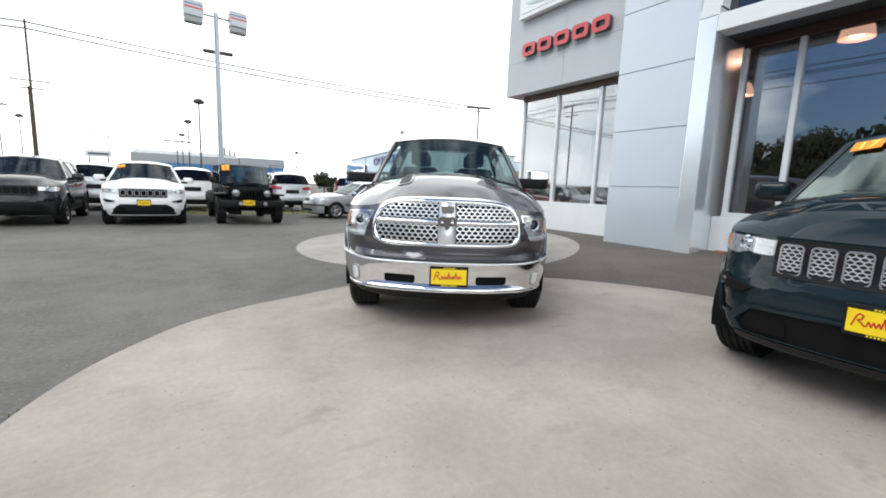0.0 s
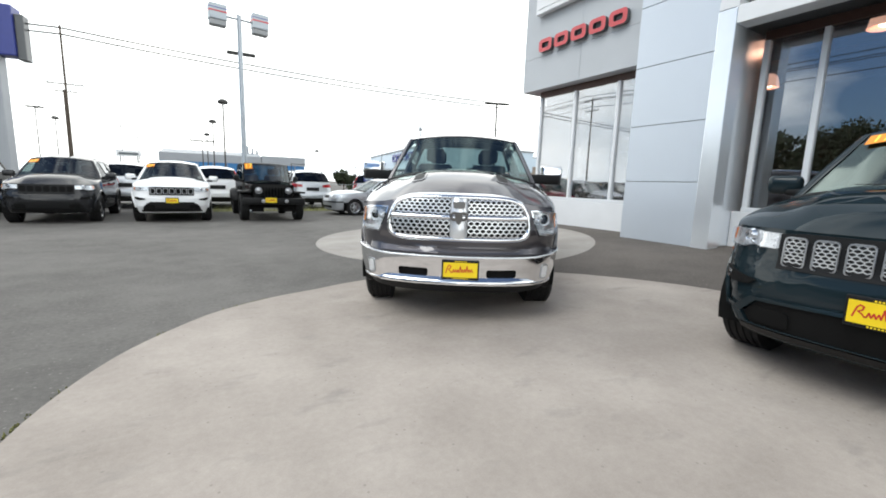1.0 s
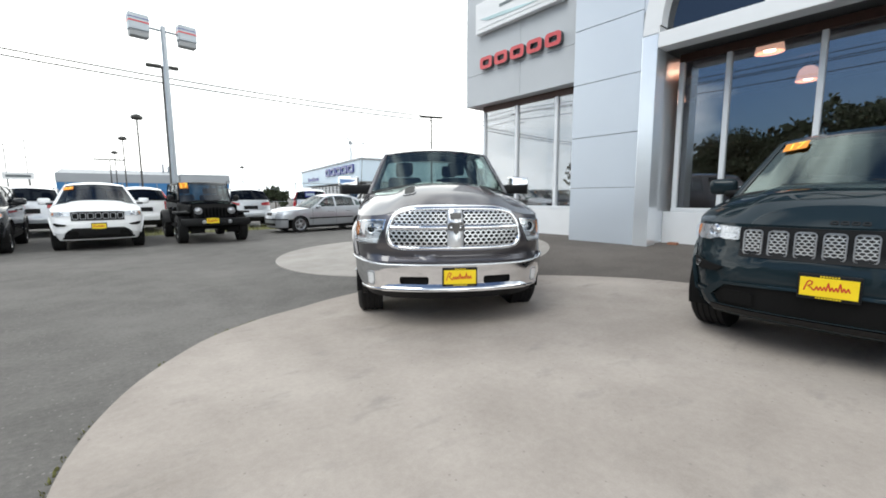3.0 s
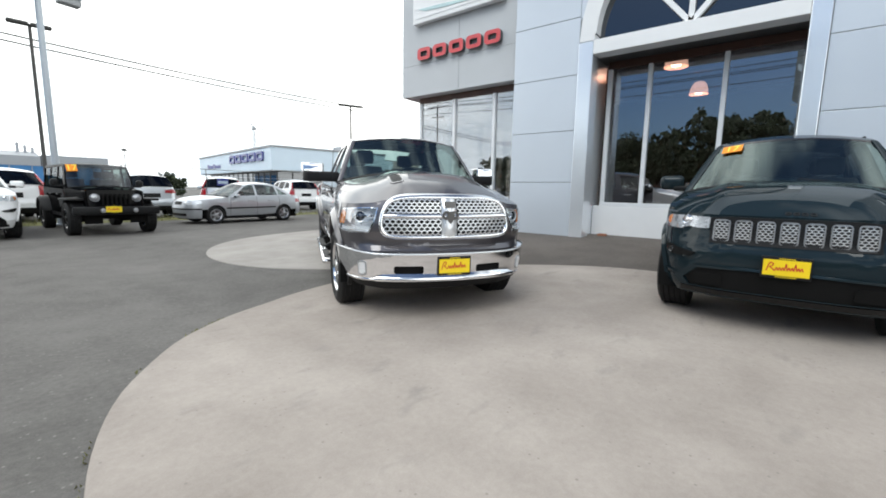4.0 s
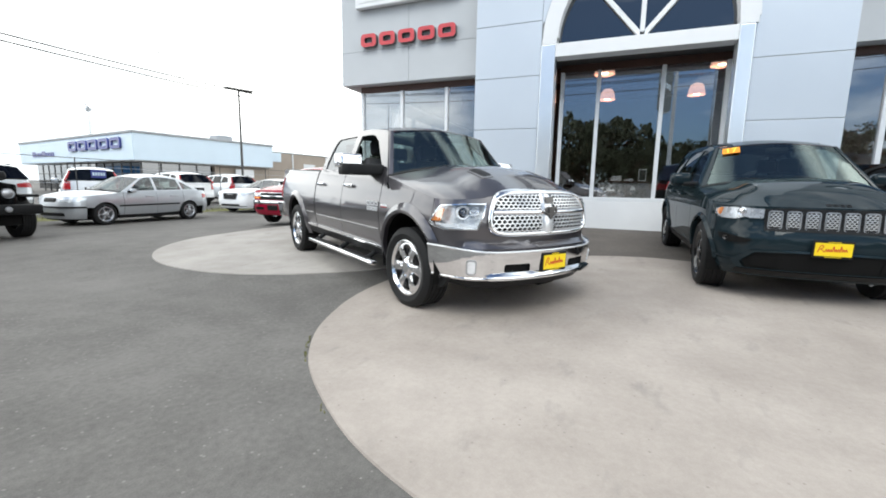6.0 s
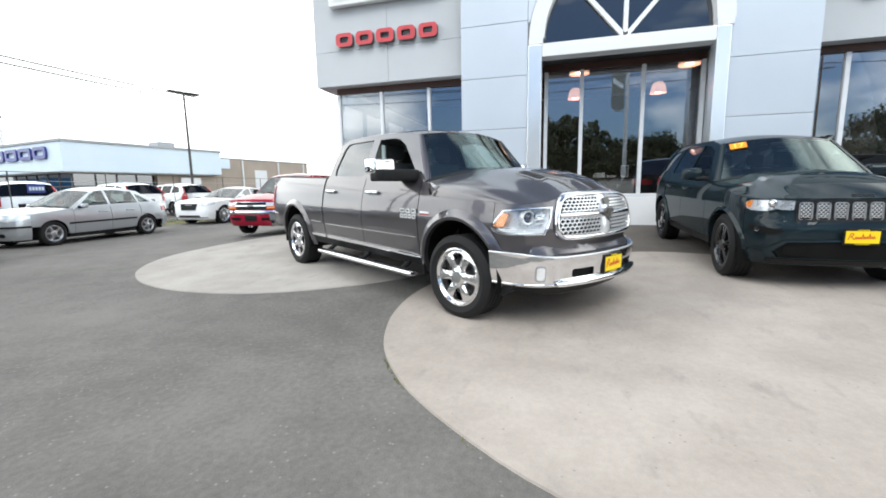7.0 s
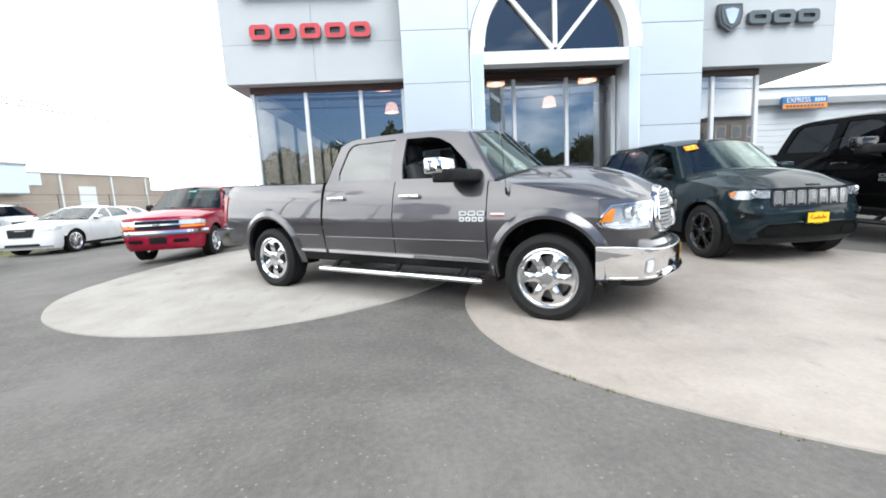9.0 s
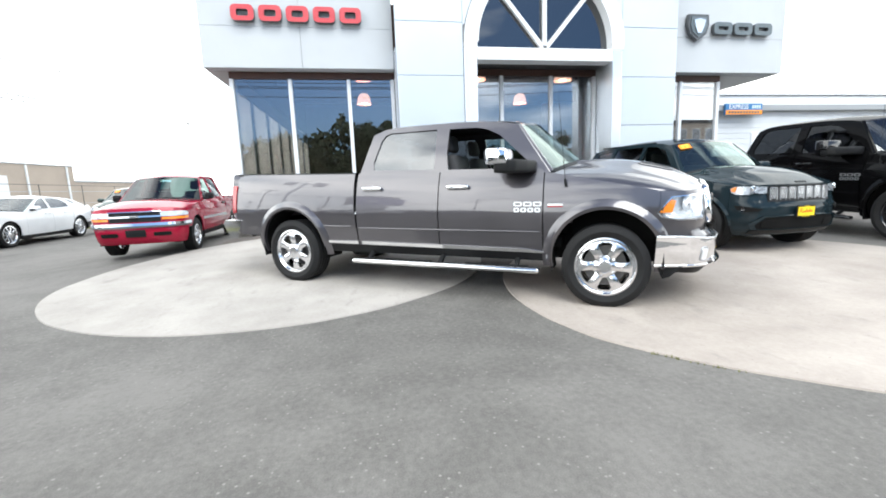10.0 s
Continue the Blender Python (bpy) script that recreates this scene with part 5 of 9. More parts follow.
    if not c.get("pickup"):
        tail = lambda v: sk.at(sk.end + (sk.end - srr) * -v, zr)
        fl = lambda sg: (lambda u: sk.at(sg * S(C0 + (xr - C0) * u), belt(C0 + (xr - C0) * u)) if xr > C0 + 0.05 else foot(sg).lerp(tail(sg), u))
        part("deck_lid" if not c.get("suv") else "rear_ledge", coons(bmesh.new(), foot, tail, fl(-1), fl(1), 6, 16, c.get("deck_crown", 0.01)), body, car, smooth=50)
    # cabin
    bm = bmesh.new()
    box(bm, A0 - 0.1, A0 + 0.28, -wc + 0.12, wc - 0.12, belt(A0) - 0.3, belt(A0) + 0.015, 0.06, 2)
    part("dashboard", bm, BLACKPLAST, car, smooth=50)
    part("cabin_floor", boxed(A0 - 0.1, C0 - 0.05, -wc + 0.14, wc - 0.14, 0.5, 0.6), UNDER, car)
    seats(car, c["seats"], 0.4, c.get("seat_z", 0.68), c.get("seat_mat", SEAT), c.get("seat_h", 0.58))
    bm = spin(bmesh.new(), [(0.17 + 0.018 * math.cos(a), 0.018 * math.sin(a)) for a in np.linspace(0, 2 * math.pi, 9)], 24, "x")
    part("steering_wheel", bm, BLACKPLAST, car, smooth=60, m=pose(A0 + 0.42, -0.4, belt(A0) - 0.05, 0, 25, 0))
    cp = bmesh.new()
    rows = [[cp.verts.new(cowl(v, dx, dzz)) for dx, dzz in ((-0.035, -0.004), (-0.03, 0.006), (0.03, 0.018), (0.05, 0.03))] for v in np.linspace(-0.97, 0.97, 15)]
    for p, q in zip(rows[:-1], rows[1:]):
        for k in range(3):
            cp.faces.new((p[k], p[k + 1], q[k + 1], q[k]))
    part("cowl_panel", cp, BLACKPLAST, car, smooth=40)
    # wipers
    for sg in (-0.52, 0.12):
        bm = tube(bmesh.new(), cowl(sg, 0.0, 0.02), cowl(sg + 0.45, 0.07, 0.045), 0.009, 0.006, 6)
        part("wiper", bm, BLACKPLAST, car)
    # mirrors
    mx, my, mz, mw, mh = c["mirror"]
    for sg in (1, -1) if not c.get("own_mirrors") else ():
        md = c.get("mirror_depth", 0.075)
        bm = box(bmesh.new(), -md, md, -mw / 2, mw / 2, -mh / 2, mh / 2, c.get("mirror_round", min(0.06, mh * 0.35)), 3)
        y = sk.halfwidth(mx, belt(mx)) + my + mw / 2
        mr = part("mirror", bm, c.get("mirror_mat", body), car, smooth=50, m=pose(mx, sg * y, mz, 0, 0, sg * 12))
        bm = box(bmesh.new(), -0.05, 0.05, -0.5 * my - 0.08, 0.5 * my + 0.08, -0.03, 0.03, 0.02, 2)
        part("mirror_arm", bm, BLACKPLAST, mr, smooth=50, m=pose(mx - 0.03, sg * (y - mw / 2 - my / 2 + 0.02), mz - mh / 2 + 0.02))
    # wheels
    ms = wheel_meshes(R, c.get("tw", 0.245), c["rim"], c.get("style", "five"), c.get("rim_mat", SATIN))
    tr = c["track"]
    for i, (x, y) in enumerate(((0, tr), (0, -tr), (wb, tr), (wb, -tr))):
        add_wheel(car, x, y, c.get("hub", hz), ms, c.get("steer", 0) if x == 0 else 0, 17 * i)
    if c.get("plate"):
        px, pz = c["plate"]
        p = sk.at(sk.y2s(0.0), pz, 0.01)
        plate(car, Matrix.Translation((p.x + px, c.get("plate_y", 0.0), pz)) @ Matrix.Scale(c.get("plate_scale", 1.0), 4))
    c["cowl_f"], c["head_f"] = cowl, head
    return car


def lamp_pair(car, c, poly, name="headlamp", off=0.006, label="", back=LAMPIN, amber=None, rear=False, lens=LENS):
    """A pair of lamps: bright bowl on the skin under a clear lens. poly in (across or along, height) on the +y side."""
    sk = c["skin"]
    for sg in (1, -1):
        pl = [(sg * s, z) for s, z in poly] if not rear else [(sk.end + sg * (s - sk.end), z) for s, z in poly]
        bowl = part(name, sheet(bmesh.new(), pl, lambda s, z, d: sk.at(s, z, off + d), (0.06, 0.06), thick=0.02), back, car, label, smooth=30)
        if amber:
            pa = [(sg * s, z) for s, z in amber]
            part("amber_reflector", sheet(bmesh.new(), pa, lambda s, z, d: sk.at(s, z, off + 0.006 + d), (0.06, 0.06), thick=0.008), AMBER, bowl, smooth=30)
        if lens:
            part("lens", sheet(bmesh.new(), pl, lambda s, z, d: sk.at(s, z, off + 0.022 + d), (0.06, 0.06), thick=0.02), lens, bowl, smooth=30).visible_shadow = False


def patch(car, c, poly, material, name, off=0.008, thick=0.015, holes=(), label="", mirror=False, step=(0.08, 0.06)):
    sk = c["skin"]
    out = []
    for sg in ((1, -1) if mirror else (1,)):
        pl = [(sg * s, z) for s, z in poly]
        hs = [[(sg * s, z) for s, z in h] for h in holes]
        out.append(part(name, sheet(bmesh.new(), pl, lambda s, z, d: sk.at(s, z, off + d), step, holes=hs, thick=thick), material, car, label, smooth=35))
    return out


def molding(car, c, path, width, off, depth, material, name, closed=False, label="", sides=7):
    """A rounded strip laid along a path on the skin."""
    sk = c["skin"]
    bm = bmesh.new()
    n = len(path)
    rows = []
    for i in range(n):
        p, q = (path[i - 1], path[(i + 1) % n]) if closed else (path[max(0, i - 1)], path[min(n - 1, i + 1)])
        t = Vector((q[0] - p[0], q[1] - p[1])).normalized()
        row = []
        for k in range(sides):
            a = math.pi * (k / (sides - 1) - 0.5)
            e = width / 2 * math.sin(a)
            row.append(bm.verts.new(sk.at(path[i][0] - t.y * e, path[i][1] + t.x * e, off + depth * math.cos(a))))
        rows.append(row)
    for i in range(n if closed else n - 1):
        p, q = rows[i], rows[(i + 1) % n]
        for k in range(sides - 1):
            bm.faces.new((p[k], q[k], q[k + 1], p[k + 1]))
    bmesh.ops.recalc_face_normals(bm, faces=bm.faces)
    return part(name, bm, material, car, label, smooth=60)


def year_sticker(car, c, v, w=0.2, h=0.11, u=0.86):
    """An orange year sticker behind the top corner of the windshield."""
    a, b2 = c["cowl_f"], c["head_f"]
    p = a(v).lerp(b2(v), u)
    q = a(v).lerp(b2(v), u + 0.05)
    t = a(v + 0.05).lerp(b2(v + 0.05), u) - p
    ex = t.normalized()
    ez = (q - p).normalized()
    nn = ex.cross(ez).normalized()
    if nn.x > 0:
        ex, nn = -ex, -nn
    ez = nn.cross(ex)
    m = Matrix.Identity(4)
    for i, col in enumerate((ex, ez, nn)):
        m.col[i][:3] = col
    m.translation = p + nn * 0.02
    s = part("year_sticker", boxed(-w / 2, w / 2, -h / 2, h / 2, -0.001, 0.001), STICKER, car, "orange year sticker with yellow digits", m=m)
    lettering("year_number", "17", h * 1.15, m @ pose(0, 0, 0.002), STICKNUM, s, 0.0006)
    return s


def stand(x, y, rz, wb, lift=0.0):
    """The pose of a car whose front axle is over (x, y), its wheels on the sloping lot."""
    cx, sy = math.cos(radians(rz)), math.sin(radians(rz))
    z0, z1 = ground_z(x, y), ground_z(x + cx * wb, y + sy * wb)
    return Matrix.Translation((x, y, z0 + lift)) @ pose(0, 0, 0, 0, 0, rz) @ pose(0, 0, 0, 0, -math.degrees(math.atan2(z1 - z0, wb)), 0)

# ---- pickup ----


def pickup_spec(body, dark=False):
    return dict(
        paint=body, wb=3.797, R=0.405, rim=0.274, tw=0.275, track=0.855, style="six", rim_mat=BLACKGLOSS if dark else BRIGHT, pickup=True, steer=3,
        plan=[(-0.98, 0), (-0.962, 0.3), (-0.924, 0.5), (-0.868, 0.68), (-0.77, 0.84), (-0.6, 0.945), (-0.3, 0.985), (0, 0.995), (0.6, 0.985), (2.7, 0.985), (3.8, 0.995), (4.5, 0.985), (4.85, 0.96), (4.9, 0.88), (4.9, 0)],
        side=[(0.3, -0.11), (0.42, -0.065), (0.5, -0.04), (0.61, -0.026), (0.63, -0.03), (0.65, -0.017), (0.76, -0.006), (0.83, -0.001), (0.87, 0), (0.91, -0.003), (0.96, -0.01), (1.02, -0.02), (1.08, -0.031), (1.13, -0.042), (1.2, -0.062), (1.29, -0.093), (1.36, -0.133)],
        front=[(0.28, -0.08), (0.34, -0.012), (0.365, 0.014), (0.39, 0.012), (0.47, 0.008), (0.55, 0.016), (0.6, 0.018), (0.665, 0.016), (0.682, -0.03), (0.73, -0.036), (0.82, -0.015), (1.0, -0.04), (1.1, -0.075), (1.2, -0.16)],
        rear=[(0.3, 0), (0.9, 0), (1.4, -0.02)],
        belt=[(-0.95, 1.0), (-0.45, 1.065), (-0.2, 1.118), (0, 1.158), (0.3, 1.216), (0.5, 1.252), (0.7, 1.28), (1.0, 1.292), (1.7, 1.30), (2.7, 1.31), (2.78, 1.315), (4.9, 1.36)],
        roof=[(0.88, 1.77), (1.05, 1.808), (1.3, 1.836), (1.6, 1.85), (2.2, 1.85), (2.45, 1.842), (2.58, 1.815), (2.66, 1.77)],
        sill=0.47, xf=-0.45, xr=4.78, ra=0.5, doors=(0.585, 1.72, 2.79), hub=0.405 if dark else 0.35, pillar_w=0.065, own_mirrors=True, bf=0.63, br=0.55, zfb=0.3, zrb=0.62, handle_z=1.135,
        hood_z=[(0, 1.158), (0.25, 1.156), (0.38, 1.14), (0.48, 1.108), (0.6, 1.078), (0.8, 1.062), (1, 1.065)], cowl=(0.53, 1.3), cowl_bow=(0.24, 0.125), hood_crown=0.05,
        lamp_holes=lambda sk: [[(sg * s, z) for s, z in pickup_lamp(sk, -0.475)] for sg in (1, -1)],
        hood_shape=lambda u, v: 0.03 * (1 / (1 + math.exp((abs(v) - 0.52 + 0.1 * u) * 24))) * min(1, u * 5) + 0.02 * math.sin(math.pi * min(1, 1.25 * u)) * (1 - v * v),
        header=0.90, back_header=2.66, c_base=2.765, header_bow=(0.11, 0.055), back_bow=0.04, tumble=(0.36, 0.12), roof_crown=0.012,
        windows=[[(0.675, 1.308), (1.63, 1.325), (1.665, 1.5), (1.675, 1.778), (1.36, 1.772), (1.24, 1.748), (1.08, 1.67)], [(1.80, 1.332), (2.58, 1.348), (2.60, 1.43), (2.535, 1.70), (2.49, 1.76), (2.42, 1.782), (1.83, 1.785), (1.81, 1.5)]],
        glass=[BLACKWIN, BLACKWIN, BLACKWIN] if dark else [CARGLASS, DARKGLASS, CARGLASS], opened=() if dark else ((0, 1),), deck=(1.31, 2.76), seats=(1.35, 2.2), seat_z=0.82, seat_h=0.6,
        mirror=(1.02, 0.1, 1.42, 0.29, 0.2), ws_glass=PARKGLASS if dark else WSGLASS, handle=BLACKGLOSS if dark else CHROME, flare=(0.095, 0.028),
        plate=None if dark else (-0.035, 0.508), plate_y=-0.03, plate_scale=0.94, step=(0.12, 0.045))


def pickup_lamp(sk, tip=-0.43):
    """The outline of the pickup's headlamp on its skin, from the fender's tip to the grille."""
    U, S = sk.y2s, sk.x2s
    return [(S(tip), 0.864), (S(min(tip, -0.49)), 0.95), (S(-0.545), 1.012), (U(0.80), 1.034), (U(0.665), 1.036), (U(0.685), 0.93), (U(0.735), 0.806), (S(-0.6), 0.8), (S(min(tip, -0.46)), 0.826)]


def pickup_headlamps(car, sk, dark):
    """Deep lamps: a bright bowl sunk into the wing, projector, reflector, a row of white lights and an amber corner under a clear lens."""
    U, S = sk.y2s, sk.x2s
    for sg in (1, -1):
        rim = [(sg * s, z) for s, z in pickup_lamp(sk)]
        cs, cz = sum(p[0] for p in rim) / len(rim), sum(p[1] for p in rim) / len(rim)
        deep = [(cs + (s - cs) * 0.86, cz + (z - cz) * 0.84) for s, z in rim]
        bm = sheet(bmesh.new(), deep, lambda s, z, d: sk.at(s, z, -0.085 + d), (0.06, 0.06), thick=0)
        for i in range(len(rim)):
            j = (i + 1) % len(rim)
            q = [bm.verts.new(sk.at(*rim[i], -0.003)), bm.verts.new(sk.at(*rim[j], -0.003)), bm.verts.new(sk.at(*deep[j], -0.085)), bm.verts.new(sk.at(*deep[i], -0.085))]
            bm.faces.new(q)
        bmesh.ops.remove_doubles(bm, verts=bm.verts, dist=1e-4)
        lamp = part("headlamp", bm, BLACKGLOSS if dark else LAMPBOWL, car, "clear headlamp with an amber corner", smooth=30)
        hole = [(cs + (s - cs) * 0.955, cz + (z - cz) * 0.92) for s, z in rim]
        part("bezel", sheet(bmesh.new(), rim, lambda s, z, d: sk.at(s, z, 0.006 + d), (0.06, 0.06), holes=[hole], thick=0.02), BLACKGLOSS if dark else CHROME, lamp, smooth=30)

        def lathe(name, s, z, depth, rows, mt, n=26):
            q = sk.at(sg * s, z, depth)
            nn = Vector((-0.93, sg * 0.36, 0.0))
            return part(name, spin(bmesh.new(), rows, n, "y"), mt, lamp, smooth=40, m=Matrix.Translation(q) @ nn.to_track_quat("Y", "Z").to_matrix().to_4x4())
        s0 = U(0.852)
        lathe("projector_ring", s0, 0.948, -0.06, [(0.04, -0.01), (0.046, 0.012), (0.056, 0.016), (0.064, 0.006), (0.066, -0.03)], BLACKGLOSS if dark else LAMPRIM)
        lathe("projector_housing", s0, 0.948, -0.07, [(0.038, -0.02), (0.04, 0.014), (0.047, 0.014), (0.05, -0.03)], BLACKGLOSS)
        lathe("projector_glass", s0, 0.948, -0.066, [(0.001, 0.02), (0.02, 0.016), (0.034, 0.004), (0.041, -0.012)], LAMPEYE)
        lathe("signal_reflector", U(0.765), 0.955, -0.06, [(0.001, -0.02), (0.02, -0.014), (0.036, 0.004), (0.044, 0.02), (0.048, 0.0)], BLACKGLOSS if dark else CHROME)
        for k in range(3):
            part("reflector_fin", sheet(bmesh.new(), [(sg * U(0.705), 0.9 + 0.035 * k), (sg * U(0.80), 0.89 + 0.035 * k), (sg * U(0.80), 0.897 + 0.035 * k), (sg * U(0.705), 0.907 + 0.035 * k)], lambda s, z, d: sk.at(s, z, -0.045 + d), (0.06, 0.06), thick=0.03), LAMPRIM if not dark else BLACKGLOSS, lamp)
        part("light_row", sheet(bmesh.new(), [(sg * S(-0.5), 0.838), (sg * S(-0.6), 0.82), (sg * U(0.745), 0.826), (sg * U(0.735), 0.852), (sg * S(-0.6), 0.846), (sg * S(-0.5), 0.856)], lambda s, z, d: sk.at(s, z, -0.012 + d), (0.05, 0.06), thick=0.03), LAMPRIM if not dark else BLACKGLOSS, lamp, smooth=35)
        am = [(sg * S(-0.447), 0.868), (sg * S(-0.5), 0.938), (sg * S(-0.545), 0.985), (sg * S(-0.585), 0.975), (sg * S(-0.55), 0.87)]
        part("amber_reflector", sheet(bmesh.new(), am, lambda s, z, d: sk.at(s, z, -0.004 + d), (0.05, 0.05), thick=0.015), AMBER, lamp, smooth=30)
        part("lens", sheet(bmesh.new(), rim, lambda s, z, d: sk.at(s, z, 0.008 + d), (0.06, 0.06), thick=0.01), LENS, lamp, smooth=30).visible_shadow = False


def pickup_mirrors(car, dark):
    """Wide mirrors: a black foot and lower shell with a bright cap over the top."""
    for sg in (1, -1):
        foot = [(0.665, 0.87), (0.67, 0.94), (0.72, 1.08), (0.80, 1.24), (0.87, 1.285), (0.98, 1.29), (1.01, 1.26), (1.01, 0.99), (0.98, 0.9), (0.95, 0.86)]
        bm = slab(bmesh.new(), foot, lambda u, v, w: (u, sg * v, 1.262 + w + 0.02 * max(0, (0.8 - u)) * (1 if w == 0 else -2)), 0.125)
        bmesh.ops.bevel(bm, geom=bm.edges[:], offset=0.026, segments=3, profile=0.5, affect="EDGES", clamp_overlap=True)
        bmesh.ops.recalc_face_normals(bm, faces=bm.faces)
        mr = part("mirror", bm, BLACKPLAST, car, "wing mirror with a black shell", smooth=50)
        cap = [(0.855, 1.05), (0.87, 1.285), (0.93, 1.305), (1.06, 1.305), (1.085, 1.28), (1.085, 1.06), (1.06, 1.035), (0.9, 1.035)]
        bm = slab(bmesh.new(), cap, lambda u, v, w: (u + (0.02 if w and u < 0.95 else 0), sg * v, 1.345 + w), 0.148)
        bmesh.ops.bevel(bm, geom=bm.edges[:], offset=0.024, segments=3, profile=0.5, affect="EDGES", clamp_overlap=True)
        bmesh.ops.recalc_face_normals(bm, faces=bm.faces)
        part("mirror_cap", bm, BLACKGLOSS if dark else CHROME, mr, "" if dark else "chrome mirror cap", smooth=50)
        part("mirror_glass", boxed(1.084, 1.09, min(sg * 1.06, sg * 1.28), max(sg * 1.06, sg * 1.28), 1.37, 1.475, 0.002), LAMPEYE, mr)


def pickup(name, m, label, body, dark=False):
    c = pickup_spec(body, dark)
    car = vehicle(name, m, label, "pickup truck", c)
    sk = c["skin"]
    U, S = sk.y2s, sk.x2s
    bright = BLACKGLOSS if dark else CHROME
    # grille
    half = dense([(0, 1.147), (0.32, 1.145), (0.49, 1.13), (0.58, 1.085), (0.622, 0.99), (0.634, 0.9), (0.63, 0.83), (0.595, 0.785), (0.52, 0.768), (0.36, 0.764), (0, 0.764)], 44)[0]
    loop = [(U(y), z) for y, z in half] + [(U(-y), z) for y, z in half[-2:0:-1]]
    molding(car, c, loop, 0.052, 0.0, 0.036, bright, "grille_surround", True, "wide chrome grille surround")
    patch(car, c, [(s * 0.985, 0.955 + (z - 0.955) * 0.97) for s, z in loop], UNDER, "grille_backing", 0.004, 0.004)
    molding(car, c, [(U(y), 0.962) for y in np.linspace(-0.61, 0.61, 15)], 0.054, 0.0, 0.034, bright, "grille_bar")
    molding(car, c, [(0.0, z) for z in np.linspace(0.775, 1.13, 8)], 0.165, 0.0, 0.036, BLACKGLOSS if dark else GRILLE, "grille_post")
    for sg in (-1, 1):
        for y1, z0, z1 in ((0.605, 0.797, 0.928), (0.58, 0.998, 1.112)):
            a, b2 = sorted((sg * 0.085, sg * y1))
            part("grille_mesh", zigzag(bmesh.new(), lambda s, z, d: sk.at(s, z, d), U(a), U(b2), z0, z1, 10, 4, 0.0105, 0.02, 0.018), BLACKGLOSS if dark else GRILLE, car, smooth=25)
    p = sk.at(0, 0.98, 0.041)
    em = bmesh.new()
    slab(em, [(-0.03, 0.03), (0.03, 0.03), (0.034, -0.01), (0.02, -0.06), (0, -0.082), (-0.02, -0.06), (-0.034, -0.01)], lambda u, v, w: (p.x - w, u, p.z + v), 0.02)
    for k in (-1, 1):
        v0 = len(em.verts)
        spin(em, [(0.03 + 0.012 * math.cos(a), 0.012 * math.sin(a)) for a in np.linspace(0, 2 * math.pi, 8, endpoint=False)], 16, "x", close=True)
        em.verts.ensure_lookup_table()
        bmesh.ops.translate(em, verts=em.verts[v0:], vec=(p.x - 0.008, 0.04 * k, p.z - 0.005))
    part("emblem", em, BLACKGLOSS if dark else BRAKE, car, smooth=40)
    part("emblem_plate", slab(bmesh.new(), [(-0.05, 0.03), (0.05, 0.03), (0.056, 0.085), (-0.056, 0.085)], lambda u, v, w: (p.x - w + 0.3 * (v + 0.035), u, p.z + 0.035 + v), 0.006), BLACKGLOSS if dark else BRAKE, car)
    pickup_headlamps(car, sk, dark)
    pickup_mirrors(car, dark)
    # bumper
    n = 28
    s0 = S(-0.43)
    tops = [(s, 0.618 + 0.034 * min(1, max(0, (abs(s) / s0 - 0.5) / 0.3)) ** 1.5) for s in np.linspace(s0, -s0, n)]
    bots = [(s, 0.372 - 0.012 * (abs(s) / s0) ** 3) for s in np.linspace(-s0, s0, n)]
    holes = [[(U(y), z) for y, z in ringpoly(a, b2, 0.438, 0.51, 0.02)] for a, b2 in ((0.255, 0.515), (-0.515, -0.255))]
    patch(car, c, tops + bots, bright if not dark else BLACKGLOSS, "front_bumper", 0.045, 0.05, holes, "polished chrome front bumper" if not dark else "", step=(0.06, 0.035))
    molding(car, c, tops, 0.02, 0.04, 0.008, BLACKGLOSS if dark else GRILLE, "bumper_lip")
    molding(car, c, [(s, z + 0.012) for s, z in bots], 0.03, 0.038, 0.014, bright, "bumper_lip")
    step_out = lambda z: 0.046 + 0.036 * min(1, max(0, (0.438 - z) / 0.034))
    part("bumper_step", sheet(bmesh.new(), [(U(y), z) for y, z in ((-0.66, 0.375), (0.66, 0.375), (0.67, 0.41), (0.62, 0.43), (0.5, 0.438), (-0.5, 0.438), (-0.62, 0.43), (-0.67, 0.41))], lambda s, z, d: sk.at(s, z, step_out(z) + d), (0.06, 0.012), thick=0.01), bright, car, smooth=35)
    patch(car, c, [(-s0 * 0.93, 0.34), (s0 * 0.93, 0.34), (s0 * 0.93, 0.60), (-s0 * 0.93, 0.60)], UNDER, "bumper_core", 0.0, 0.004)
    patch(car, c, [(-s0 * 0.92, 0.365), (s0 * 0.92, 0.365), (s0 * 0.92, 0.32), (U(0.6), 0.275), (U(-0.6), 0.275), (-s0 * 0.92, 0.32)], BLACKPLAST, "air_dam", 0.02, 0.03)
    for sg in (1, -1):
        up = [(sg * U(y), z) for y, z in ringpoly(0.742, 0.81, 0.415, 0.552, 0.022, 4)]
        fog = part("fog_lamp", sheet(bmesh.new(), up, lambda s, z, d: sk.at(s, z, 0.05 + d), (0.05, 0.05), thick=0.01), BLACKGLOSS if dark else SATIN, car, "upright fog lamp set in the bumper", smooth=35)
        inner = [(sg * U(y), z) for y, z in ringpoly(0.75, 0.80, 0.43, 0.538, 0.018, 4)]
        part("fog_glass", sheet(bmesh.new(), inner, lambda s, z, d: sk.at(s, z, 0.055 + d), (0.05, 0.05), thick=0.008), BLACKGLOSS if dark else LAMPBOWL, fog, smooth=35)
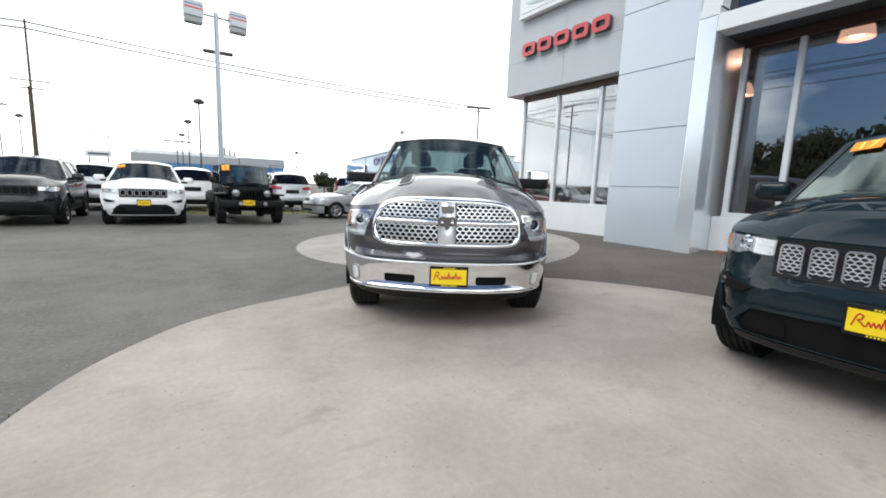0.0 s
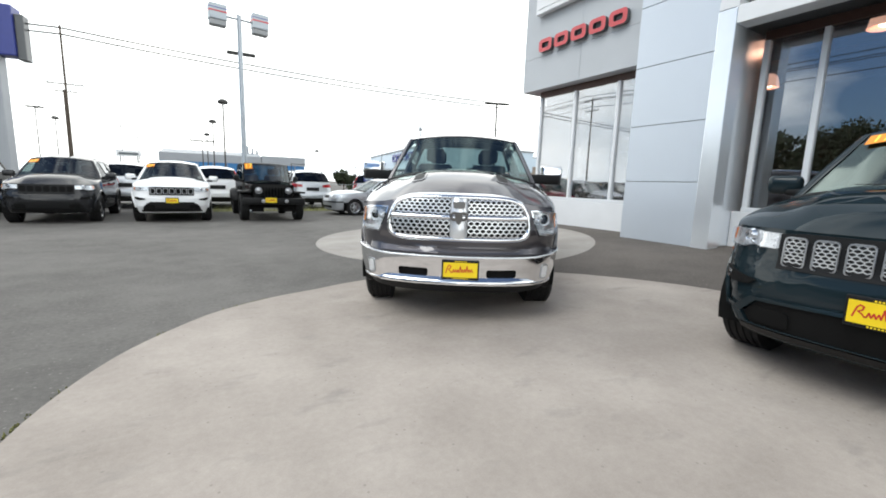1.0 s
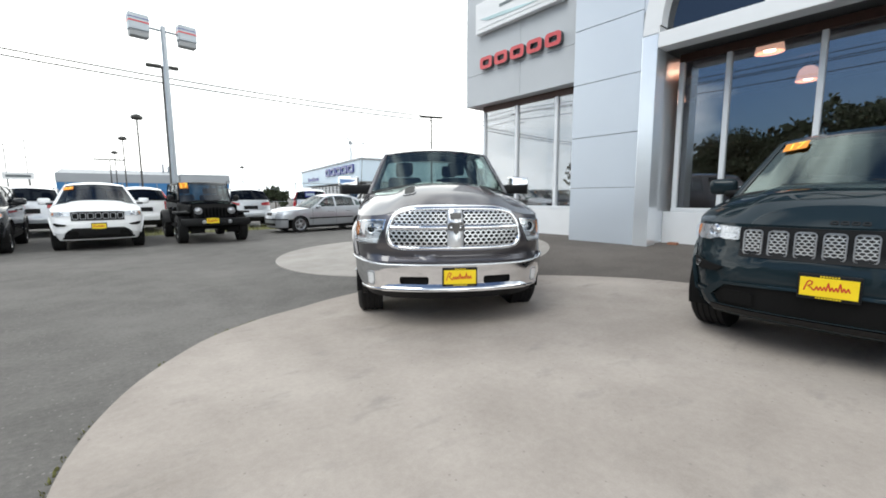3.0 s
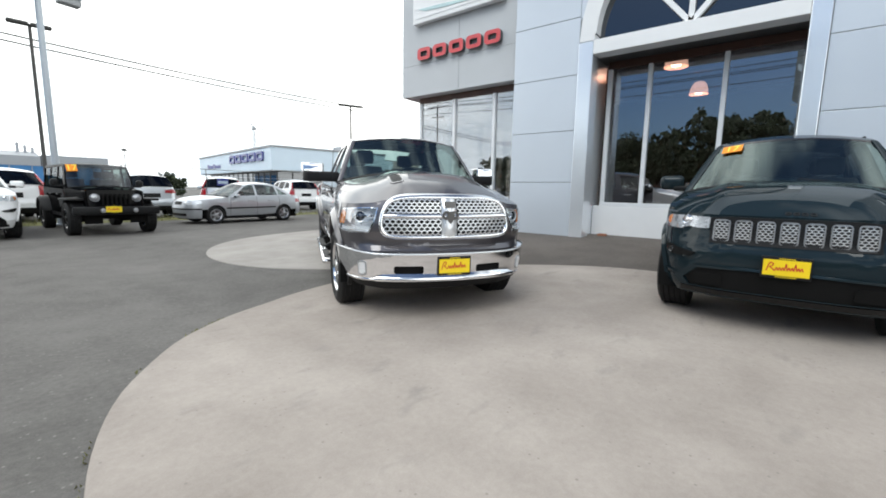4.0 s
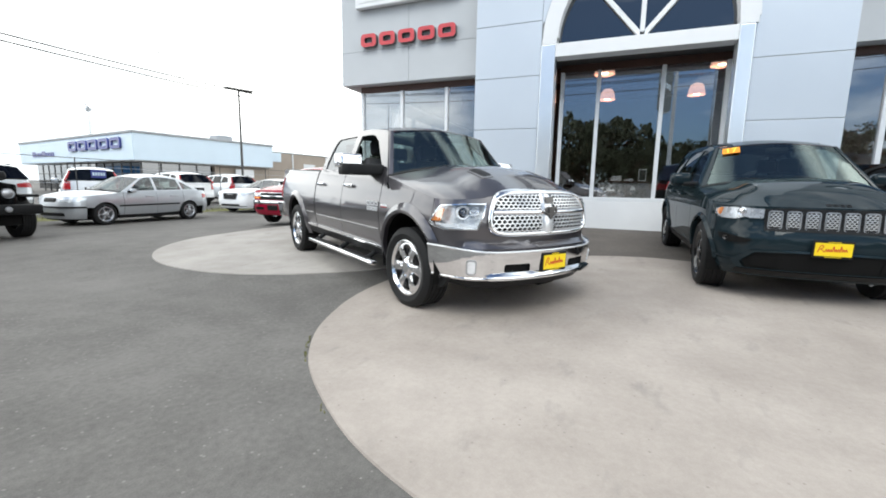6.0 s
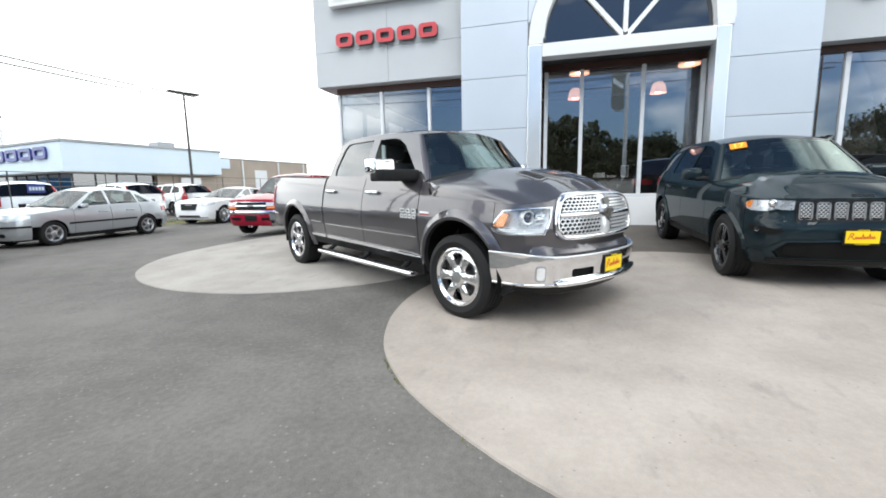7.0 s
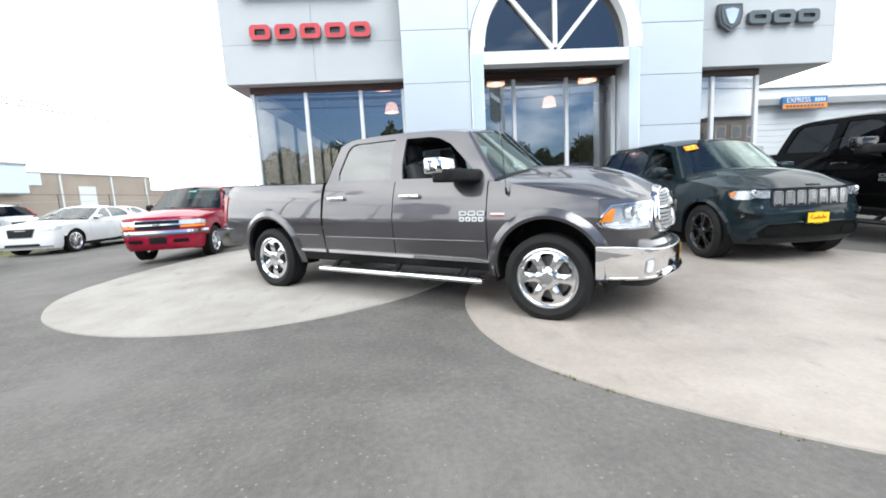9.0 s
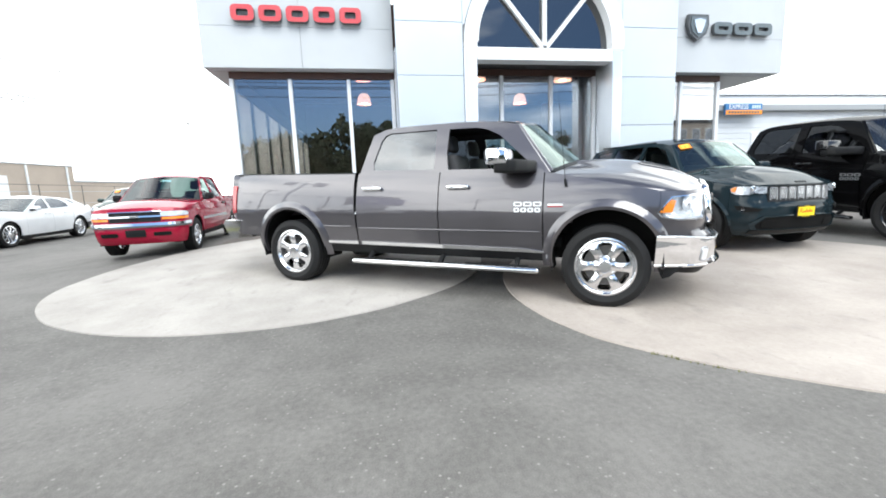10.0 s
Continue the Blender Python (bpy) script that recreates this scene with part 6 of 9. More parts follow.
        part("air_deflector", slab(bmesh.new(), [(-0.66, 0.375), (-0.45, 0.365), (-0.5, 0.25), (-0.56, 0.27)], lambda u, v, w: (u, sg * (0.86 + w), v), 0.04), BLACKPLAST, car)
    # sides: rocker strip, step, badges, bed
    for sg in (1, -1):
        f = c["side_fn"](sg)
        part("rocker_strip", sheet(bmesh.new(), [(0.56, 0.455), (2.74, 0.475), (2.74, 0.515), (0.75, 0.492), (0.56, 0.468)], lambda x, z, d: f(x, z, 0.012 + d), (0.15, 0.1), sg=sg), bright, car, "chrome rocker strip" if not dark else "", smooth=35)
        part("rocker_strip", sheet(bmesh.new(), [(2.79, 0.476), (3.24, 0.482), (3.24, 0.51), (2.79, 0.515)], lambda x, z, d: f(x, z, 0.012 + d), (0.15, 0.1), sg=sg), bright, car, smooth=35)
        molding(car, c, [(sg * S(x), 0.672) for x in np.linspace(0.62, 2.75, 12)], 0.022, -0.003, 0.008, body, "door_crease", sides=5)
        molding(car, c, [(sg * S(x), 0.69) for x in np.linspace(2.88, 3.3, 4)], 0.022, -0.003, 0.008, body, "bed_crease", sides=5)
        bm = bmesh.new()
        y = sg * 1.03
        box(bm, 0.60, 2.82, y - 0.055, y + 0.055, 0.265, 0.32, 0.026, 3)
        st = part("side_step", bm, bright, car, "tubular chrome side step" if not dark else "", smooth=50)
        part("step_tread", boxed(0.72, 1.4, y - 0.05, y + 0.03, 0.318, 0.328, 0.004), BLACKPLAST, st)
        part("step_tread", boxed(1.8, 2.6, y - 0.05, y + 0.03, 0.318, 0.328, 0.004), BLACKPLAST, st)
        for x in (0.85, 1.7, 2.62):
            part("step_bracket", tube(bmesh.new(), (x, y, 0.29), (x, sg * 0.82, 0.42), 0.03, n=8), BLACKPLAST, st)
        p0 = sk.at(sg * S(0.74), 0.92, 0.0)
        bm = bmesh.new()
        for k, w, z, hh in [(0.835 - 0.098 * i, 0.086, 0.953, 0.046) for i in range(3)] + [(0.848 - 0.07 * i, 0.058, 0.894, 0.046) for i in range(4)]:
            v0 = len(bm.verts)
            link_shape(bm, w, hh, 0.008, 0.013, 3)
            bm.verts.ensure_lookup_table()
            bmesh.ops.transform(bm, matrix=Matrix.Translation((k, 0, z)) @ pose(0, 0, 0, 0, 0, -90 if sg > 0 else 90), verts=bm.verts[v0:])
        part("badge", bm, (LAMPRIM, SATIN) if not dark else (SATIN, SATIN), car, "raised bright badge shapes", m=Matrix.Translation((0, p0.y + sg * 0.002, 0)))
        p1 = sk.at(sg * S(0.42), 0.95, 0.0)
        if not dark:
            bd = part("engine_badge", boxed(0.395, 0.54, -0.004, 0.005, 0.936, 0.956), WHITE_TRIM, car, m=Matrix.Translation((0, p1.y, 0)))
            part("badge_stripe", boxed(0.395, 0.54, -0.004, 0.0045, 0.922, 0.934), REDLENS, bd, m=Matrix.Translation((0, p1.y, 0)))
        bm = bmesh.new()
        rows = []
        for i in range(11):
            x = 2.835 + (4.85 - 2.835) * i / 10
            zb, w = c["belt_f"](x), sk.halfwidth(x, c["belt_f"](x))
            rows.append([bm.verts.new((x, sg * yy, zb + dz)) for yy, dz in ((w - 0.0, -0.004), (w - 0.012, 0.014), (w - 0.09, 0.014), (w - 0.1, -0.05), (w - 0.1, -0.45))])
        for p, q in zip(rows[:-1], rows[1:]):
            for k in range(4):
                bm.faces.new((p[k], q[k], q[k + 1], p[k + 1]))
        part("bed_rail", bm, BLACKPLAST, car, smooth=35)
        tl = [(S(4.76), 0.85), (S(4.88), 0.84), (S(4.88) + 0.06, 0.84), (S(4.86) + 0.05, 1.22), (S(4.765), 1.21)]
        pl = [(s, z) for s, z in tl] if sg > 0 else [(2 * sk.end - s, z) for s, z in tl]
        part("tail_lamp", sheet(bmesh.new(), pl, lambda s, z, d: sk.at(s, z, 0.012 + d), (0.05, 0.08), thick=0.02), REDLENS, car, "red tail lamp", smooth=35)
    bm = bmesh.new()
    box(bm, 2.80, 4.84, -0.83, 0.83, 0.86, 0.9)
    box(bm, 2.83, 2.86, -0.86, 0.86, 0.9, 1.30)
    part("bed_floor", bm, BLACKPLAST, car)
    part("cab_back", boxed(2.73, 2.765, -0.88, 0.88, 0.5, 1.305), UNDER, car)
    rb = bmesh.new()
    slab(rb, [(4.66, 0.74), (4.97, 0.745), (5.0, 0.70), (4.96, 0.6), (4.86, 0.5), (4.76, 0.49)], lambda u, v, w: (u, -0.99 + w, v), 1.98)
    part("rear_bumper", rb, bright, car, "chrome rear bumper" if not dark else "", smooth=45)
    hood = c["hood_f"]
    for sg in (1, -1):
        ring = [(x, sg * y) for x, y in ((-0.27, 0.44), (-0.3, 0.465), (-0.54, 0.48), (-0.58, 0.46), (-0.585, 0.37), (-0.55, 0.345), (-0.34, 0.33), (-0.28, 0.355))]
        cx, cy = -0.43, sg * 0.4
        well = [(cx + (x - cx) * 0.86, cy + (y - cy) * 0.76) for x, y in ring]
        vent = part("hood_vent", sheet(bmesh.new(), ring, lambda x, y, d: hood(x, y, 0.008 + d), (0.06, 0.06), holes=[well], thick=0.012), body, car, "vent let into the hood", smooth=35)
        part("vent_well", sheet(bmesh.new(), well, lambda x, y, d: hood(x, y, 0.004 + d), (0.06, 0.06), thick=0.002), BLACKPLAST, vent)
    part("antenna", tube(bmesh.new(), (0.375, 0.975, 1.16), (0.46, 0.93, 1.98), 0.0035, 0.002, 6), BLACKPLAST, car)
    part("antenna_foot", tube(bmesh.new(), (0.37, 0.97, 1.125), (0.378, 0.985, 1.19), 0.014, 0.009, 10), BLACKPLAST, car, smooth=50)
    return car, c


pickup("pickup_truck", pose(2.497, 3.769, 0.029, 0, 0, 57) @ pose(0, 0, 0, 0, -0.86, 0), "dark grey metallic crew-cab pickup with chrome trim, parked on concrete", GRANITEPAINT)
pickup("pickup_truck", stand(3.2, -2.7, 0.0, 3.797) @ Matrix.Scale(1.09, 4), "black crew-cab pickup parked beside the sport utility", BLACK, True)

# ---- sport utilities ----


def suv_spec(body, **k):
    c = dict(
        paint=body, wb=2.915, R=0.383, rim=0.257, tw=0.265, track=0.815, style="twin", rim_mat=BLACKGLOSS, suv=True, steer=0, ws_glass=WSGLASS,
        plan=[(-0.735, 0), (-0.727, 0.35), (-0.69, 0.585), (-0.61, 0.76), (-0.465, 0.875), (-0.22, 0.943), (0.3, 0.95), (2.4, 0.95), (3.2, 0.95), (3.65, 0.9), (3.84, 0.8), (3.9, 0.5), (3.91, 0)],
        side=[(0.25, -0.09), (0.4, -0.035), (0.58, -0.008), (0.62, 0.0), (0.86, 0.0), (0.98, -0.01), (1.08, -0.03), (1.2, -0.07), (1.3, -0.12)],
        front=[(0.28, -0.1), (0.36, 0.0), (0.48, 0.03), (0.565, 0.044), (0.58, 0.036), (0.66, 0.036), (0.735, 0.026), (0.755, 0.005), (0.77, -0.018), (0.86, -0.022), (0.97, -0.034), (1.02, -0.042), (1.08, -0.075)],
        rear=[(0.3, -0.08), (0.42, 0.02), (0.66, 0.03), (0.74, -0.02), (1.1, -0.06), (1.3, -0.12)],
        belt=[(-0.78, 0.96), (-0.42, 0.985), (0, 1.062), (0.5, 1.13), (1, 1.165), (2, 1.19), (3.0, 1.215), (3.9, 1.235)],
        roof=[(1.06, 1.635), (1.3, 1.682), (1.7, 1.708), (2.3, 1.71), (3.0, 1.67), (3.45, 1.595)],
        sill=0.41, xf=-0.42, xr=3.5, ra=0.435, doors=(0.64, 1.73, 2.74), bf=0.60, pillar_w=0.085, br=0.6, zfb=0.27, zrb=0.33, handle_z=1.02,
        hood_z=[(0, 0.992), (0.6, 0.992), (0.85, 0.988), (1, 0.985)], cowl=(0.52, 1.14), cowl_bow=(0.16, 0.105), hood_crown=0.065,
        hood_shape=lambda u, v: 0.03 * (1 / (1 + math.exp((abs(v) - 0.5 - 0.14 * u) * 42))) * min(1, u * 3.5),
        header=1.08, back_header=3.4, c_base=3.72, header_bow=(0.1, 0.06), back_bow=0.05, tumble=(0.4, 0.15), roof_crown=0.012,
        windows=[[(0.70, 1.18), (1.69, 1.215), (1.69, 1.645), (1.4, 1.63), (1.12, 1.55)], [(1.77, 1.218), (2.62, 1.24), (2.6, 1.635), (1.77, 1.645)], [(2.71, 1.245), (3.38, 1.275), (3.22, 1.555), (2.7, 1.625)]],
        glass=[CARGLASS, DARKGLASS, DARKGLASS, DARKGLASS], deck=(1.235, 3.8), seats=(1.3, 2.2), seat_z=0.62,
        mirror=(0.86, 0.05, 1.235, 0.25, 0.165), mirror_depth=0.085, mirror_round=0.05, handle=body, flare=(0.045, 0.018), plate=(-0.035, 0.615), plate_scale=0.88, step=(0.13, 0.085))
    c.update(k)
    return c


def suv(name, m, label, body, front="slots", group="", sticker=None, near=False, plate_on=True, seat=SEAT, **k):
    c = suv_spec(body, **k)
    c["ws_glass"] = WSGLASS if near else PARKGLASS
    if not plate_on:
        c["plate"] = None
    c["seat_mat"] = seat
    car = vehicle(name, m, label, "car", c, group)
    sk = c["skin"]
    U = sk.y2s
    S = lambda x: sk.x2s(x if x > -0.3 else -0.3 + (x + 0.3) * 0.72)
    silver = SATIN
    hl = [(S(-0.47), 0.94), (S(-0.54), 0.966), (U(0.7), 0.972), (U(0.532), 0.966), (U(0.535), 0.872), (U(0.63), 0.872), (U(0.68), 0.882), (U(0.75), 0.856), (S(-0.56), 0.858), (S(-0.49), 0.888)]
    am = [(S(-0.48), 0.936), (S(-0.54), 0.962), (S(-0.575), 0.964), (S(-0.55), 0.885), (S(-0.5), 0.895)]
    lamp_pair(car, c, hl, "headlamp", 0.004, "clear slim headlamp", amber=am, back=LAMPSMOKE if near else LAMPIN)
    for sg in (1, -1):
        q = sk.at(sg * U(0.71), 0.935, 0.004)
        nn = (sk.at(sg * U(0.71), 0.935, 0.1) - q).normalized()
        part("projector", spin(bmesh.new(), [(0.001, 0.012), (0.025, 0.008), (0.033, -0.004), (0.036, 0.012), (0.045, -0.01)], 16, "y"), CHROME, car, smooth=40, m=Matrix.Translation(q + nn * 0.012) @ nn.to_track_quat("Y", "Z").to_matrix().to_4x4())
    # seven slots in a black band
    band = [(U(y), z) for y, z in ((-0.52, 0.758), (0.52, 0.758), (0.53, 0.965), (0.4, 0.978), (-0.4, 0.978), (-0.53, 0.965))]
    patch(car, c, band, BLACKPLAST, "grille_band", 0.009 if near else 0.02, 0.02)
    if front == "slots":
        for i in range(7):
            y = (i - 3) * 0.147
            o = [(U(a), z) for a, z in ringpoly(y - 0.059, y + 0.059, 0.772, 0.955, 0.026, 3)]
            h = [(U(a), z) for a, z in ringpoly(y - 0.052, y + 0.052, 0.779, 0.948, 0.021, 3)]
            sl = patch(car, c, o, SATIN, "grille_slot", 0.02, 0.02, [h], step=(0.2, 0.2))[0]
            part("slot_mesh", zigzag(bmesh.new(), lambda s, z, d: sk.at(s, z, d), U(y - 0.054), U(y + 0.054), 0.784, 0.944, 3 if near else 2, 8 if near else 5, 0.0075, 0.014, 0.01), GRILLE, sl)
    else:
        bm = bmesh.new()
        for i in range(7):
            y = (i - 3) * 0.147
            sheet(bm, [(U(a), z) for a, z in ringpoly(y - 0.055, y + 0.055, 0.8, 0.94, 0.02, 2)], lambda s, z, d: sk.at(s, z, 0.024 + d), (0.3, 0.3), thick=0.004)
        part("grille_slot", bm, UNDER, car)
        if front == "plain":
            for i in range(7):
                y = (i - 3) * 0.147
                molding(car, c, [(U(a), z) for a, z in ringpoly(y - 0.055, y + 0.055, 0.8, 0.94, 0.02, 2)], 0.012, 0.024, 0.006, silver, "slot_ring", True, sides=4)
    # lower face
    patch(car, c, [(U(y), z) for y, z in ((-0.62, 0.36), (0.62, 0.36), (0.66, 0.44), (0.56, 0.535), (0.2, 0.555), (-0.2, 0.555), (-0.56, 0.535), (-0.66, 0.44))], UNDER, "lower_intake", 0.014, 0.012)
    if not near:
        patch(car, c, [(U(y), z) for y, z in ((-0.68, 0.32), (0.68, 0.32), (0.66, 0.42), (0.5, 0.575), (-0.5, 0.575), (-0.66, 0.42))], BLACKPLAST, "lower_grille", 0.02, 0.012)
    patch(car, c, [(U(y), z) for y, z in ((-0.74, 0.3), (0.74, 0.3), (0.7, 0.355), (-0.7, 0.355))], BLACKPLAST, "lower_lip", 0.03, 0.03)
    patch(car, c, [(U(y), z) for y, z in ringpoly(0.4, 0.6, 0.395, 0.5, 0.03)], UNDER, "brake_duct", 0.024, 0.01, mirror=True)
    patch(car, c, [(U(0.60), 0.662), (U(0.64), 0.628), (U(0.76), 0.618), (S(-0.60), 0.648), (S(-0.56), 0.702), (S(-0.64), 0.704), (U(0.72), 0.682)], UNDER, "fog_recess", 0.016, 0.016, mirror=True)
    if near:
        patch(car, c, [(U(y), z) for y, z in ((-0.70, 0.365), (0.70, 0.365), (0.74, 0.44), (0.60, 0.56), (0.2, 0.578), (-0.2, 0.578), (-0.60, 0.56), (-0.74, 0.44))], body, "intake_rim", 0.03, 0.03, [[(U(y), z) for y, z in ((-0.64, 0.372), (0.64, 0.372), (0.675, 0.435), (0.57, 0.54), (0.2, 0.557), (-0.2, 0.557), (-0.57, 0.54), (-0.675, 0.435))]])
    for sg in (1, -1):
        q = sk.at(sg * U(0.79), 0.66, 0.018)
        nn = (sk.at(sg * U(0.79), 0.66, 0.1) - q).normalized()
        part("fog_lamp", spin(bmesh.new(), [(0.001, 0.004), (0.02, 0.004), (0.025, 0.008), (0.03, -0.01)], 14, "y"), BLACKGLOSS, car, smooth=40, m=Matrix.Translation(q) @ nn.to_track_quat("Y", "Z").to_matrix().to_4x4())
    patch(car, c, [(U(0.64), 0.44), (S(-0.47), 0.45), (S(-0.47), 0.47), (U(0.68), 0.462)], body, "bumper_blade", 0.02, 0.014, mirror=True)
    if near:
        hood = c["hood_f"]
        for k in range(4):
            y = 0.02 - 0.05 * k
            ring = [(-0.655 + b2, y + a) for a, b2 in ringpoly(-0.02, 0.02, -0.018, 0.018, 0.009, 2)]
            hole = [(-0.655 + b2, y + a) for a, b2 in ringpoly(-0.011, 0.011, -0.008, 0.008, 0.004, 2)]
            part("badge", sheet(bmesh.new(), ring, lambda u, v, d: hood(u, v, 0.005 + d), (0.1, 0.1), holes=[hole], thick=0.005), BLACKPLAST, car, "dark raised badge shape")
        patch(car, c, [(U(0.68), 0.3), (S(-0.51), 0.3), (S(-0.51), 0.436), (U(0.70), 0.43)], body, "lower_valance", 0.01, 0.012, mirror=True)
    for sg in (1, -1):
        part("roof_rail", tube(bmesh.new(), (1.5, sg * 0.62, 1.705), (3.2, sg * 0.62, 1.69), 0.016, n=8), BLACKPLAST, car, smooth=50)
        tl = [(S(3.5), 1.0), (S(3.72), 0.98), (sk.r2s(0.45), 0.99), (sk.r2s(0.45), 1.1), (S(3.7), 1.17), (S(3.5), 1.15)] if c.get("lamp") != "tall" else [(S(3.6), 0.9), (S(3.74), 0.88), (sk.r2s(0.68), 0.9), (sk.r2s(0.68), 1.2), (S(3.74), 1.225), (S(3.66), 1.2)]
        pl = tl if sg > 0 else [(2 * sk.end - s, z) for s, z in tl]
        part("tail_lamp", sheet(bmesh.new(), pl, lambda s, z, d: sk.at(s, z, 0.012 + d), (0.1, 0.1), thick=0.02), REDLENS, car, smooth=35)
        if c.get("lamp") == "tall":
            a, b2 = Vector((3.78, sg * 0.80, 1.22)), Vector((3.48, sg * 0.66, 1.56))
            part("pillar_lamp", tube(bmesh.new(), a, b2, 0.042, 0.024, 8), REDLENS, car, smooth=50)
    patch_r = [(sk.r2s(0.28), 0.82), (sk.r2s(-0.28), 0.82), (sk.r2s(-0.28), 0.98), (sk.r2s(0.28), 0.98)]
    part("plate_recess", sheet(bmesh.new(), patch_r, lambda s, z, d: sk.at(s, z, 0.006 + d), (0.2, 0.2), thick=0.008), BLACKPLAST, car)
    part("rear_valance", sheet(bmesh.new(), [(S(3.55), 0.33), (2 * sk.end - S(3.55), 0.33), (2 * sk.end - S(3.6), 0.5), (S(3.6), 0.5)], lambda s, z, d: sk.at(s, z, 0.014 + d), (0.15, 0.1)), BLACKPLAST, car, smooth=35)
    if sticker is not None:
        year_sticker(car, c, sticker, 0.19 if near else 0.22, 0.12 if near else 0.13, 0.84 if near else 0.8)
    return car, c


suv("sport_utility", stand(3.79, 0.49, 1.5, 2.915), "dark slate sport utility with silver honeycomb slots and black wheels", SLATEPAINT, near=True, sticker=0.71, steer=-2)
suv("sport_utility", stand(-0.6, 14.35, 90, 2.915), "white sport utility with black wheels facing the lot", WHITE, "plain", "back row of parked cars", sticker=0.78)
suv("sport_utility", stand(-3.2, 14.45, 90, 2.915), "dark grey sport utility with a black grille", DARKGREY, "dark", "back row of parked cars", sticker=0.78, plate_on=False)
suv("sport_utility", stand(-6.0, 15.07, 90, 2.915), "black sport utility at the end of the row", BLACK, "dark", "back row of parked cars")
for _x, _p, _l in ((-2.35, SILVER, "silver sport utility seen from behind"), (0.75, WHITE, "white sport utility seen from behind with red lamps"), (4.55, SILVER, "silver sport utility seen from behind by the fence")):
    suv("sport_utility", stand(_x, 23.2, -90, 2.915), _l, _p, "dark", "second row of parked cars", plate_on=False, glass=[BLACKWIN] * 4, lamp="tall" if _p is WHITE else "")
suv("sport_utility", stand(9.4, 24.2, -115, 2.915), "silver estate with tall red tail lamps behind the fence", SILVER, "dark", "cars behind the fence", plate_on=False, glass=[BLACKWIN] * 4, lamp="tall")
suv("sport_utility", stand(13.6, 25.6, -100, 2.915), "white estate with tall red tail lamps behind the fence", WHITE, "dark", "cars behind the fence", plate_on=False, glass=[BLACKWIN] * 4, lamp="tall")
suv("sport_utility", stand(17.3, 26.4, -100, 2.915), "silver estate with tall red tail lamps behind the fence", SILVER, "dark", "cars behind the fence", plate_on=False, glass=[BLACKWIN] * 4, lamp="tall")
suv("sport_utility", stand(17.6, 16.6, 5, 2.915), "dark sport utility parked behind the red pickup", GREEN, "dark", "cars by the showroom corner", plate_on=False, sticker=0.6, ws_glass=CARGLASS)


# ---- open-top four-wheel drive ----


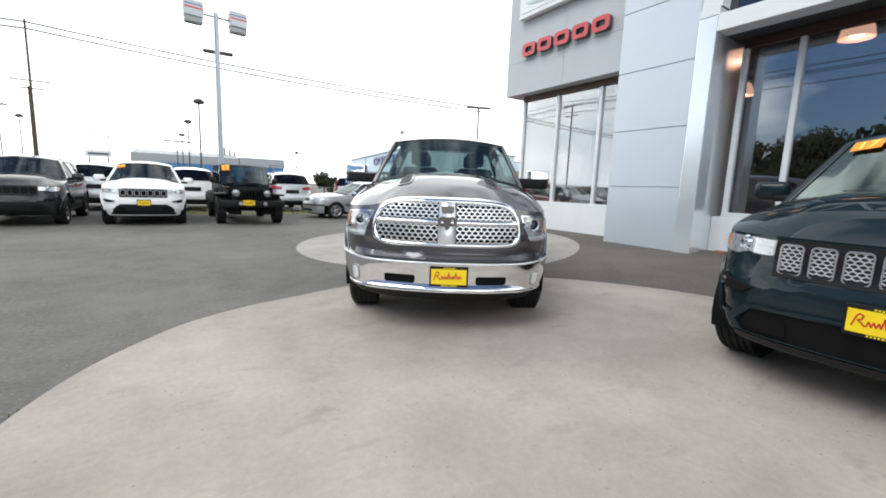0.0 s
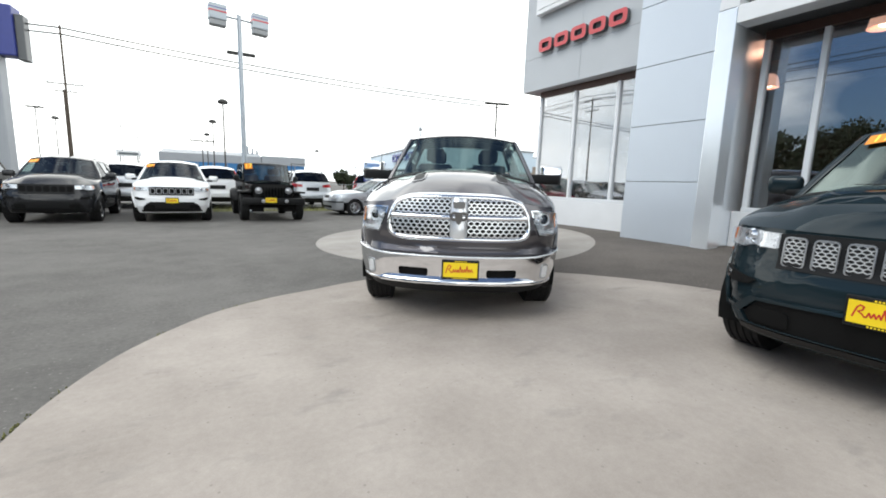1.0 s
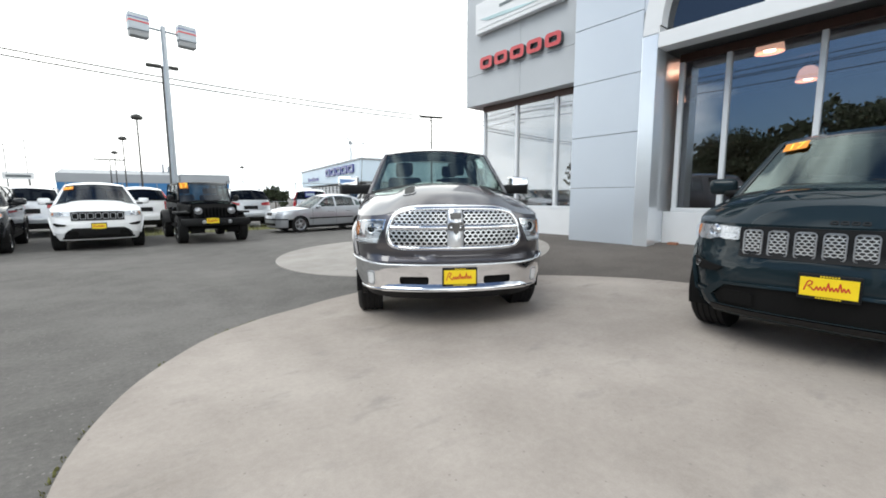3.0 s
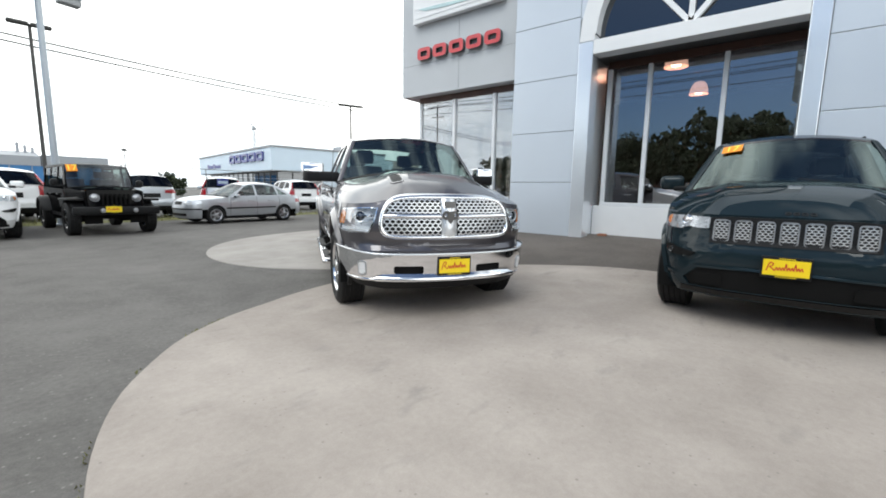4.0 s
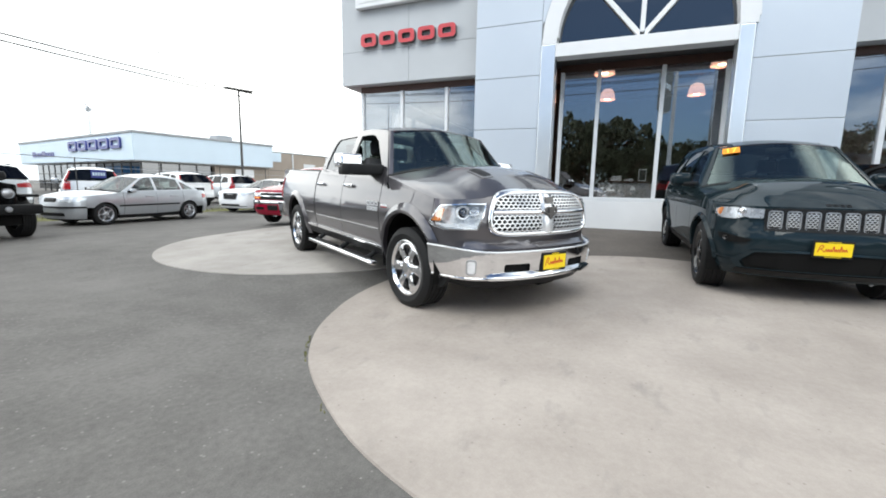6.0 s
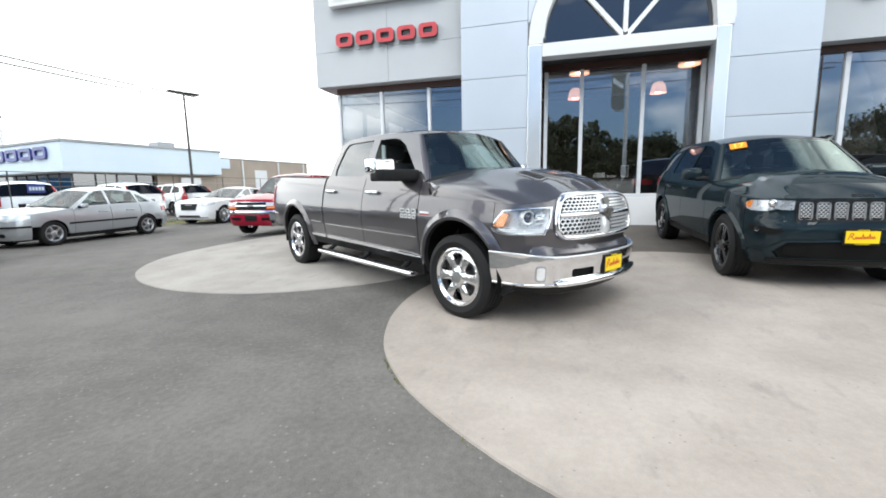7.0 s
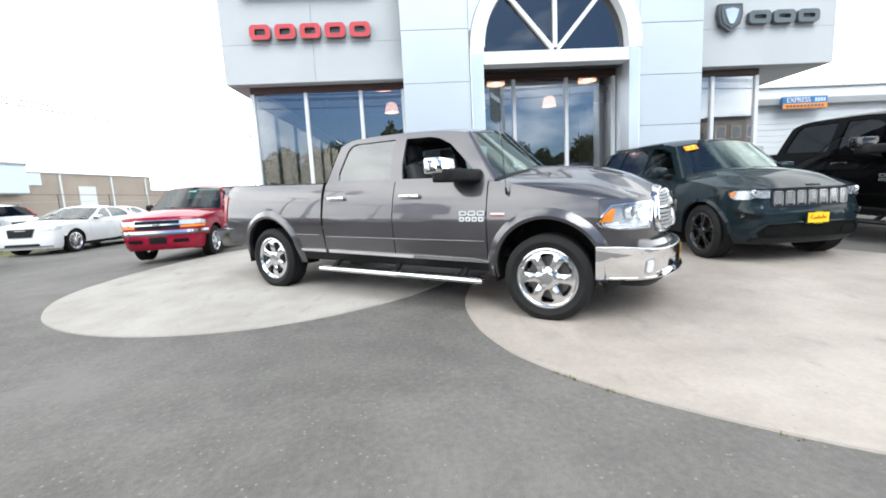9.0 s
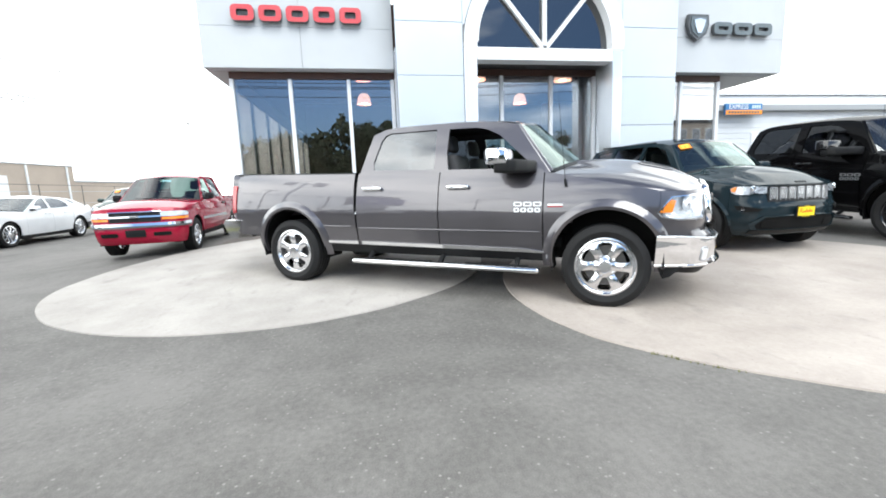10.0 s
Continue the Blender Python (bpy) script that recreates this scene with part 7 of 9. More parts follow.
def boxy():
    c = dict(
        paint=BLACK, wb=2.95, R=0.405, rim=0.23, tw=0.255, track=0.80, style="five", rim_mat=BLACKGLOSS, suv=True,
        plan=[(-0.56, 0), (-0.56, 0.4), (-0.55, 0.55), (-0.5, 0.62), (0, 0.66), (0.6, 0.72), (0.9, 0.77), (3.5, 0.77), (3.58, 0.72), (3.6, 0.6), (3.6, 0)],
        side=[(0.4, -0.02), (0.6, 0), (1.1, 0), (1.2, -0.01)], front=[(0.4, 0), (0.7, 0), (1.12, -0.03)], rear=[(0.4, 0), (1.2, 0)],
        belt=[(-0.6, 1.08), (0.6, 1.16), (0.8, 1.19), (3.6, 1.2)], roof=[(0.98, 1.76), (1.2, 1.79), (3.4, 1.79), (3.5, 1.77)],
        sill=0.52, xf=-0.46, xr=3.5, ra=0.45, doors=(0.68, 1.6, 2.5), bf=0.62, br=0.62, zfb=0.62, zrb=0.5, handle_z=1.0,
        hood_z=[(0, 1.13), (0.8, 1.12), (1, 1.08)], cowl=(0.66, 1.18), cowl_bow=(0.02, 0.05), hood_crown=0.02,
        header=0.98, back_header=3.46, c_base=3.55, header_bow=(0.03, 0.03), back_bow=0.02, tumble=(0.12, 0.0),
        windows=[[(0.88, 1.22), (1.55, 1.22), (1.55, 1.72), (1.1, 1.72)], [(1.65, 1.22), (2.42, 1.22), (2.42, 1.72), (1.65, 1.72)], [(2.55, 1.22), (3.4, 1.22), (3.36, 1.72), (2.55, 1.72)]],
        glass=[CARGLASS, CARGLASS, CARGLASS, CARGLASS], ws_glass=PARKGLASS, deck=(1.2, 3.57), seats=(1.35, 2.25), seat_z=0.75, mirror=(0.85, 0.08, 1.3, 0.17, 0.2), mirror_mat=BLACKPLAST,
        flare=(0.1, 0.2), flare_mat=BLACKPLAST, handle=BLACKPLAST)
    car = vehicle("off_road_car", stand(2.03, 14.15, 90, 2.95), "black square-built four-wheel drive with round headlamps", "car", c, "back row of parked cars")
    sk = c["skin"]
    bm = bmesh.new()
    for i in range(7):
        box(bm, -0.585, -0.555, -0.27 + 0.09 * i - 0.022, -0.27 + 0.09 * i + 0.022, 0.75, 1.04, 0.01)
    part("grille_slot", bm, UNDER, car)
    for sg in (1, -1):
        part("headlamp", spin(bmesh.new(), [(0.001, -0.03), (0.06, -0.025), (0.09, 0), (0.1, -0.01), (0.1, 0.04)], 22, "x"), SATIN, car, "round headlamp", smooth=40, m=Matrix.Translation((-0.57, sg * 0.43, 0.94)))
        part("fog_lamp", spin(bmesh.new(), [(0.001, -0.02), (0.05, -0.015), (0.06, 0.02)], 16, "x"), SATIN, car, smooth=40, m=Matrix.Translation((-0.79, sg * 0.33, 0.63)))
        part("mudguard", boxed(-0.52, 0.45, sg * 0.62 if sg > 0 else -0.95, 0.95 if sg > 0 else sg * 0.62, 0.86, 0.92, 0.025, 2), BLACKPLAST, car, smooth=40)
    part("front_bumper", boxed(-0.78, -0.56, -0.88, 0.88, 0.52, 0.72, 0.04, 2), BLACKPLAST, car, smooth=40)
    plate(car, Matrix.Translation((-0.79, 0.12, 0.66)))
    year_sticker(car, c, 0.78, 0.22, 0.2, 0.84)
    part("hard_top_side", boxed(2.55, 3.45, 0.58, 0.6, 1.74, 1.8), SILVER, car)


boxy()

# ---- saloons and the small pickup ----


def saloon(name, m, label, body, k, group="", grille="bar", plate_on=False):
    c = dict(
        paint=body, wb=2.62, R=0.305, rim=0.2, tw=0.2, track=0.735, style="five", rim_mat=SATIN, steer=0,
        plan=[(-0.88, 0), (-0.87, 0.3), (-0.82, 0.55), (-0.7, 0.73), (-0.45, 0.82), (0, 0.855), (2.6, 0.855), (3.1, 0.83), (3.4, 0.75), (3.52, 0.6), (3.56, 0.3), (3.56, 0)],
        side=[(0.2, -0.08), (0.35, -0.03), (0.55, 0), (0.72, 0), (0.85, -0.02), (0.95, -0.05), (1.05, -0.1)],
        front=[(0.2, -0.06), (0.3, 0.0), (0.5, 0.02), (0.58, 0.0), (0.7, -0.03), (0.82, -0.09), (0.9, -0.16)], rear=[(0.25, -0.05), (0.4, 0.02), (0.6, 0.0), (0.9, -0.06)],
        belt=[(-0.9, 0.77), (-0.45, 0.805), (0, 0.86), (0.45, 0.91), (1, 0.935), (2, 0.96), (3.0, 0.975), (3.56, 0.95)],
        roof=[(1.1, 1.33), (1.4, 1.395), (1.8, 1.415), (2.2, 1.395), (2.55, 1.32)],
        sill=0.27, xf=-0.45, xr=3.2, ra=0.345, doors=(0.5, 1.5, 2.42), bf=0.5, br=0.45, zfb=0.2, zrb=0.25, handle_z=0.8,
        hood_z=[(0, 0.81), (0.7, 0.8), (1, 0.8)], cowl=(0.42, 0.92), cowl_bow=(0.17, 0.05), hood_crown=0.05,
        header=1.12, back_header=2.5, c_base=3.05, header_bow=(0.1, 0.045), back_bow=0.06, tumble=(0.4, 0.2),
        windows=[[(0.66, 0.955), (1.47, 0.98), (1.47, 1.36), (1.28, 1.345), (1.1, 1.275)], [(1.54, 0.985), (2.38, 1.0), (2.32, 1.32), (1.9, 1.368), (1.54, 1.365)], [(2.44, 1.005), (2.82, 1.01), (2.52, 1.21), (2.4, 1.265)]],
        glass=[CARGLASS, CARGLASS, CARGLASS, CARGLASS], ws_glass=PARKGLASS, deck=(0.97, 3.05), seats=(1.15, 2.0), seat_z=0.4, seat_h=0.55, seat_mat=SEATGREY,
        mirror=(0.72, 0.03, 0.97, 0.16, 0.11), handle=body, plate=(-0.02, 0.42) if plate_on else None, step=(0.14, 0.1))
    c.update(k)
    car = vehicle(name, m, label, "car", c, group)
    sk = c["skin"]
    U, S = sk.y2s, sk.x2s
    zt = c["hood_z"][0][1]
    y0 = 0.42 if grille == "bar" else 0.46
    lamp_pair(car, c, [(S(c["xf"] + 0.02), zt - 0.045), (U(0.66), zt - 0.03), (U(y0), zt - 0.045), (U(y0), zt - 0.16), (U(0.66), zt - 0.17), (S(c["xf"] - 0.06), zt - 0.11)], "headlamp", 0.004)
    if grille == "bar":
        patch(car, c, [(U(y), z) for y, z in ringpoly(-0.24, 0.24, zt - 0.16, zt - 0.05, 0.04)], BLACKPLAST, "grille", 0.006, 0.01)
    else:
        patch(car, c, [(U(y), z) for y, z in ((-0.34, zt - 0.33), (0.34, zt - 0.33), (0.41, zt - 0.07), (-0.41, zt - 0.07))], SATIN, "grille_surround", 0.02, 0.03)
        patch(car, c, [(U(y), z) for y, z in ((-0.33, zt - 0.325), (0.33, zt - 0.325), (0.40, zt - 0.078), (-0.40, zt - 0.078))], BLACKPLAST, "grille", 0.026, 0.01)
        patch(car, c, [(U(y), z) for y, z in ringpoly(-0.16, 0.16, zt - 0.135, zt - 0.115, 0.008)], SATIN, "badge", 0.032, 0.01)
        patch(car, c, [(U(y), z) for y, z in ((-0.8, 0.27), (0.8, 0.27), (0.8, 0.3), (-0.8, 0.3))], CHROME, "lip_strip", 0.014, 0.02)
    patch(car, c, [(U(y), z) for y, z in ringpoly(-0.5, 0.5, 0.28, 0.37, 0.03)], BLACKPLAST, "lower_intake", 0.006, 0.01)
    if grille == "bar":
        for sg in (1, -1):
            f = c["side_fn"](sg)
            part("rub_strip", sheet(bmesh.new(), [(0.36, 0.51), (2.25, 0.53), (2.25, 0.575), (0.36, 0.555)], lambda x, z, d: f(x, z, 0.012 + d), (0.2, 0.1), sg=sg), BLACKPLAST, car, smooth=35)
        patch(car, c, [(-S(-0.46), 0.49), (S(-0.46), 0.49), (S(-0.46), 0.535), (-S(-0.46), 0.535)], BLACKPLAST, "bumper_strip", 0.008, 0.012)
    for sg in (1, -1):
        xe = c["plan"][-1][0]
        tl = [(S(xe - 0.4), 0.72), (sk.r2s(0.5), 0.72), (sk.r2s(0.5), 0.86), (S(xe - 0.38), 0.86)]
        pl = tl if sg > 0 else [(2 * sk.end - s, z) for s, z in tl]
        part("tail_lamp", sheet(bmesh.new(), pl, lambda s, z, d: sk.at(s, z, 0.012 + d), (0.1, 0.1), thick=0.02), REDLENS, car, smooth=35)
    return car, c


saloon("saloon_car", stand(5.22, 16.4, 3.5, 2.62), "silver saloon car with black side strips", SILVER, {})
LARGE = dict(
    wb=3.05, R=0.36, rim=0.25, track=0.8, tw=0.235, style="ten", rim_mat=BRIGHT,
    plan=[(-0.86, 0), (-0.855, 0.45), (-0.82, 0.7), (-0.7, 0.85), (-0.4, 0.93), (0, 0.95), (3.0, 0.95), (3.7, 0.92), (4.05, 0.84), (4.15, 0.7), (4.18, 0.3), (4.18, 0)],
    belt=[(-0.9, 0.86), (-0.45, 0.88), (0, 0.93), (0.6, 0.99), (1, 1.01), (2, 1.03), (3.2, 1.05), (4.2, 1.02)],
    side=[(0.2, -0.08), (0.35, -0.03), (0.55, 0), (0.8, 0), (0.92, -0.015), (1.02, -0.05), (1.1, -0.09)],
    front=[(0.2, -0.06), (0.3, 0.0), (0.5, 0.02), (0.6, 0.0), (0.8, -0.04), (0.92, -0.1)],
    roof=[(1.4, 1.37), (1.65, 1.41), (1.95, 1.42), (2.3, 1.395), (2.6, 1.335)],
    sill=0.3, ra=0.4, doors=(0.62, 1.75, 2.75), xr=3.75, bf=0.55, br=0.5, handle_z=0.9, hood_z=[(0, 0.9), (0.7, 0.895), (1, 0.88)],
    glass=[DARKGLASS, DARKGLASS, DARKGLASS], cowl=(0.6, 1.0), cowl_bow=(0.18, 0.05), header=1.42, back_header=2.6, c_base=3.3, deck=(1.045, 3.3),
    windows=[[(0.95, 1.04), (1.7, 1.055), (1.7, 1.375), (1.55, 1.37), (1.38, 1.31)], [(1.78, 1.055), (2.66, 1.08), (2.62, 1.2), (2.4, 1.315), (2.15, 1.365), (1.78, 1.378)]],
    seats=(1.4, 2.4), seat_z=0.5, mirror=(0.95, 0.04, 1.08, 0.18, 0.13))
saloon("saloon_car", stand(11.85, 17.45, 1.0, 3.05), "white full-size saloon with a dark grille and bright wheels", WHITE, LARGE, "", "box")
saloon("saloon_car", stand(19.2, 21.5, 5.0, 3.05), "white saloon parked in the far row", WHITE, LARGE, "cars behind the fence", "box")


def small_pickup():
    c = dict(
        paint=RED, wb=3.12, R=0.335, rim=0.2, tw=0.22, track=0.73, style="five", rim_mat=BRIGHT, pickup=True, four=False,
        plan=[(-0.83, 0), (-0.82, 0.4), (-0.79, 0.62), (-0.7, 0.78), (-0.5, 0.84), (0, 0.86), (0.6, 0.855), (3.9, 0.855), (4.1, 0.83), (4.13, 0.75), (4.13, 0)],
        side=[(0.25, -0.08), (0.4, -0.03), (0.6, 0.0), (0.8, 0), (0.95, -0.015), (1.05, -0.05), (1.12, -0.09)],
        front=[(0.25, -0.08), (0.35, 0), (0.5, 0.02), (0.58, 0.0), (0.7, -0.02), (0.85, -0.04), (0.95, -0.1)], rear=[(0.3, 0), (1.2, 0)],
        belt=[(-0.85, 0.86), (-0.48, 0.875), (0, 0.95), (0.5, 1.01), (1, 1.03), (2.3, 1.05), (4.2, 1.09)],
        roof=[(1.02, 1.48), (1.25, 1.535), (1.6, 1.55), (2.2, 1.54), (2.35, 1.5)],
        sill=0.38, xf=-0.48, xr=4.02, ra=0.4, doors=(0.52, 1.6, 2.42), bf=0.53, br=0.5, zfb=0.27, zrb=0.5, handle_z=0.92,
        hood_z=[(0, 0.92), (0.6, 0.915), (1, 0.875)], cowl=(0.48, 1.0), cowl_bow=(0.14, 0.05), hood_crown=0.05,
        header=1.05, back_header=2.3, c_base=2.42, header_bow=(0.07, 0.04), back_bow=0.02, tumble=(0.32, 0.1),
        windows=[[(0.66, 1.05), (1.5, 1.065), (1.5, 1.485), (1.25, 1.475), (1.08, 1.42)], [(1.62, 1.07), (2.24, 1.08), (2.18, 1.48), (1.62, 1.49)]],
        glass=[CARGLASS, DARKGLASS, CARGLASS], ws_glass=DARKWS, deck=(1.06, 2.44), seats=(1.25,), seat_z=0.55, mirror=(0.75, 0.03, 1.1, 0.17, 0.14), mirror_mat=BLACKPLAST, handle=BLACKPLAST,
        seat_mat=SEATGREY)
    car = vehicle("small_pickup", stand(7.2, 10.68, 4.0, 3.12) @ Matrix.Diagonal((0.95, 0.93, 1.0, 1)), "red older small pickup with a bright split grille", "pickup truck", c)
    sk = c["skin"]
    U, S = sk.y2s, sk.x2s
    lamp_pair(car, c, [(S(-0.5), 0.83), (U(0.72), 0.845), (U(0.44), 0.845), (U(0.44), 0.755), (U(0.72), 0.755), (S(-0.5), 0.76)], "headlamp", 0.004)
    patch(car, c, [(S(-0.5), 0.745), (U(0.72), 0.745), (U(0.46), 0.742), (U(0.46), 0.70), (U(0.72), 0.70), (S(-0.5), 0.70)], AMBER, "amber_lamp", 0.012, 0.015, mirror=True)
    patch(car, c, [(U(y), z) for y, z in ((-0.44, 0.67), (0.44, 0.67), (0.44, 0.85), (-0.44, 0.85))], BLACKPLAST, "grille_backing", 0.004, 0.006)
    for z0, z1 in ((0.752, 0.78), (0.846, 0.862)):
        patch(car, c, [(U(-0.45), z0), (U(0.45), z0), (U(0.45), z1), (U(-0.45), z1)], CHROME, "grille_bar", 0.022, 0.025)
    part("emblem", boxed(-0.88, -0.84, -0.06, 0.06, 0.745, 0.785, 0.008), SATIN, car)
    patch(car, c, [(-S(-0.44), 0.602), (S(-0.44), 0.602), (S(-0.44), 0.65), (-S(-0.44), 0.65)], CHROME, "bumper_strip", 0.035, 0.04)
    patch(car, c, [(-S(-0.44), 0.57), (S(-0.44), 0.57), (S(-0.44), 0.6), (-S(-0.44), 0.6)], SIGNDARK, "bumper_guard", 0.03, 0.04)
    patch(car, c, [(U(y), z) for y, z in ringpoly(-0.17, 0.17, 0.4, 0.53, 0.02)], BLACKPLAST, "plate_recess", 0.012, 0.012)
    patch(car, c, [(U(y), z) for y, z in ringpoly(0.3, 0.6, 0.41, 0.48, 0.03)], UNDER, "brake_duct", 0.006, 0.006, mirror=True)
    for sg in (1, -1):
        f = c["side_fn"](sg)
        part("side_stripe", sheet(bmesh.new(), [(0.42, 0.62), (2.38, 0.62), (2.38, 0.67), (0.42, 0.67)], lambda x, z, d: f(x, z, 0.01 + d), (0.2, 0.1), sg=sg), SATIN, car, smooth=35)
    a, b2 = c["cowl_f"](-0.05).lerp(c["head_f"](-0.05), 0.78), c["cowl_f"](-0.05).lerp(c["head_f"](-0.05), 0.5)
    part("window_notice", boxed(-0.002, 0.002, -0.09, 0.09, -0.13, 0.13), TEAL, car, "pale blue window notice", m=pose(a.lerp(b2, 0.5).x + 0.03, -0.05, a.lerp(b2, 0.5).z, 0, 45, 0))
    bm = bmesh.new()
    box(bm, 2.48, 4.08, -0.7, 0.7, 0.68, 0.72)
    part("bed_floor", bm, BLACKPLAST, car)
    part("cab_back", boxed(2.38, 2.42, -0.75, 0.75, 0.45, 1.05), RED, car)
    part("rear_bumper", boxed(4.13, 4.22, -0.75, 0.75, 0.42, 0.56, 0.02), CHROME, car)


small_pickup()

# ---- neighbouring buildings ----


def low_showroom():
    """The flat-roofed dealership across the fence, with a deep fascia over glass, and a block-built rear."""
    m = pose(20.7, 39.2, -0.1, 0, 0, -9.2)
    ob = thing("dealership_building", m, "flat-roofed dealership with a pale blue fascia over glass and block walls", "building")
    part("fascia", boxed(0, 13.2, 0, 28, 3.05, 5.25, 0.02), FASCIA, ob)
    part("roof_edge", boxed(-0.08, 13.28, -0.08, 28.08, 5.25, 5.45, 0.02), ROOFGREY, ob)
    part("soffit", boxed(0.1, 13.1, 0.1, 27.9, 2.98, 3.045), SOFFIT, ob)
    part("inner_core", boxed(4, 12.8, 4.5, 27, 0, 2.97), INWALL, ob)
    for i in range(4):
        x0 = 1.0 + 1.55 * i
        w = part("window", boxed(x0 + 0.05, x0 + 1.5, 1.2, 1.215, 0.3, 2.95), DARKGLASS, ob)
        part("frame", boxed(x0 - 0.05, x0 + 0.05, 1.15, 1.27, 0, 2.97), DARKFRAME, w)
        part("transom", boxed(x0 + 0.05, x0 + 1.5, 1.16, 1.26, 1.9, 1.98), DARKFRAME, w)
    for i in range(14):
        y0 = 1.3 + 1.8 * i
        w = part("window", boxed(1.0, 1.015, y0 + 0.05, y0 + 1.75, 0.3, 2.95), DARKGLASS, ob)
        part("frame", boxed(0.95, 1.07, y0 - 0.05, y0 + 0.05, 0, 2.97), DARKFRAME, w)
        part("transom", boxed(0.96, 1.06, y0 + 0.05, y0 + 1.75, 1.9, 1.98), DARKFRAME, w)
    part("base_wall", boxed(0.95, 7.2, 1.1, 1.3, 0, 0.3), BRICK, ob)
    part("wall", boxed(7.2, 13.15, 0.8, 14.5, 0, 2.975), BRICK, ob)
    part("rear_wing", boxed(13.25, 26.6, 0.9, 13, 0, 4.75), BRICK, ob)
    part("rear_roof_edge", boxed(13.25, 26.7, 0.82, 13.05, 4.75, 4.88), ROOFGREY, ob)
    part("low_wing", boxed(26.75, 44, 2.2, 12, 0, 3.3), BRICK, ob)
    part("low_roof_edge", boxed(26.75, 44, 2.1, 12, 3.3, 3.5), ROOFGREY, ob)
    part("service_door", boxed(18.1, 19.8, 0.84, 0.9, 0.1, 3.7), SIDING, ob)
    part("upper_cladding", boxed(13.28, 14.9, 0.82, 0.895, 3.75, 4.74), FASCIA, ob)
    for x in (16.5, 21.6, 25.8):
        part("downpipe", boxed(x - 0.07, x + 0.07, 0.78, 0.89, 0, 4.7), SIDING, ob)
    part("rooftop_unit", boxed(9.0, 10.6, 3, 4.6, 5.45, 6.2, 0.06), METALGREY, ob)
    sg = part("wall_sign_frame", boxed(9.2, 11.2, 0.5, 0.62, 1.9, 2.7), WHITE_TRIM, ob)
    s = thing("blue_sign", m @ pose(-0.02, 7.5, 4.5), "row of navy blue raised sign blocks on the fascia", "sign")
    for i in range(5):
        part("sign_block", link_shape(bmesh.new(), 1.95, 0.92, 0.15, 0.26), (SIGNBLUE, SIGNBLUE), s, m=Matrix.Translation((0, 4.6 - 2.3 * i, 0)))
    s = thing("small_sign", m @ pose(-0.02, 20.6, 3.95), "row of small dark sign bars on the fascia", "sign")
    for i, w in enumerate((0.5, 0.25, 0.3, 0.28, 0.5, 0.3, 0.3, 0.3, 0.28)):
        part("sign_bar", boxed(-0.06, 0, 2.9 - 0.72 * i - 1.5 * w, 2.9 - 0.72 * i, -0.25, 0.3 if i in (0, 4) else 0.15), SIGNBLUE, s)


def long_shed():
    ob = thing("warehouse", pose(-4.5, 75, -0.1, 0, 0, -4), "long grey metal warehouse with a blue wall band", "building")
    part("wall", boxed(0, 20.5, 0, 12, 0, 3.55), METALBLUE, ob)
    part("upper_wall", boxed(-0.05, 13.8, -0.05, 12, 3.55, 4.75), METALGREY, ob)
    part("roof", slab(bmesh.new(), [(0, 4.75), (12, 4.75), (6, 5.6)], lambda u, v, w: (-0.05 + w, u, v), 13.8), METALGREY, ob)
    part("end_block", boxed(13.9, 20.6, -0.1, 12, 3.56, 4.95), METALGREY, ob)
    for i in range(10):
        part("cladding_rib", boxed(2.0 * i + 0.9, 2.0 * i + 0.98, -0.1, 0, 0, 3.5), METALGREY, ob)
    for i in range(3):
        part("vent_pipe", tube(bmesh.new(), (12 + i * 0.7, 4, 4.7), (12 + i * 0.7, 4, 6.6 - 0.3 * i), 0.16, n=8), METALGREY, ob)


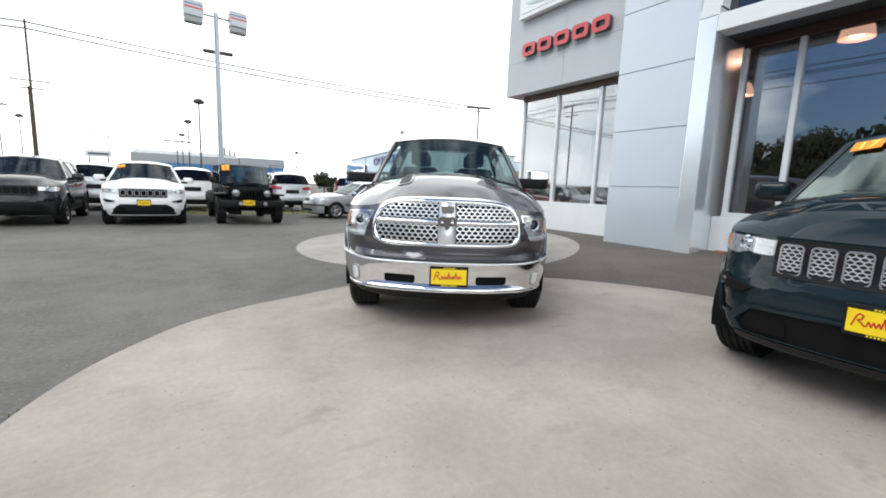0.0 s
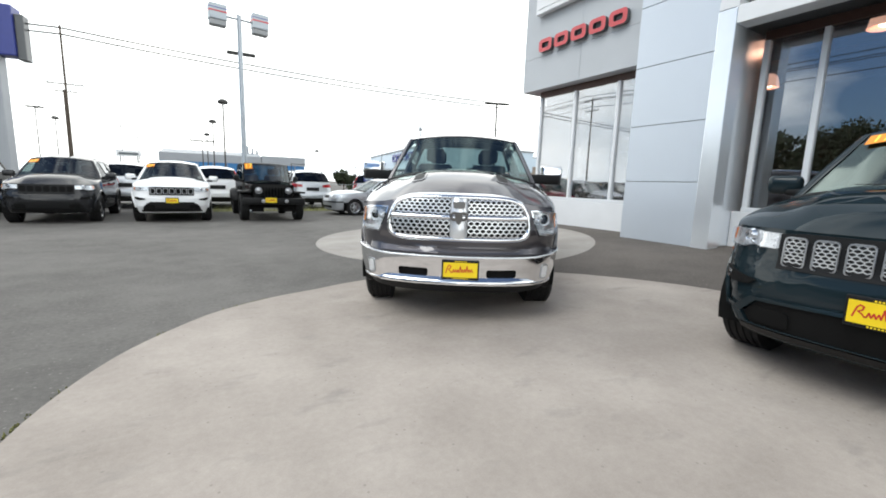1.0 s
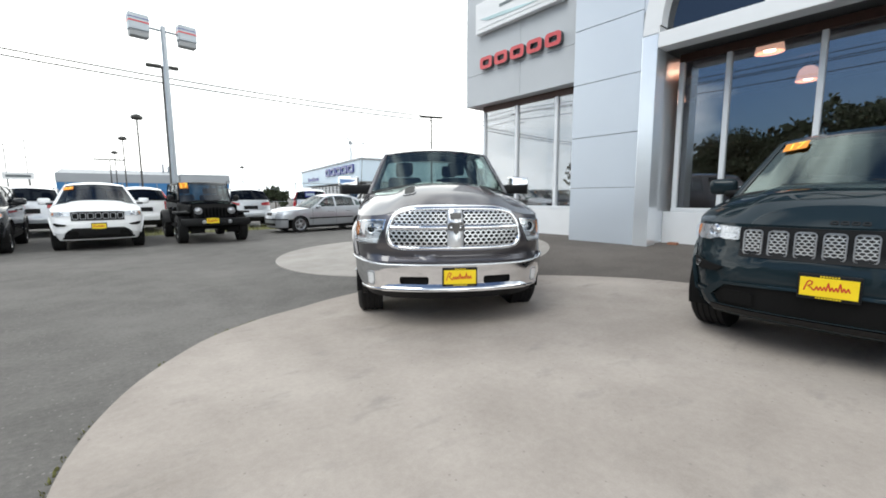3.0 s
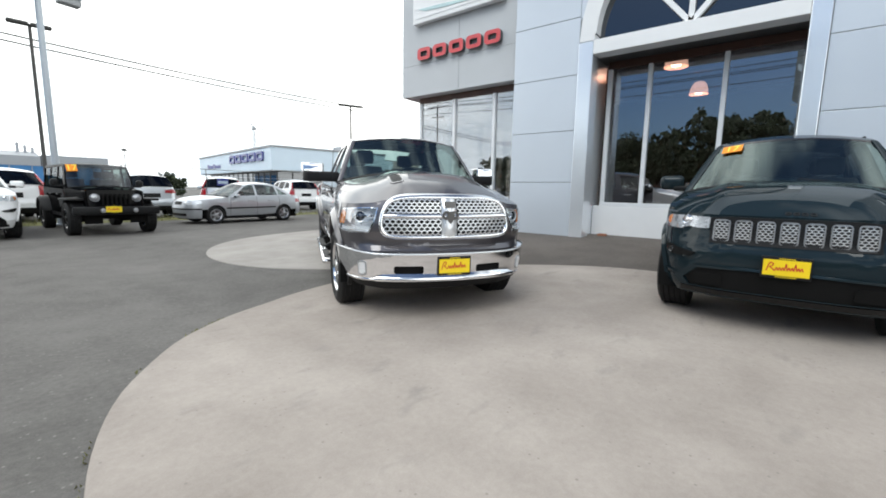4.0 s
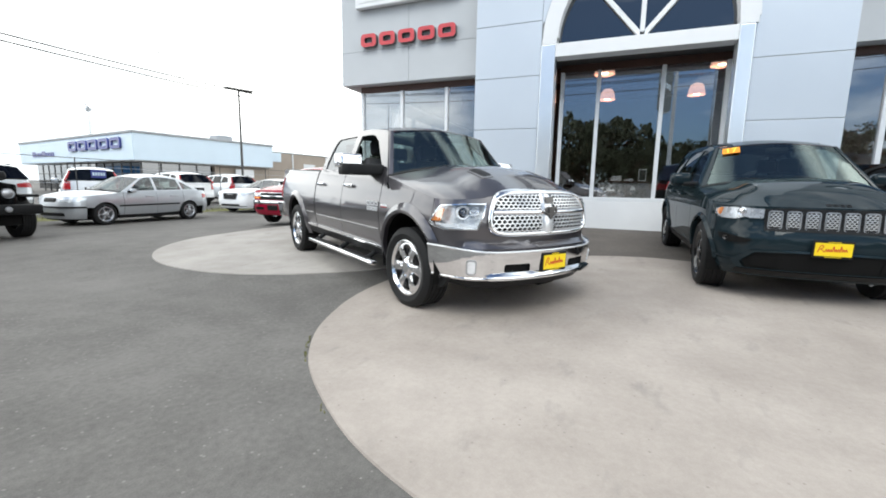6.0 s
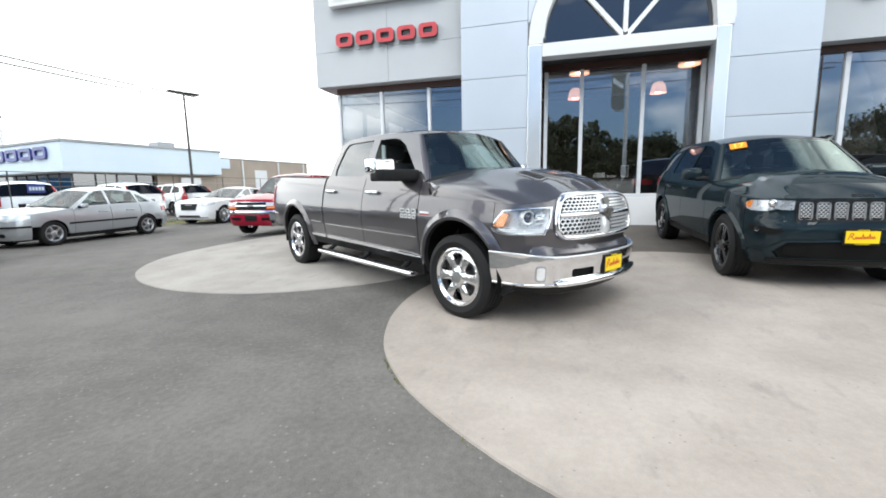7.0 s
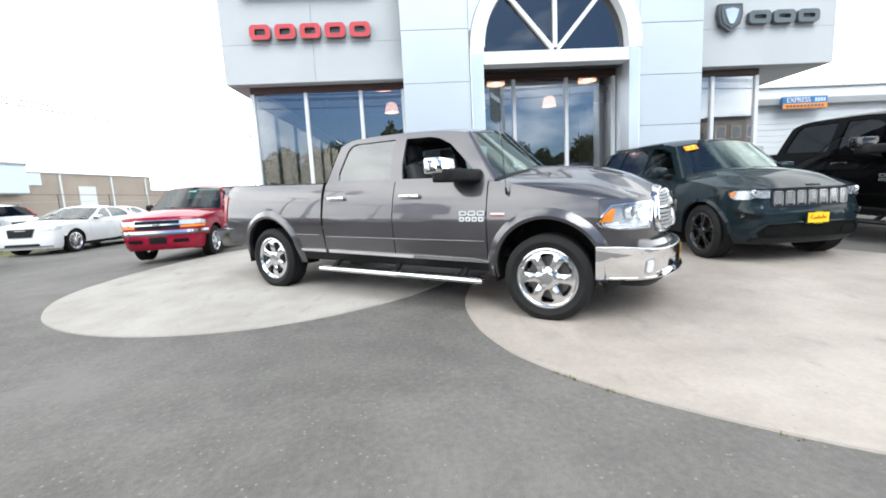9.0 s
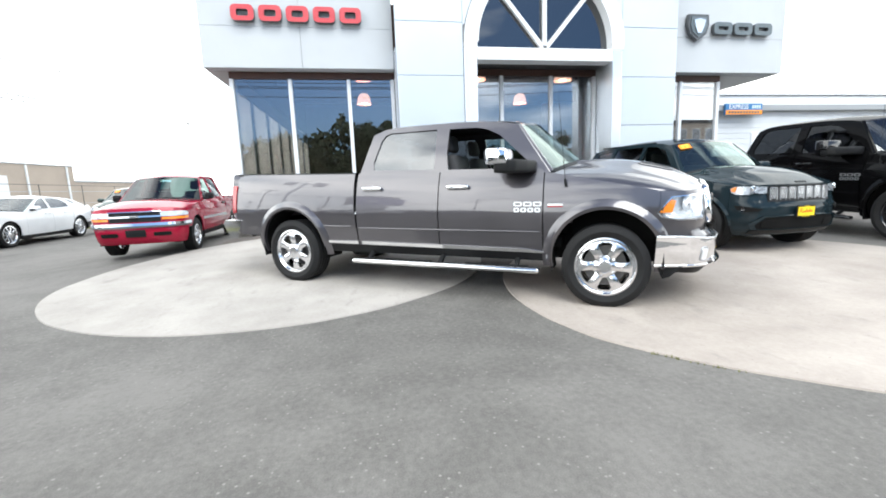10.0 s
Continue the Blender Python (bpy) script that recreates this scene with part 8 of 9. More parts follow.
def side_shop():
    ob = thing("workshop_building", Matrix(), "white-sided workshop with a low grey roof beside the drive", "building")
    part("wall", boxed(15.5, 27, -34, -6.6, 0, 4.15), SIDING, ob)
    part("gutter", boxed(15.2, 15.5, -34, -6.5, 4.15, 4.42, 0.03), ROOFGREY, ob)
    part("fascia", boxed(15.3, 15.5, -34, -6.55, 4.43, 4.85, 0.02), WHITE_TRIM, ob)
    bm = slab(bmesh.new(), [(15.2, 4.86), (20.5, 6.1), (27, 4.86)], lambda u, v, w: (u, -34 + w, v), 27.5)
    part("roof", bm, ROOFGREY, ob)
    for i in range(16):                                      # lapped boards
        part("board", boxed(15.47, 15.5, -34, -6.6, 0.25 + 0.245 * i, 0.25 + 0.245 * i + 0.235, 0.004), SIDING, ob)
    d = part("door", boxed(15.42, 15.47, -9.1, -8.1, 0.2, 2.4, 0.01), WHITE_TRIM, ob)
    part("door_glass", boxed(15.405, 15.42, -8.95, -8.25, 1.2, 2.2), SHOPGLASS, d)
    part("door_frame", boxed(15.44, 15.46, -9.25, -7.95, 0.2, 2.55), POLE_GREY, d)
    for y in (-13, -17, -21):
        bay = part("bay_door", boxed(15.43, 15.47, y - 1.5, y + 1.5, 0.2, 3.2, 0.01), WHITE_TRIM, ob)
        for k in range(1, 5):
            part("door_groove", boxed(15.424, 15.432, y - 1.5, y + 1.5, 0.2 + 0.6 * k - 0.02, 0.2 + 0.6 * k + 0.02), SOFFIT, bay)
    s = thing("service_sign", pose(15.05, -10.62, 4.2) @ Matrix.Diagonal((1, 0.92, 0.92, 1)), "blue and orange sign board with white lettering", "sign")
    part("board", boxed(0, 0.12, -1.05, 1.05, -0.26, 0.27, 0.012), METALBLUE, s)
    part("orange_band", boxed(-0.012, -0.002, -1.04, 1.04, -0.25, -0.04), STICKER, s)
    bm = bmesh.new()
    for i in range(11):
        box(bm, -0.02, -0.013, 0.9 - 0.165 * i - 0.12, 0.9 - 0.165 * i, -0.2, -0.1)
    part("small_print_bars", bm, SIGNDARK, s)
    lettering("sign_word", "EXPRESS", 0.3, pose(-0.008, 0.32, 0.11, 90, 0, -90), WHITE_TRIM, s, 0.006)
    bm = bmesh.new()
    for i in range(4):
        box(bm, -0.014, -0.004, -0.45 - 0.13 * i - 0.09, -0.45 - 0.13 * i, 0.03, 0.19)
    part("light_bars", bm, FASCIA, s)


low_showroom()
long_shed()
side_shop()

# ---- posts, signs, cables ----


def lamp_head(bm, x, y, z, rz, l=0.62, w=0.28):
    m = pose(x, y, z, 0, 0, rz)
    k = len(bm.verts)
    box(bm, 0.02, l, -w / 2, w / 2, -0.06, 0.07, 0.05, 2)
    bm.verts.ensure_lookup_table()
    bmesh.ops.transform(bm, matrix=m, verts=bm.verts[k:])


def street_lamp(x, y, h, heads, label, material=POLE_DARK, rz=0.0, r=0.07, size=0.62, dome=False):
    z0 = ground_z(x, y)
    ob = thing("street_lamp", pose(x, y, z0, 0, 0, rz), label, "lamp post", "lamp posts of the lot")
    part("pole", tube(bmesh.new(), (0, 0, 0.5), (0, 0, h), r, r * 0.75, 10), material, ob, smooth=50)
    part("footing", spin(bmesh.new(), [(0.001, 0.62), (0.24, 0.62), (0.26, 0.6), (0.26, -0.1)], 20, "z"), CONCRETE, ob, smooth=40)
    if dome:
        part("lamp_head", spin(bmesh.new(), [(0.001, 0.22), (0.2, 0.18), (0.36, 0.05), (0.38, -0.06), (0.3, -0.16), (0.001, -0.2)], 16, "z"), POLE_DARK, ob, smooth=50, m=Matrix.Translation((0, 0, h)))
        return ob
    for a in heads:
        bm = bmesh.new()
        lamp_head(bm, 0, 0, h - 0.02, a, size, size * 0.45)
        part("lamp_head", bm, POLE_DARK, ob, smooth=45)
    return ob


street_lamp(2.15, 23.0, 7.15, (0, 180), "dark post with two flat lamp heads", rz=-4)
street_lamp(20.8, 27.4, 7.75, (0, 180), "tall dark post with a flat twin lamp head", rz=-22, r=0.09, size=0.95)
for _x, _y, _h in ((2.1, 37.8, 7.1), (1.83, 51.8, 7.1), (1.58, 65.8, 6.9), (-14.25, 68.4, 7.7), (19.0, 77.5, 6.5)):
    street_lamp(_x, _y, _h, (0, 180), "dark lamp post with a rounded head in the far lot", r=0.07, dome=True)
street_lamp(0.9, 59.8, 5.6, (0, 180), "dark lamp post with two long arms", size=1.4)
street_lamp(-13.6, 58.3, 7.7, (0, 90, 180), "dark lamp post with several heads", r=0.06, size=0.7)


def banner_pole():
    ob = thing("sign_pole", pose(1.65, 17.95, ground_z(1.65, 17.95), 0, 0, 8), "pale grey pole carrying two striped box signs", "sign pole")
    part("pole", tube(bmesh.new(), (0, 0, 0), (0, 0, 7.2), 0.1, 0.08, 14), POLE_GREY, ob, smooth=50)
    part("base_plate", boxed(-0.25, 0.25, -0.25, 0.25, 0, 0.05, 0.01), POLE_GREY, ob)
    part("crossarm", tube(bmesh.new(), (-0.5, 0, 7.05), (0.5, 0, 7.05), 0.04, n=8), POLE_GREY, ob)
    for sx in (-1, 1):
        b2 = part("box_sign", boxed(sx * 0.72 - 0.29, sx * 0.72 + 0.29, -0.18, 0.18, 6.85, 7.38, 0.03, 2), POLE_GREY, ob, "pale box sign with red and blue stripes")
        part("lamp_glass", boxed(sx * 0.72 - 0.27, sx * 0.72 + 0.27, -0.16, 0.16, 6.66, 6.848, 0.02), ROOFGREY, b2)
        part("red_stripe", boxed(sx * 0.72 - 0.295, sx * 0.72 + 0.295, -0.186, 0.186, 7.1, 7.15), SIGNRED, b2)
        part("blue_stripe", boxed(sx * 0.72 - 0.295, sx * 0.72 + 0.295, -0.186, 0.186, 7.22, 7.245), SIGNBLUE, b2)


banner_pole()


def pylon():
    ob = thing("pylon_sign", pose(-12.2, 39.9, -1.05, 0, 0, -8) @ Matrix.Scale(1.9, 4), "tall grey pylon with a navy blue sign box", "sign")
    part("column", boxed(-0.75, 0.85, -0.25, 0.25, 0.45, 5.1, 0.03, 2), METALGREY, ob)
    part("sign_box", boxed(-1.6, 1.35, -0.32, 0.32, 5.1, 6.75, 0.04, 2), SIGNBLUE, ob)
    part("sign_cap", boxed(-1.2, 0.8, -0.28, 0.28, 6.76, 7.05, 0.03, 2), METALGREY, ob)
    part("side_fin", boxed(1.36, 1.6, -0.2, 0.2, 5.0, 6.5, 0.02), SIGNDARK, ob)
    part("sign_block", link_shape(bmesh.new(), 0.5, 0.5, 0.04, 0.1), (WHITE_TRIM, WHITE_TRIM), ob, m=pose(0.45, -0.33, 5.95, 0, 0, 90))


pylon()


def utility_pole(x, y, h, arms, label="weathered timber utility pole with crossarms", rz=0):
    ob = thing("utility_pole", pose(x, y, ground_z(x, y) - 0.1, 0, 0, rz), label, "utility pole", "utility poles")
    part("pole", tube(bmesh.new(), (0, 0, 0), (0, 0, h), 0.085, 0.06, 12), TIMBER, ob, smooth=50)
    for z, l in arms:
        a = part("crossarm", boxed(-l / 2, l / 2, -0.03, 0.03, z - 0.035, z + 0.035), TIMBER, ob)
        for k in (-0.45, -0.2, 0.2, 0.45):
            part("insulator", tube(bmesh.new(), (k * l, 0, z + 0.06), (k * l, 0, z + 0.2), 0.035, 0.025, 8), POLE_GREY, a)
    return ob


utility_pole(-7.45, 39.2, 11.2, ((7.4, 2.0), (6.9, 1.2)))
utility_pole(-12.7, 109, 11.3, ((11, 2.6), (10, 1.6)))
utility_pole(-10, 109.4, 12.4, ((9, 1.5),))
utility_pole(-8.2, 42.5, 7.5, ())
utility_pole(62, 30, 11.5, ((11.2, 2.2),))
utility_pole(-17, 30, 10.5, ((10.2, 2.2), (9.2, 1.6)), rz=90)
utility_pole(-17, -14, 10.5, ((10.2, 2.2), (9.2, 1.6)), rz=90)


def cables():
    ob = thing("power_cables", Matrix(), "thin black overhead power cables", "cable")
    for dz, dy in ((0, 0), (-0.35, 0.25)):
        cable("cable", sag((-60, 45, 11.2 + dz), (-7.45, 39.2 + dy, 10.9 + dz), 0.5), 0.05, WIRE, ob)
        cable("cable", sag((-7.45, 39.2 + dy, 10.9 + dz), (62, 30 + dy, 11.2 + dz), 1.6, 28), 0.05, WIRE, ob)
    cable("cable", sag((21.5, 37, 11.4), (37, 6, 6.2), 0.35), 0.035, WIRE, ob)
    for dx, z in ((-0.95, 10.3), (0.95, 10.3), (-0.4, 10.3), (0.6, 9.3)):
        cable("cable", sag((-17 + dx, -70, z), (-17 + dx, -14, z), 0.7), 0.025, WIRE, ob)
        cable("cable", sag((-17 + dx, -14, z), (-17 + dx, 30, z), 0.6), 0.025, WIRE, ob)
        cable("cable", sag((-17 + dx, 30, z), (-17 + dx, 90, z), 0.8), 0.025, WIRE, ob)


cables()


def crane():
    ob = thing("tower_crane", pose(68.5, 133.7, 0), "pale lattice tower crane far off", "crane")
    bm = bmesh.new()
    for sx in (-0.28, 0.28):
        for sy in (-0.28, 0.28):
            tube(bm, (sx, sy, 0), (sx, sy, 19.5), 0.07, n=5)
    for i in range(12):
        s = 1 if i % 2 else -1
        tube(bm, (-0.28 * s, -0.28, 1.6 * i), (0.28 * s, -0.28, 1.6 * i + 1.6), 0.05, n=4)
    part("mast", bm, METALGREY, ob)
    part("cabin", boxed(-0.5, 0.5, -0.5, 0.5, 19.5, 20.3, 0.05), METALGREY, ob)
    d = Vector((0.87, -0.5, 0))
    bm = bmesh.new()
    for o in (0, 0.4):
        tube(bm, Vector((0, 0, 19.6 + o)), d * 28 + Vector((0, 0, 20.6 + 0.3 * o)), 0.08, n=5)
    for i in range(14):
        tube(bm, d * (2 * i) + Vector((0, 0, 19.6 + i * 0.06)), d * (2 * i + 1) + Vector((0, 0, 20.0 + i * 0.05)), 0.04, n=4)
    part("jib", bm, METALGREY, ob)
    part("raised_jib", tube(bmesh.new(), (0, 0, 20.4), Vector((-2.6, 1.5, 24.2)), 0.2, 0.1, 6), METALGREY, ob)
    part("tie", tube(bmesh.new(), Vector((-2.6, 1.5, 24.2)), d * 8 + Vector((0, 0, 22.4)), 0.06, n=4), METALGREY, ob)
    part("counterweight", boxed(-0.3, 0.3, -0.3, 0.3, 20.35, 20.7, 0.05), METALGREY, ob)


crane()


def fence():
    ob = thing("wire_fence", Matrix(), "galvanised wire fence along a weedy verge", "fence")
    x0, x1, y = 3.6, 27.0, 19.15
    n = 9
    for i in range(n):
        x = x0 + (x1 - x0) * i / (n - 1)
        yy = y + 0.05 * (x - x0)
        part("post", tube(bmesh.new(), (x, yy, -0.2), (x, yy, 1.95), 0.016, n=8), POLE_DARK, ob, smooth=50)
    part("top_rail", tube(bmesh.new(), (x0, y, 1.93), (x1, y + 0.05 * (x1 - x0), 1.93), 0.011, n=8), POLE_DARK, ob)
    for z in (0.1, 1.1, 1.65):
        part("line_wire", tube(bmesh.new(), (x0, y, z), (x1, y + 0.05 * (x1 - x0), z), 0.006, n=5), POLE_GREY, ob)
    s = thing("hanging_sign", pose(7.15, 19.27, 1.42, 0, 0, 3), "small violet-blue board hung on the fence", "sign")
    part("board", boxed(-0.24, 0.24, -0.06, -0.04, -0.14, 0.14, 0.004), SIGNBLUE, s)
    bm = bmesh.new()
    for i in range(5):
        box(bm, -0.2 + 0.085 * i, -0.14 + 0.085 * i, -0.07, -0.062, -0.06, 0.05)
    part("print_bars", bm, FASCIA, s)


fence()


def post_sign():
    ob = thing("road_sign", pose(-6.4, 59.5, -0.1), "small white board on twin posts far off", "sign")
    part("board", boxed(-1.15, 1.15, -0.06, 0.06, 3.3, 4.0, 0.01), WHITE_TRIM, ob)
    part("print_bar", boxed(-0.9, 0.9, -0.075, -0.065, 3.5, 3.75), SIGNGREY, ob)
    for x in (-0.8, 0.8):
        part("post", tube(bmesh.new(), (x, 0, 0), (x, 0, 3.3), 0.06, n=8), POLE_DARK, ob)


post_sign()

# ---- planting ----


def tree(m, h, r, seed, leaves, label, low=0.25, group="", leaf=0.34):
    """Tapered trunk, forked limbs and a ragged crown of small leaf clumps."""
    rng = random.Random(seed)
    ob = thing("tree", m, label, "tree", group)
    bm = bmesh.new()
    tube(bm, (0, 0, -0.2), (0, 0, h * 0.45), 0.03 * h, 0.018 * h, 9)
    tips = []
    for i in range(9):
        a = i * 2.4 + rng.uniform(-0.3, 0.3)
        z0 = h * rng.uniform(low, 0.45)
        ln = r * rng.uniform(0.5, 0.95)
        p = Vector((0, 0, z0))
        q = Vector((ln * math.cos(a), ln * math.sin(a), z0 + h * rng.uniform(0.15, 0.45)))
        tube(bm, p, q, 0.011 * h, 0.004 * h, 6)
        tips.append(q)
    tips.append(Vector((0, 0, h * 0.85)))
    tips.append(Vector((0.1 * r, 0, h * 0.7)))
    part("trunk", bm, BARK, ob, smooth=50)
    vs, fs = [], []
    for i in range(leaves):
        c = rng.choice(tips)
        s = r * 0.42
        d = Vector((rng.gauss(0, 1), rng.gauss(0, 1), rng.gauss(0, 0.8)))
        d = d.normalized() * s * rng.random() ** 0.45 * (1 + 0.25 * math.sin(5 * d.x + 3 * d.z))
        p = c + d
        w = leaf * rng.uniform(0.6, 1.3)
        q = Euler((rng.uniform(0, 6.3), rng.uniform(0, 6.3), rng.uniform(0, 6.3))).to_matrix()
        k = len(vs)
        for u, v in ((-0.5, -0.15), (0, -0.5), (0.5, 0.1), (0.05, 0.5)):
            vs.append(p + q @ Vector((u * w, v * w, 0.12 * w * (u * u - v))))
        fs.append((k, k + 1, k + 2, k + 3))
    me = bpy.data.meshes.new("crown")
    me.from_pydata(vs, [], fs)
    me.materials.append(LEAF)
    c = new("crown", me)
    c.parent = ob
    return ob


_t1 = tree(pose(-44, 6, -0.1), 11.0, 4.2, 3, 6500, "tall dark broadleaf tree across the road", low=0.12, group="trees across the road", leaf=0.36)
_t2 = tree(pose(-46, 14, -0.1), 8.0, 3.8, 8, 5500, "dark broadleaf tree across the road", low=0.1, group="trees across the road", leaf=0.34)
_rng = random.Random(5)
for _i, _y in enumerate((-40, -33, -27, -20, -14, -9, -3, 1, 10, 19)):
    _s = _rng.uniform(0.6, 0.95)
    copy_thing(_t1 if _i % 2 else _t2, pose(-45 + _rng.uniform(-4, 4), _y, -0.1, 0, 0, _rng.uniform(0, 360)) @ Matrix.Scale(_s, 4))


def woods():
    """The unbroken dark wood behind the single trees."""
    rng = random.Random(21)
    vs, fs = [], []
    for _ in range(20000):
        y = rng.uniform(-75, 45)
        top = float(np.interp(y, (-75, -38, -22, -16, -7, -3, 2, 7, 13, 18, 45), (5, 5.5, 7.8, 7.1, 7.6, 9.4, 10.8, 12.0, 11, 9, 7))) + 1.6 * noise.noise((y * 0.45, 7.7, 0)) + 0.8 * noise.noise((y * 1.3, 2.2, 0))
        p = Vector((-50 + rng.uniform(-3, 3) + 2 * noise.noise((y * 0.2, 0.4, 0)), y, top * rng.random() ** 0.8 - 0.1))
        w = rng.uniform(0.45, 1.05)
        q = Euler((rng.uniform(0, 6.3), rng.uniform(0, 6.3), rng.uniform(0, 6.3))).to_matrix()
        k = len(vs)
        for u, v in ((-0.5, -0.15), (0, -0.5), (0.5, 0.1), (0.05, 0.5)):
            vs.append(p + q @ Vector((u * w, v * w, 0.12 * w * (u * u - v))))
        fs.append((k, k + 1, k + 2, k + 3))
    me = bpy.data.meshes.new("woods")
    me.from_pydata(vs, [], fs)
    me.materials.append(LEAF)
    tagged(new("woods", me), "dense dark wood along the far side of the road", "trees", kind="stuff")


woods()
_t3 = tree(pose(14.5, 47, -0.1), 2.6, 1.15, 11, 1400, "round green tree beyond the fence", group="trees beyond the fence", low=0.15, leaf=0.3)
copy_thing(_t3, pose(11.6, 52, -0.1, 0, 0, 80) @ Matrix.Scale(0.7, 4))
copy_thing(_t3, pose(-22, 60, -0.1, 0, 0, 40) @ Matrix.Scale(1.0, 4))
copy_thing(_t3, pose(40, 20, -0.1, 0, 0, 140) @ Matrix.Scale(0.42, 4))
copy_thing(_t3, pose(45, 23, -0.1, 0, 0, 240) @ Matrix.Scale(0.45, 4))


def indoor_palm(x, y, h, seed):
    """Arching fronds of narrow leaflets out of a tub."""
    rng = random.Random(seed)
    ob = thing("indoor_palm", pose(x, y, 0.25), "green palm in a dark tub behind the showroom glass", "plant", "showroom plants")
    part("tub", spin(bmesh.new(), [(0.001, 0.0), (0.16, 0.0), (0.21, 0.38), (0.225, 0.4), (0.2, 0.4), (0.19, 0.34), (0.001, 0.33)], 20, "z"), SIGNDARK, ob, smooth=40)
    vs, fs = [], []
    for i in range(16):
        a, ln = i * 2.4 + rng.uniform(-0.2, 0.2), h * rng.uniform(0.45, 0.62)
        up = rng.uniform(0.75, 1.25)
        side = Vector((-math.sin(a), math.cos(a), 0))
        for j in range(14):
            t = (j + 2) / 15
            p = Vector((math.cos(a) * ln * t * 0.75, math.sin(a) * ln * t * 0.75, 0.34 + h * 0.35 + ln * (up * t - 0.75 * t * t)))
            w = 0.24 * math.sin(math.pi * (0.15 + 0.8 * t))
            for k in (-1, 1):
                q = p + side * k * w + Vector((0, 0, -0.35 * w))
                o = len(vs)
                vs.extend([p + Vector((0, 0, 0.008)), q, p - Vector((math.cos(a), math.sin(a), -0.2)) * 0.05])
                fs.append((o, o + 1, o + 2))
    me = bpy.data.meshes.new("fronds")
    me.from_pydata(vs, [], fs)
    me.materials.append(PALM)
    new("fronds", me).parent = ob
    part("stem", tube(bmesh.new(), (0, 0, 0.3), (0, 0, 0.36 + h * 0.36), 0.03, 0.02, 8), BARK, ob)


indoor_palm(9.75, 8.85, 1.7, 2)
indoor_palm(10.0, 8.1, 1.35, 7)


def road_banner():
    ob = thing("sign_pole", pose(-9.3, -0.45, ground_z(-9.3, -0.45)), "pale grey pole with a long dark-framed banner by the road", "sign pole")
    part("pole", tube(bmesh.new(), (0, 0, 0), (0, 0, 9.2), 0.13, 0.1, 14), POLE_GREY, ob, smooth=50)
    for z in (5.85, 8.6):
        part("bracket", tube(bmesh.new(), (0, 0.1, z), (0, 0.95, z), 0.025, n=8), POLE_GREY, ob)
    bn = part("banner", slab(bmesh.new(), [(0.16, 8.55), (0.92, 8.55), (0.92, 6.1), (0.54, 5.75), (0.16, 6.0)], lambda u, v, w: (w - 0.01, u, v), 0.02), SIGNGREY, ob, "long banner with a dark border")
    for k in range(3):
        z = 6.35 + 0.75 * k
        part("stripe", slab(bmesh.new(), [(0.24, z), (0.84, z + 0.45), (0.84, z + 0.75), (0.24, z + 0.3)], lambda u, v, w: (0.014 + w, u, v), 0.01), SIGNGREY if k != 1 else FASCIA, bn)


road_banner()


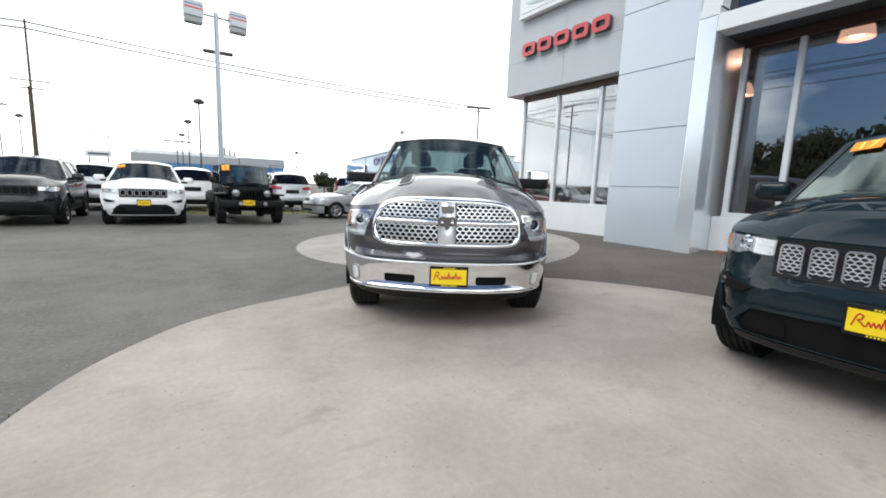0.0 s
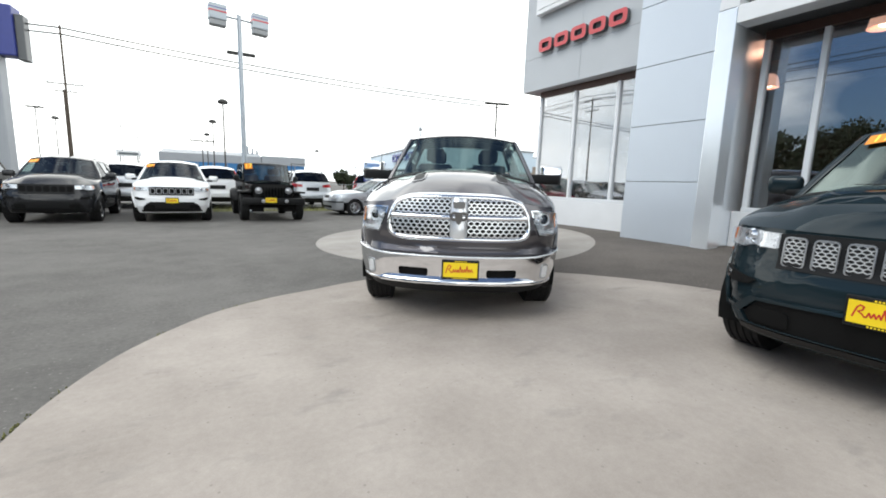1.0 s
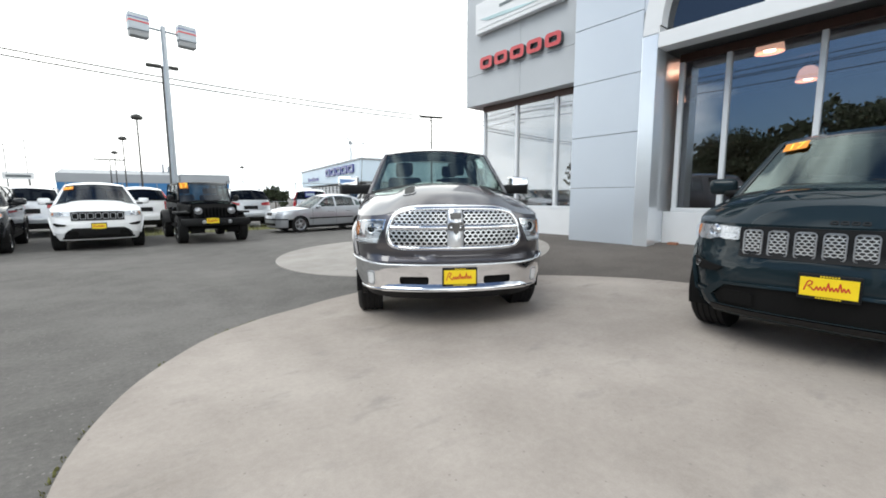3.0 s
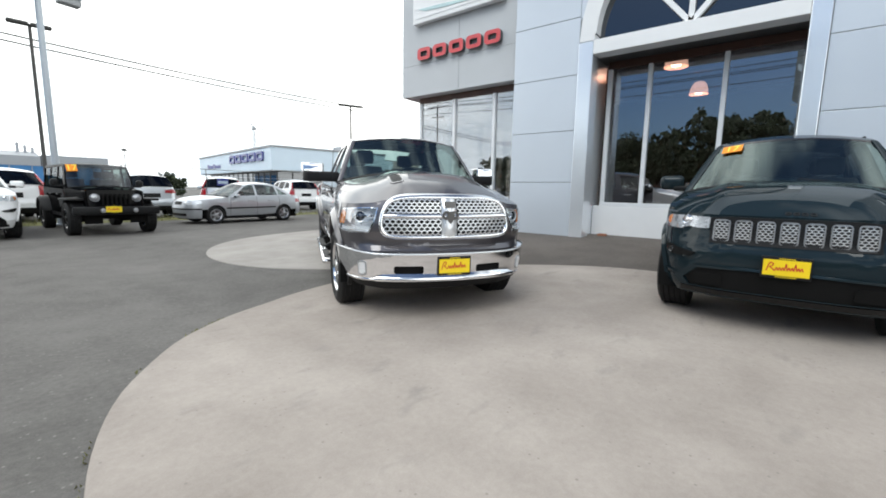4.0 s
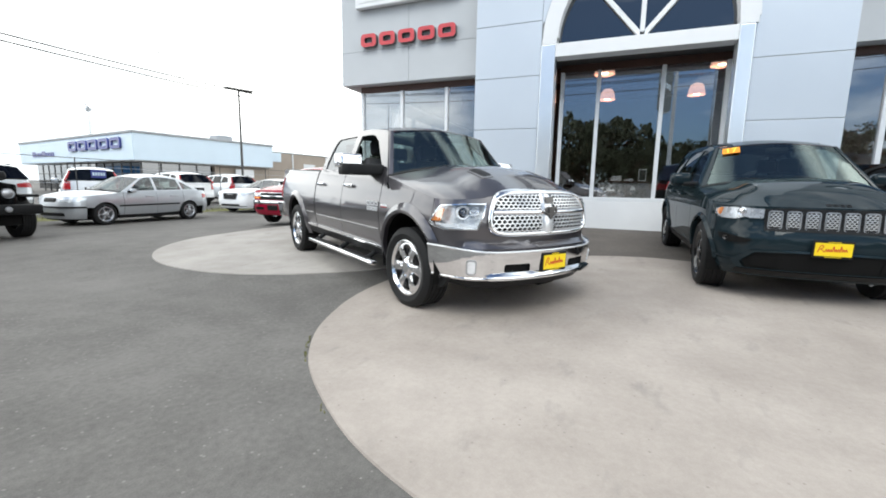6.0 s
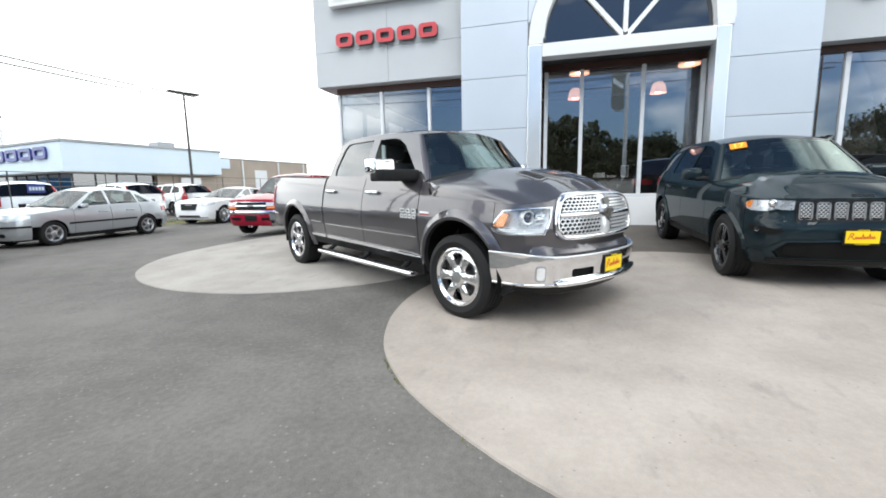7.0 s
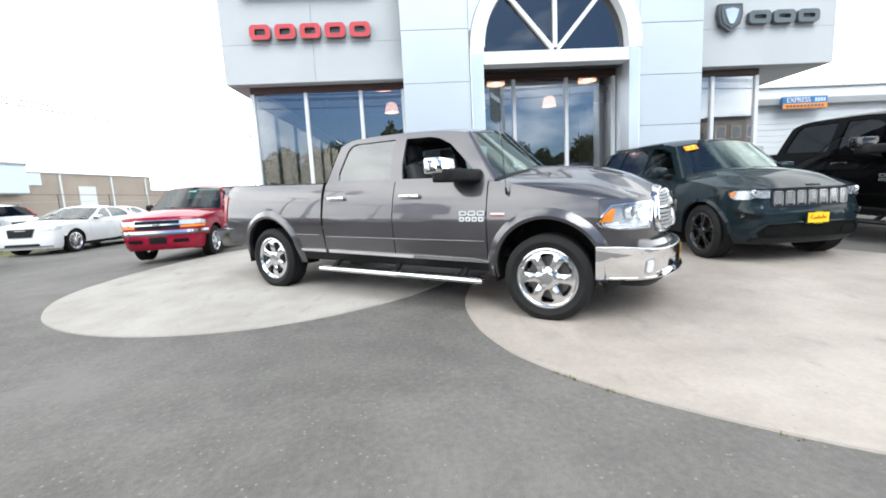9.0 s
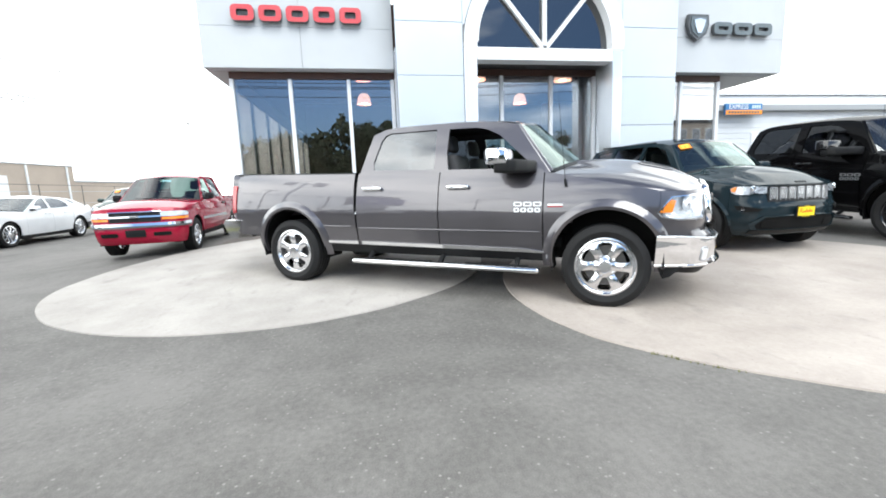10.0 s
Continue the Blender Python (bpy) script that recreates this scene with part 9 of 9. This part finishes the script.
def road_building():
    ob = thing("roadside_building", pose(-44, -46, -0.1), "brown flat-roofed commercial building across the road", "building")
    part("wall", boxed(-9, 0, -7, 7, -0.3, 10.4), BRICK, ob)
    part("roof_edge", boxed(-9.2, 0.2, -7.2, 7.2, 10.405, 10.9, 0.03), DARKFRAME, ob)
    for z in (1.0, 4.4, 7.6):
        for y in (-5, -2.5, 0, 2.5, 5):
            wn_ = part("window", boxed(0.004, 0.06, y - 0.8, y + 0.8, z, z + 1.9), WHITE_TRIM, ob)
            part("pane", boxed(0.062, 0.07, y - 0.7, y + 0.7, z + 0.1, z + 1.8), DARKGLASS, wn_)


road_building()


def verge():
    """A strip of rough grass at the foot of the fence, and weeds at the rims of the pads."""
    bm = bmesh.new()
    n = 40
    rows = []
    for i in range(n + 1):
        x = 0.5 + 26.5 * i / n
        y = 18.6 + 0.05 * (x - 3)
        w = 0.55 + 0.2 * noise.noise((x * 0.7, 1.3, 0))
        rows.append([bm.verts.new((x, y + d * w, ground_z(x, y) + z)) for d, z in ((-1, 0.004), (-0.6, 0.03), (0.6, 0.04), (1, 0.004))])
    for p, q in zip(rows[:-1], rows[1:]):
        for k in range(3):
            bm.faces.new((p[k], q[k], q[k + 1], p[k + 1]))
    tagged(part("ground_verge", bm, GRASS, None, smooth=60), "strip of rough dry grass at the fence", "grass", kind="structure")
    rng = random.Random(4)
    vs, fs = [], []

    def blade(x, y, h):
        a = rng.uniform(0, 6.3)
        z = ground_z(x, y)
        k = len(vs)
        w, l = 0.006 + 0.01 * h, h * 0.5
        vs.extend([(x - w * math.sin(a), y + w * math.cos(a), z), (x + w * math.sin(a), y - w * math.cos(a), z), (x + l * math.cos(a), y + l * math.sin(a), z + h)])
        fs.append((k, k + 1, k + 2))
    for _ in range(2600):
        x = rng.uniform(0.5, 27)
        blade(x, 18.6 + 0.05 * (x - 3) + rng.gauss(0, 0.35), rng.uniform(0.08, 0.28))
    me = bpy.data.meshes.new("grass")
    me.from_pydata(vs, [], fs)
    me.materials.append(GRASS)
    tagged(new("grass", me), "rough dry grass blades along the fence", "grass", kind="stuff")
    vs, fs = [], []
    for _ in range(300):
        a = radians(rng.uniform(95, 215))
        if noise.noise((a * 4, 0.2, 0.7)) < -0.05:
            continue
        r = 3.07 + abs(rng.gauss(0, 0.008))
        blade(2.161 + r * math.cos(a), 1.933 + r * math.sin(a), rng.uniform(0.01, 0.026))
    me = bpy.data.meshes.new("weeds")
    me.from_pydata(vs, [], fs)
    me.materials.append(GRASS)
    tagged(new("weeds", me), "tiny weeds in the joint round the concrete pad", "weeds", kind="stuff")


verge()
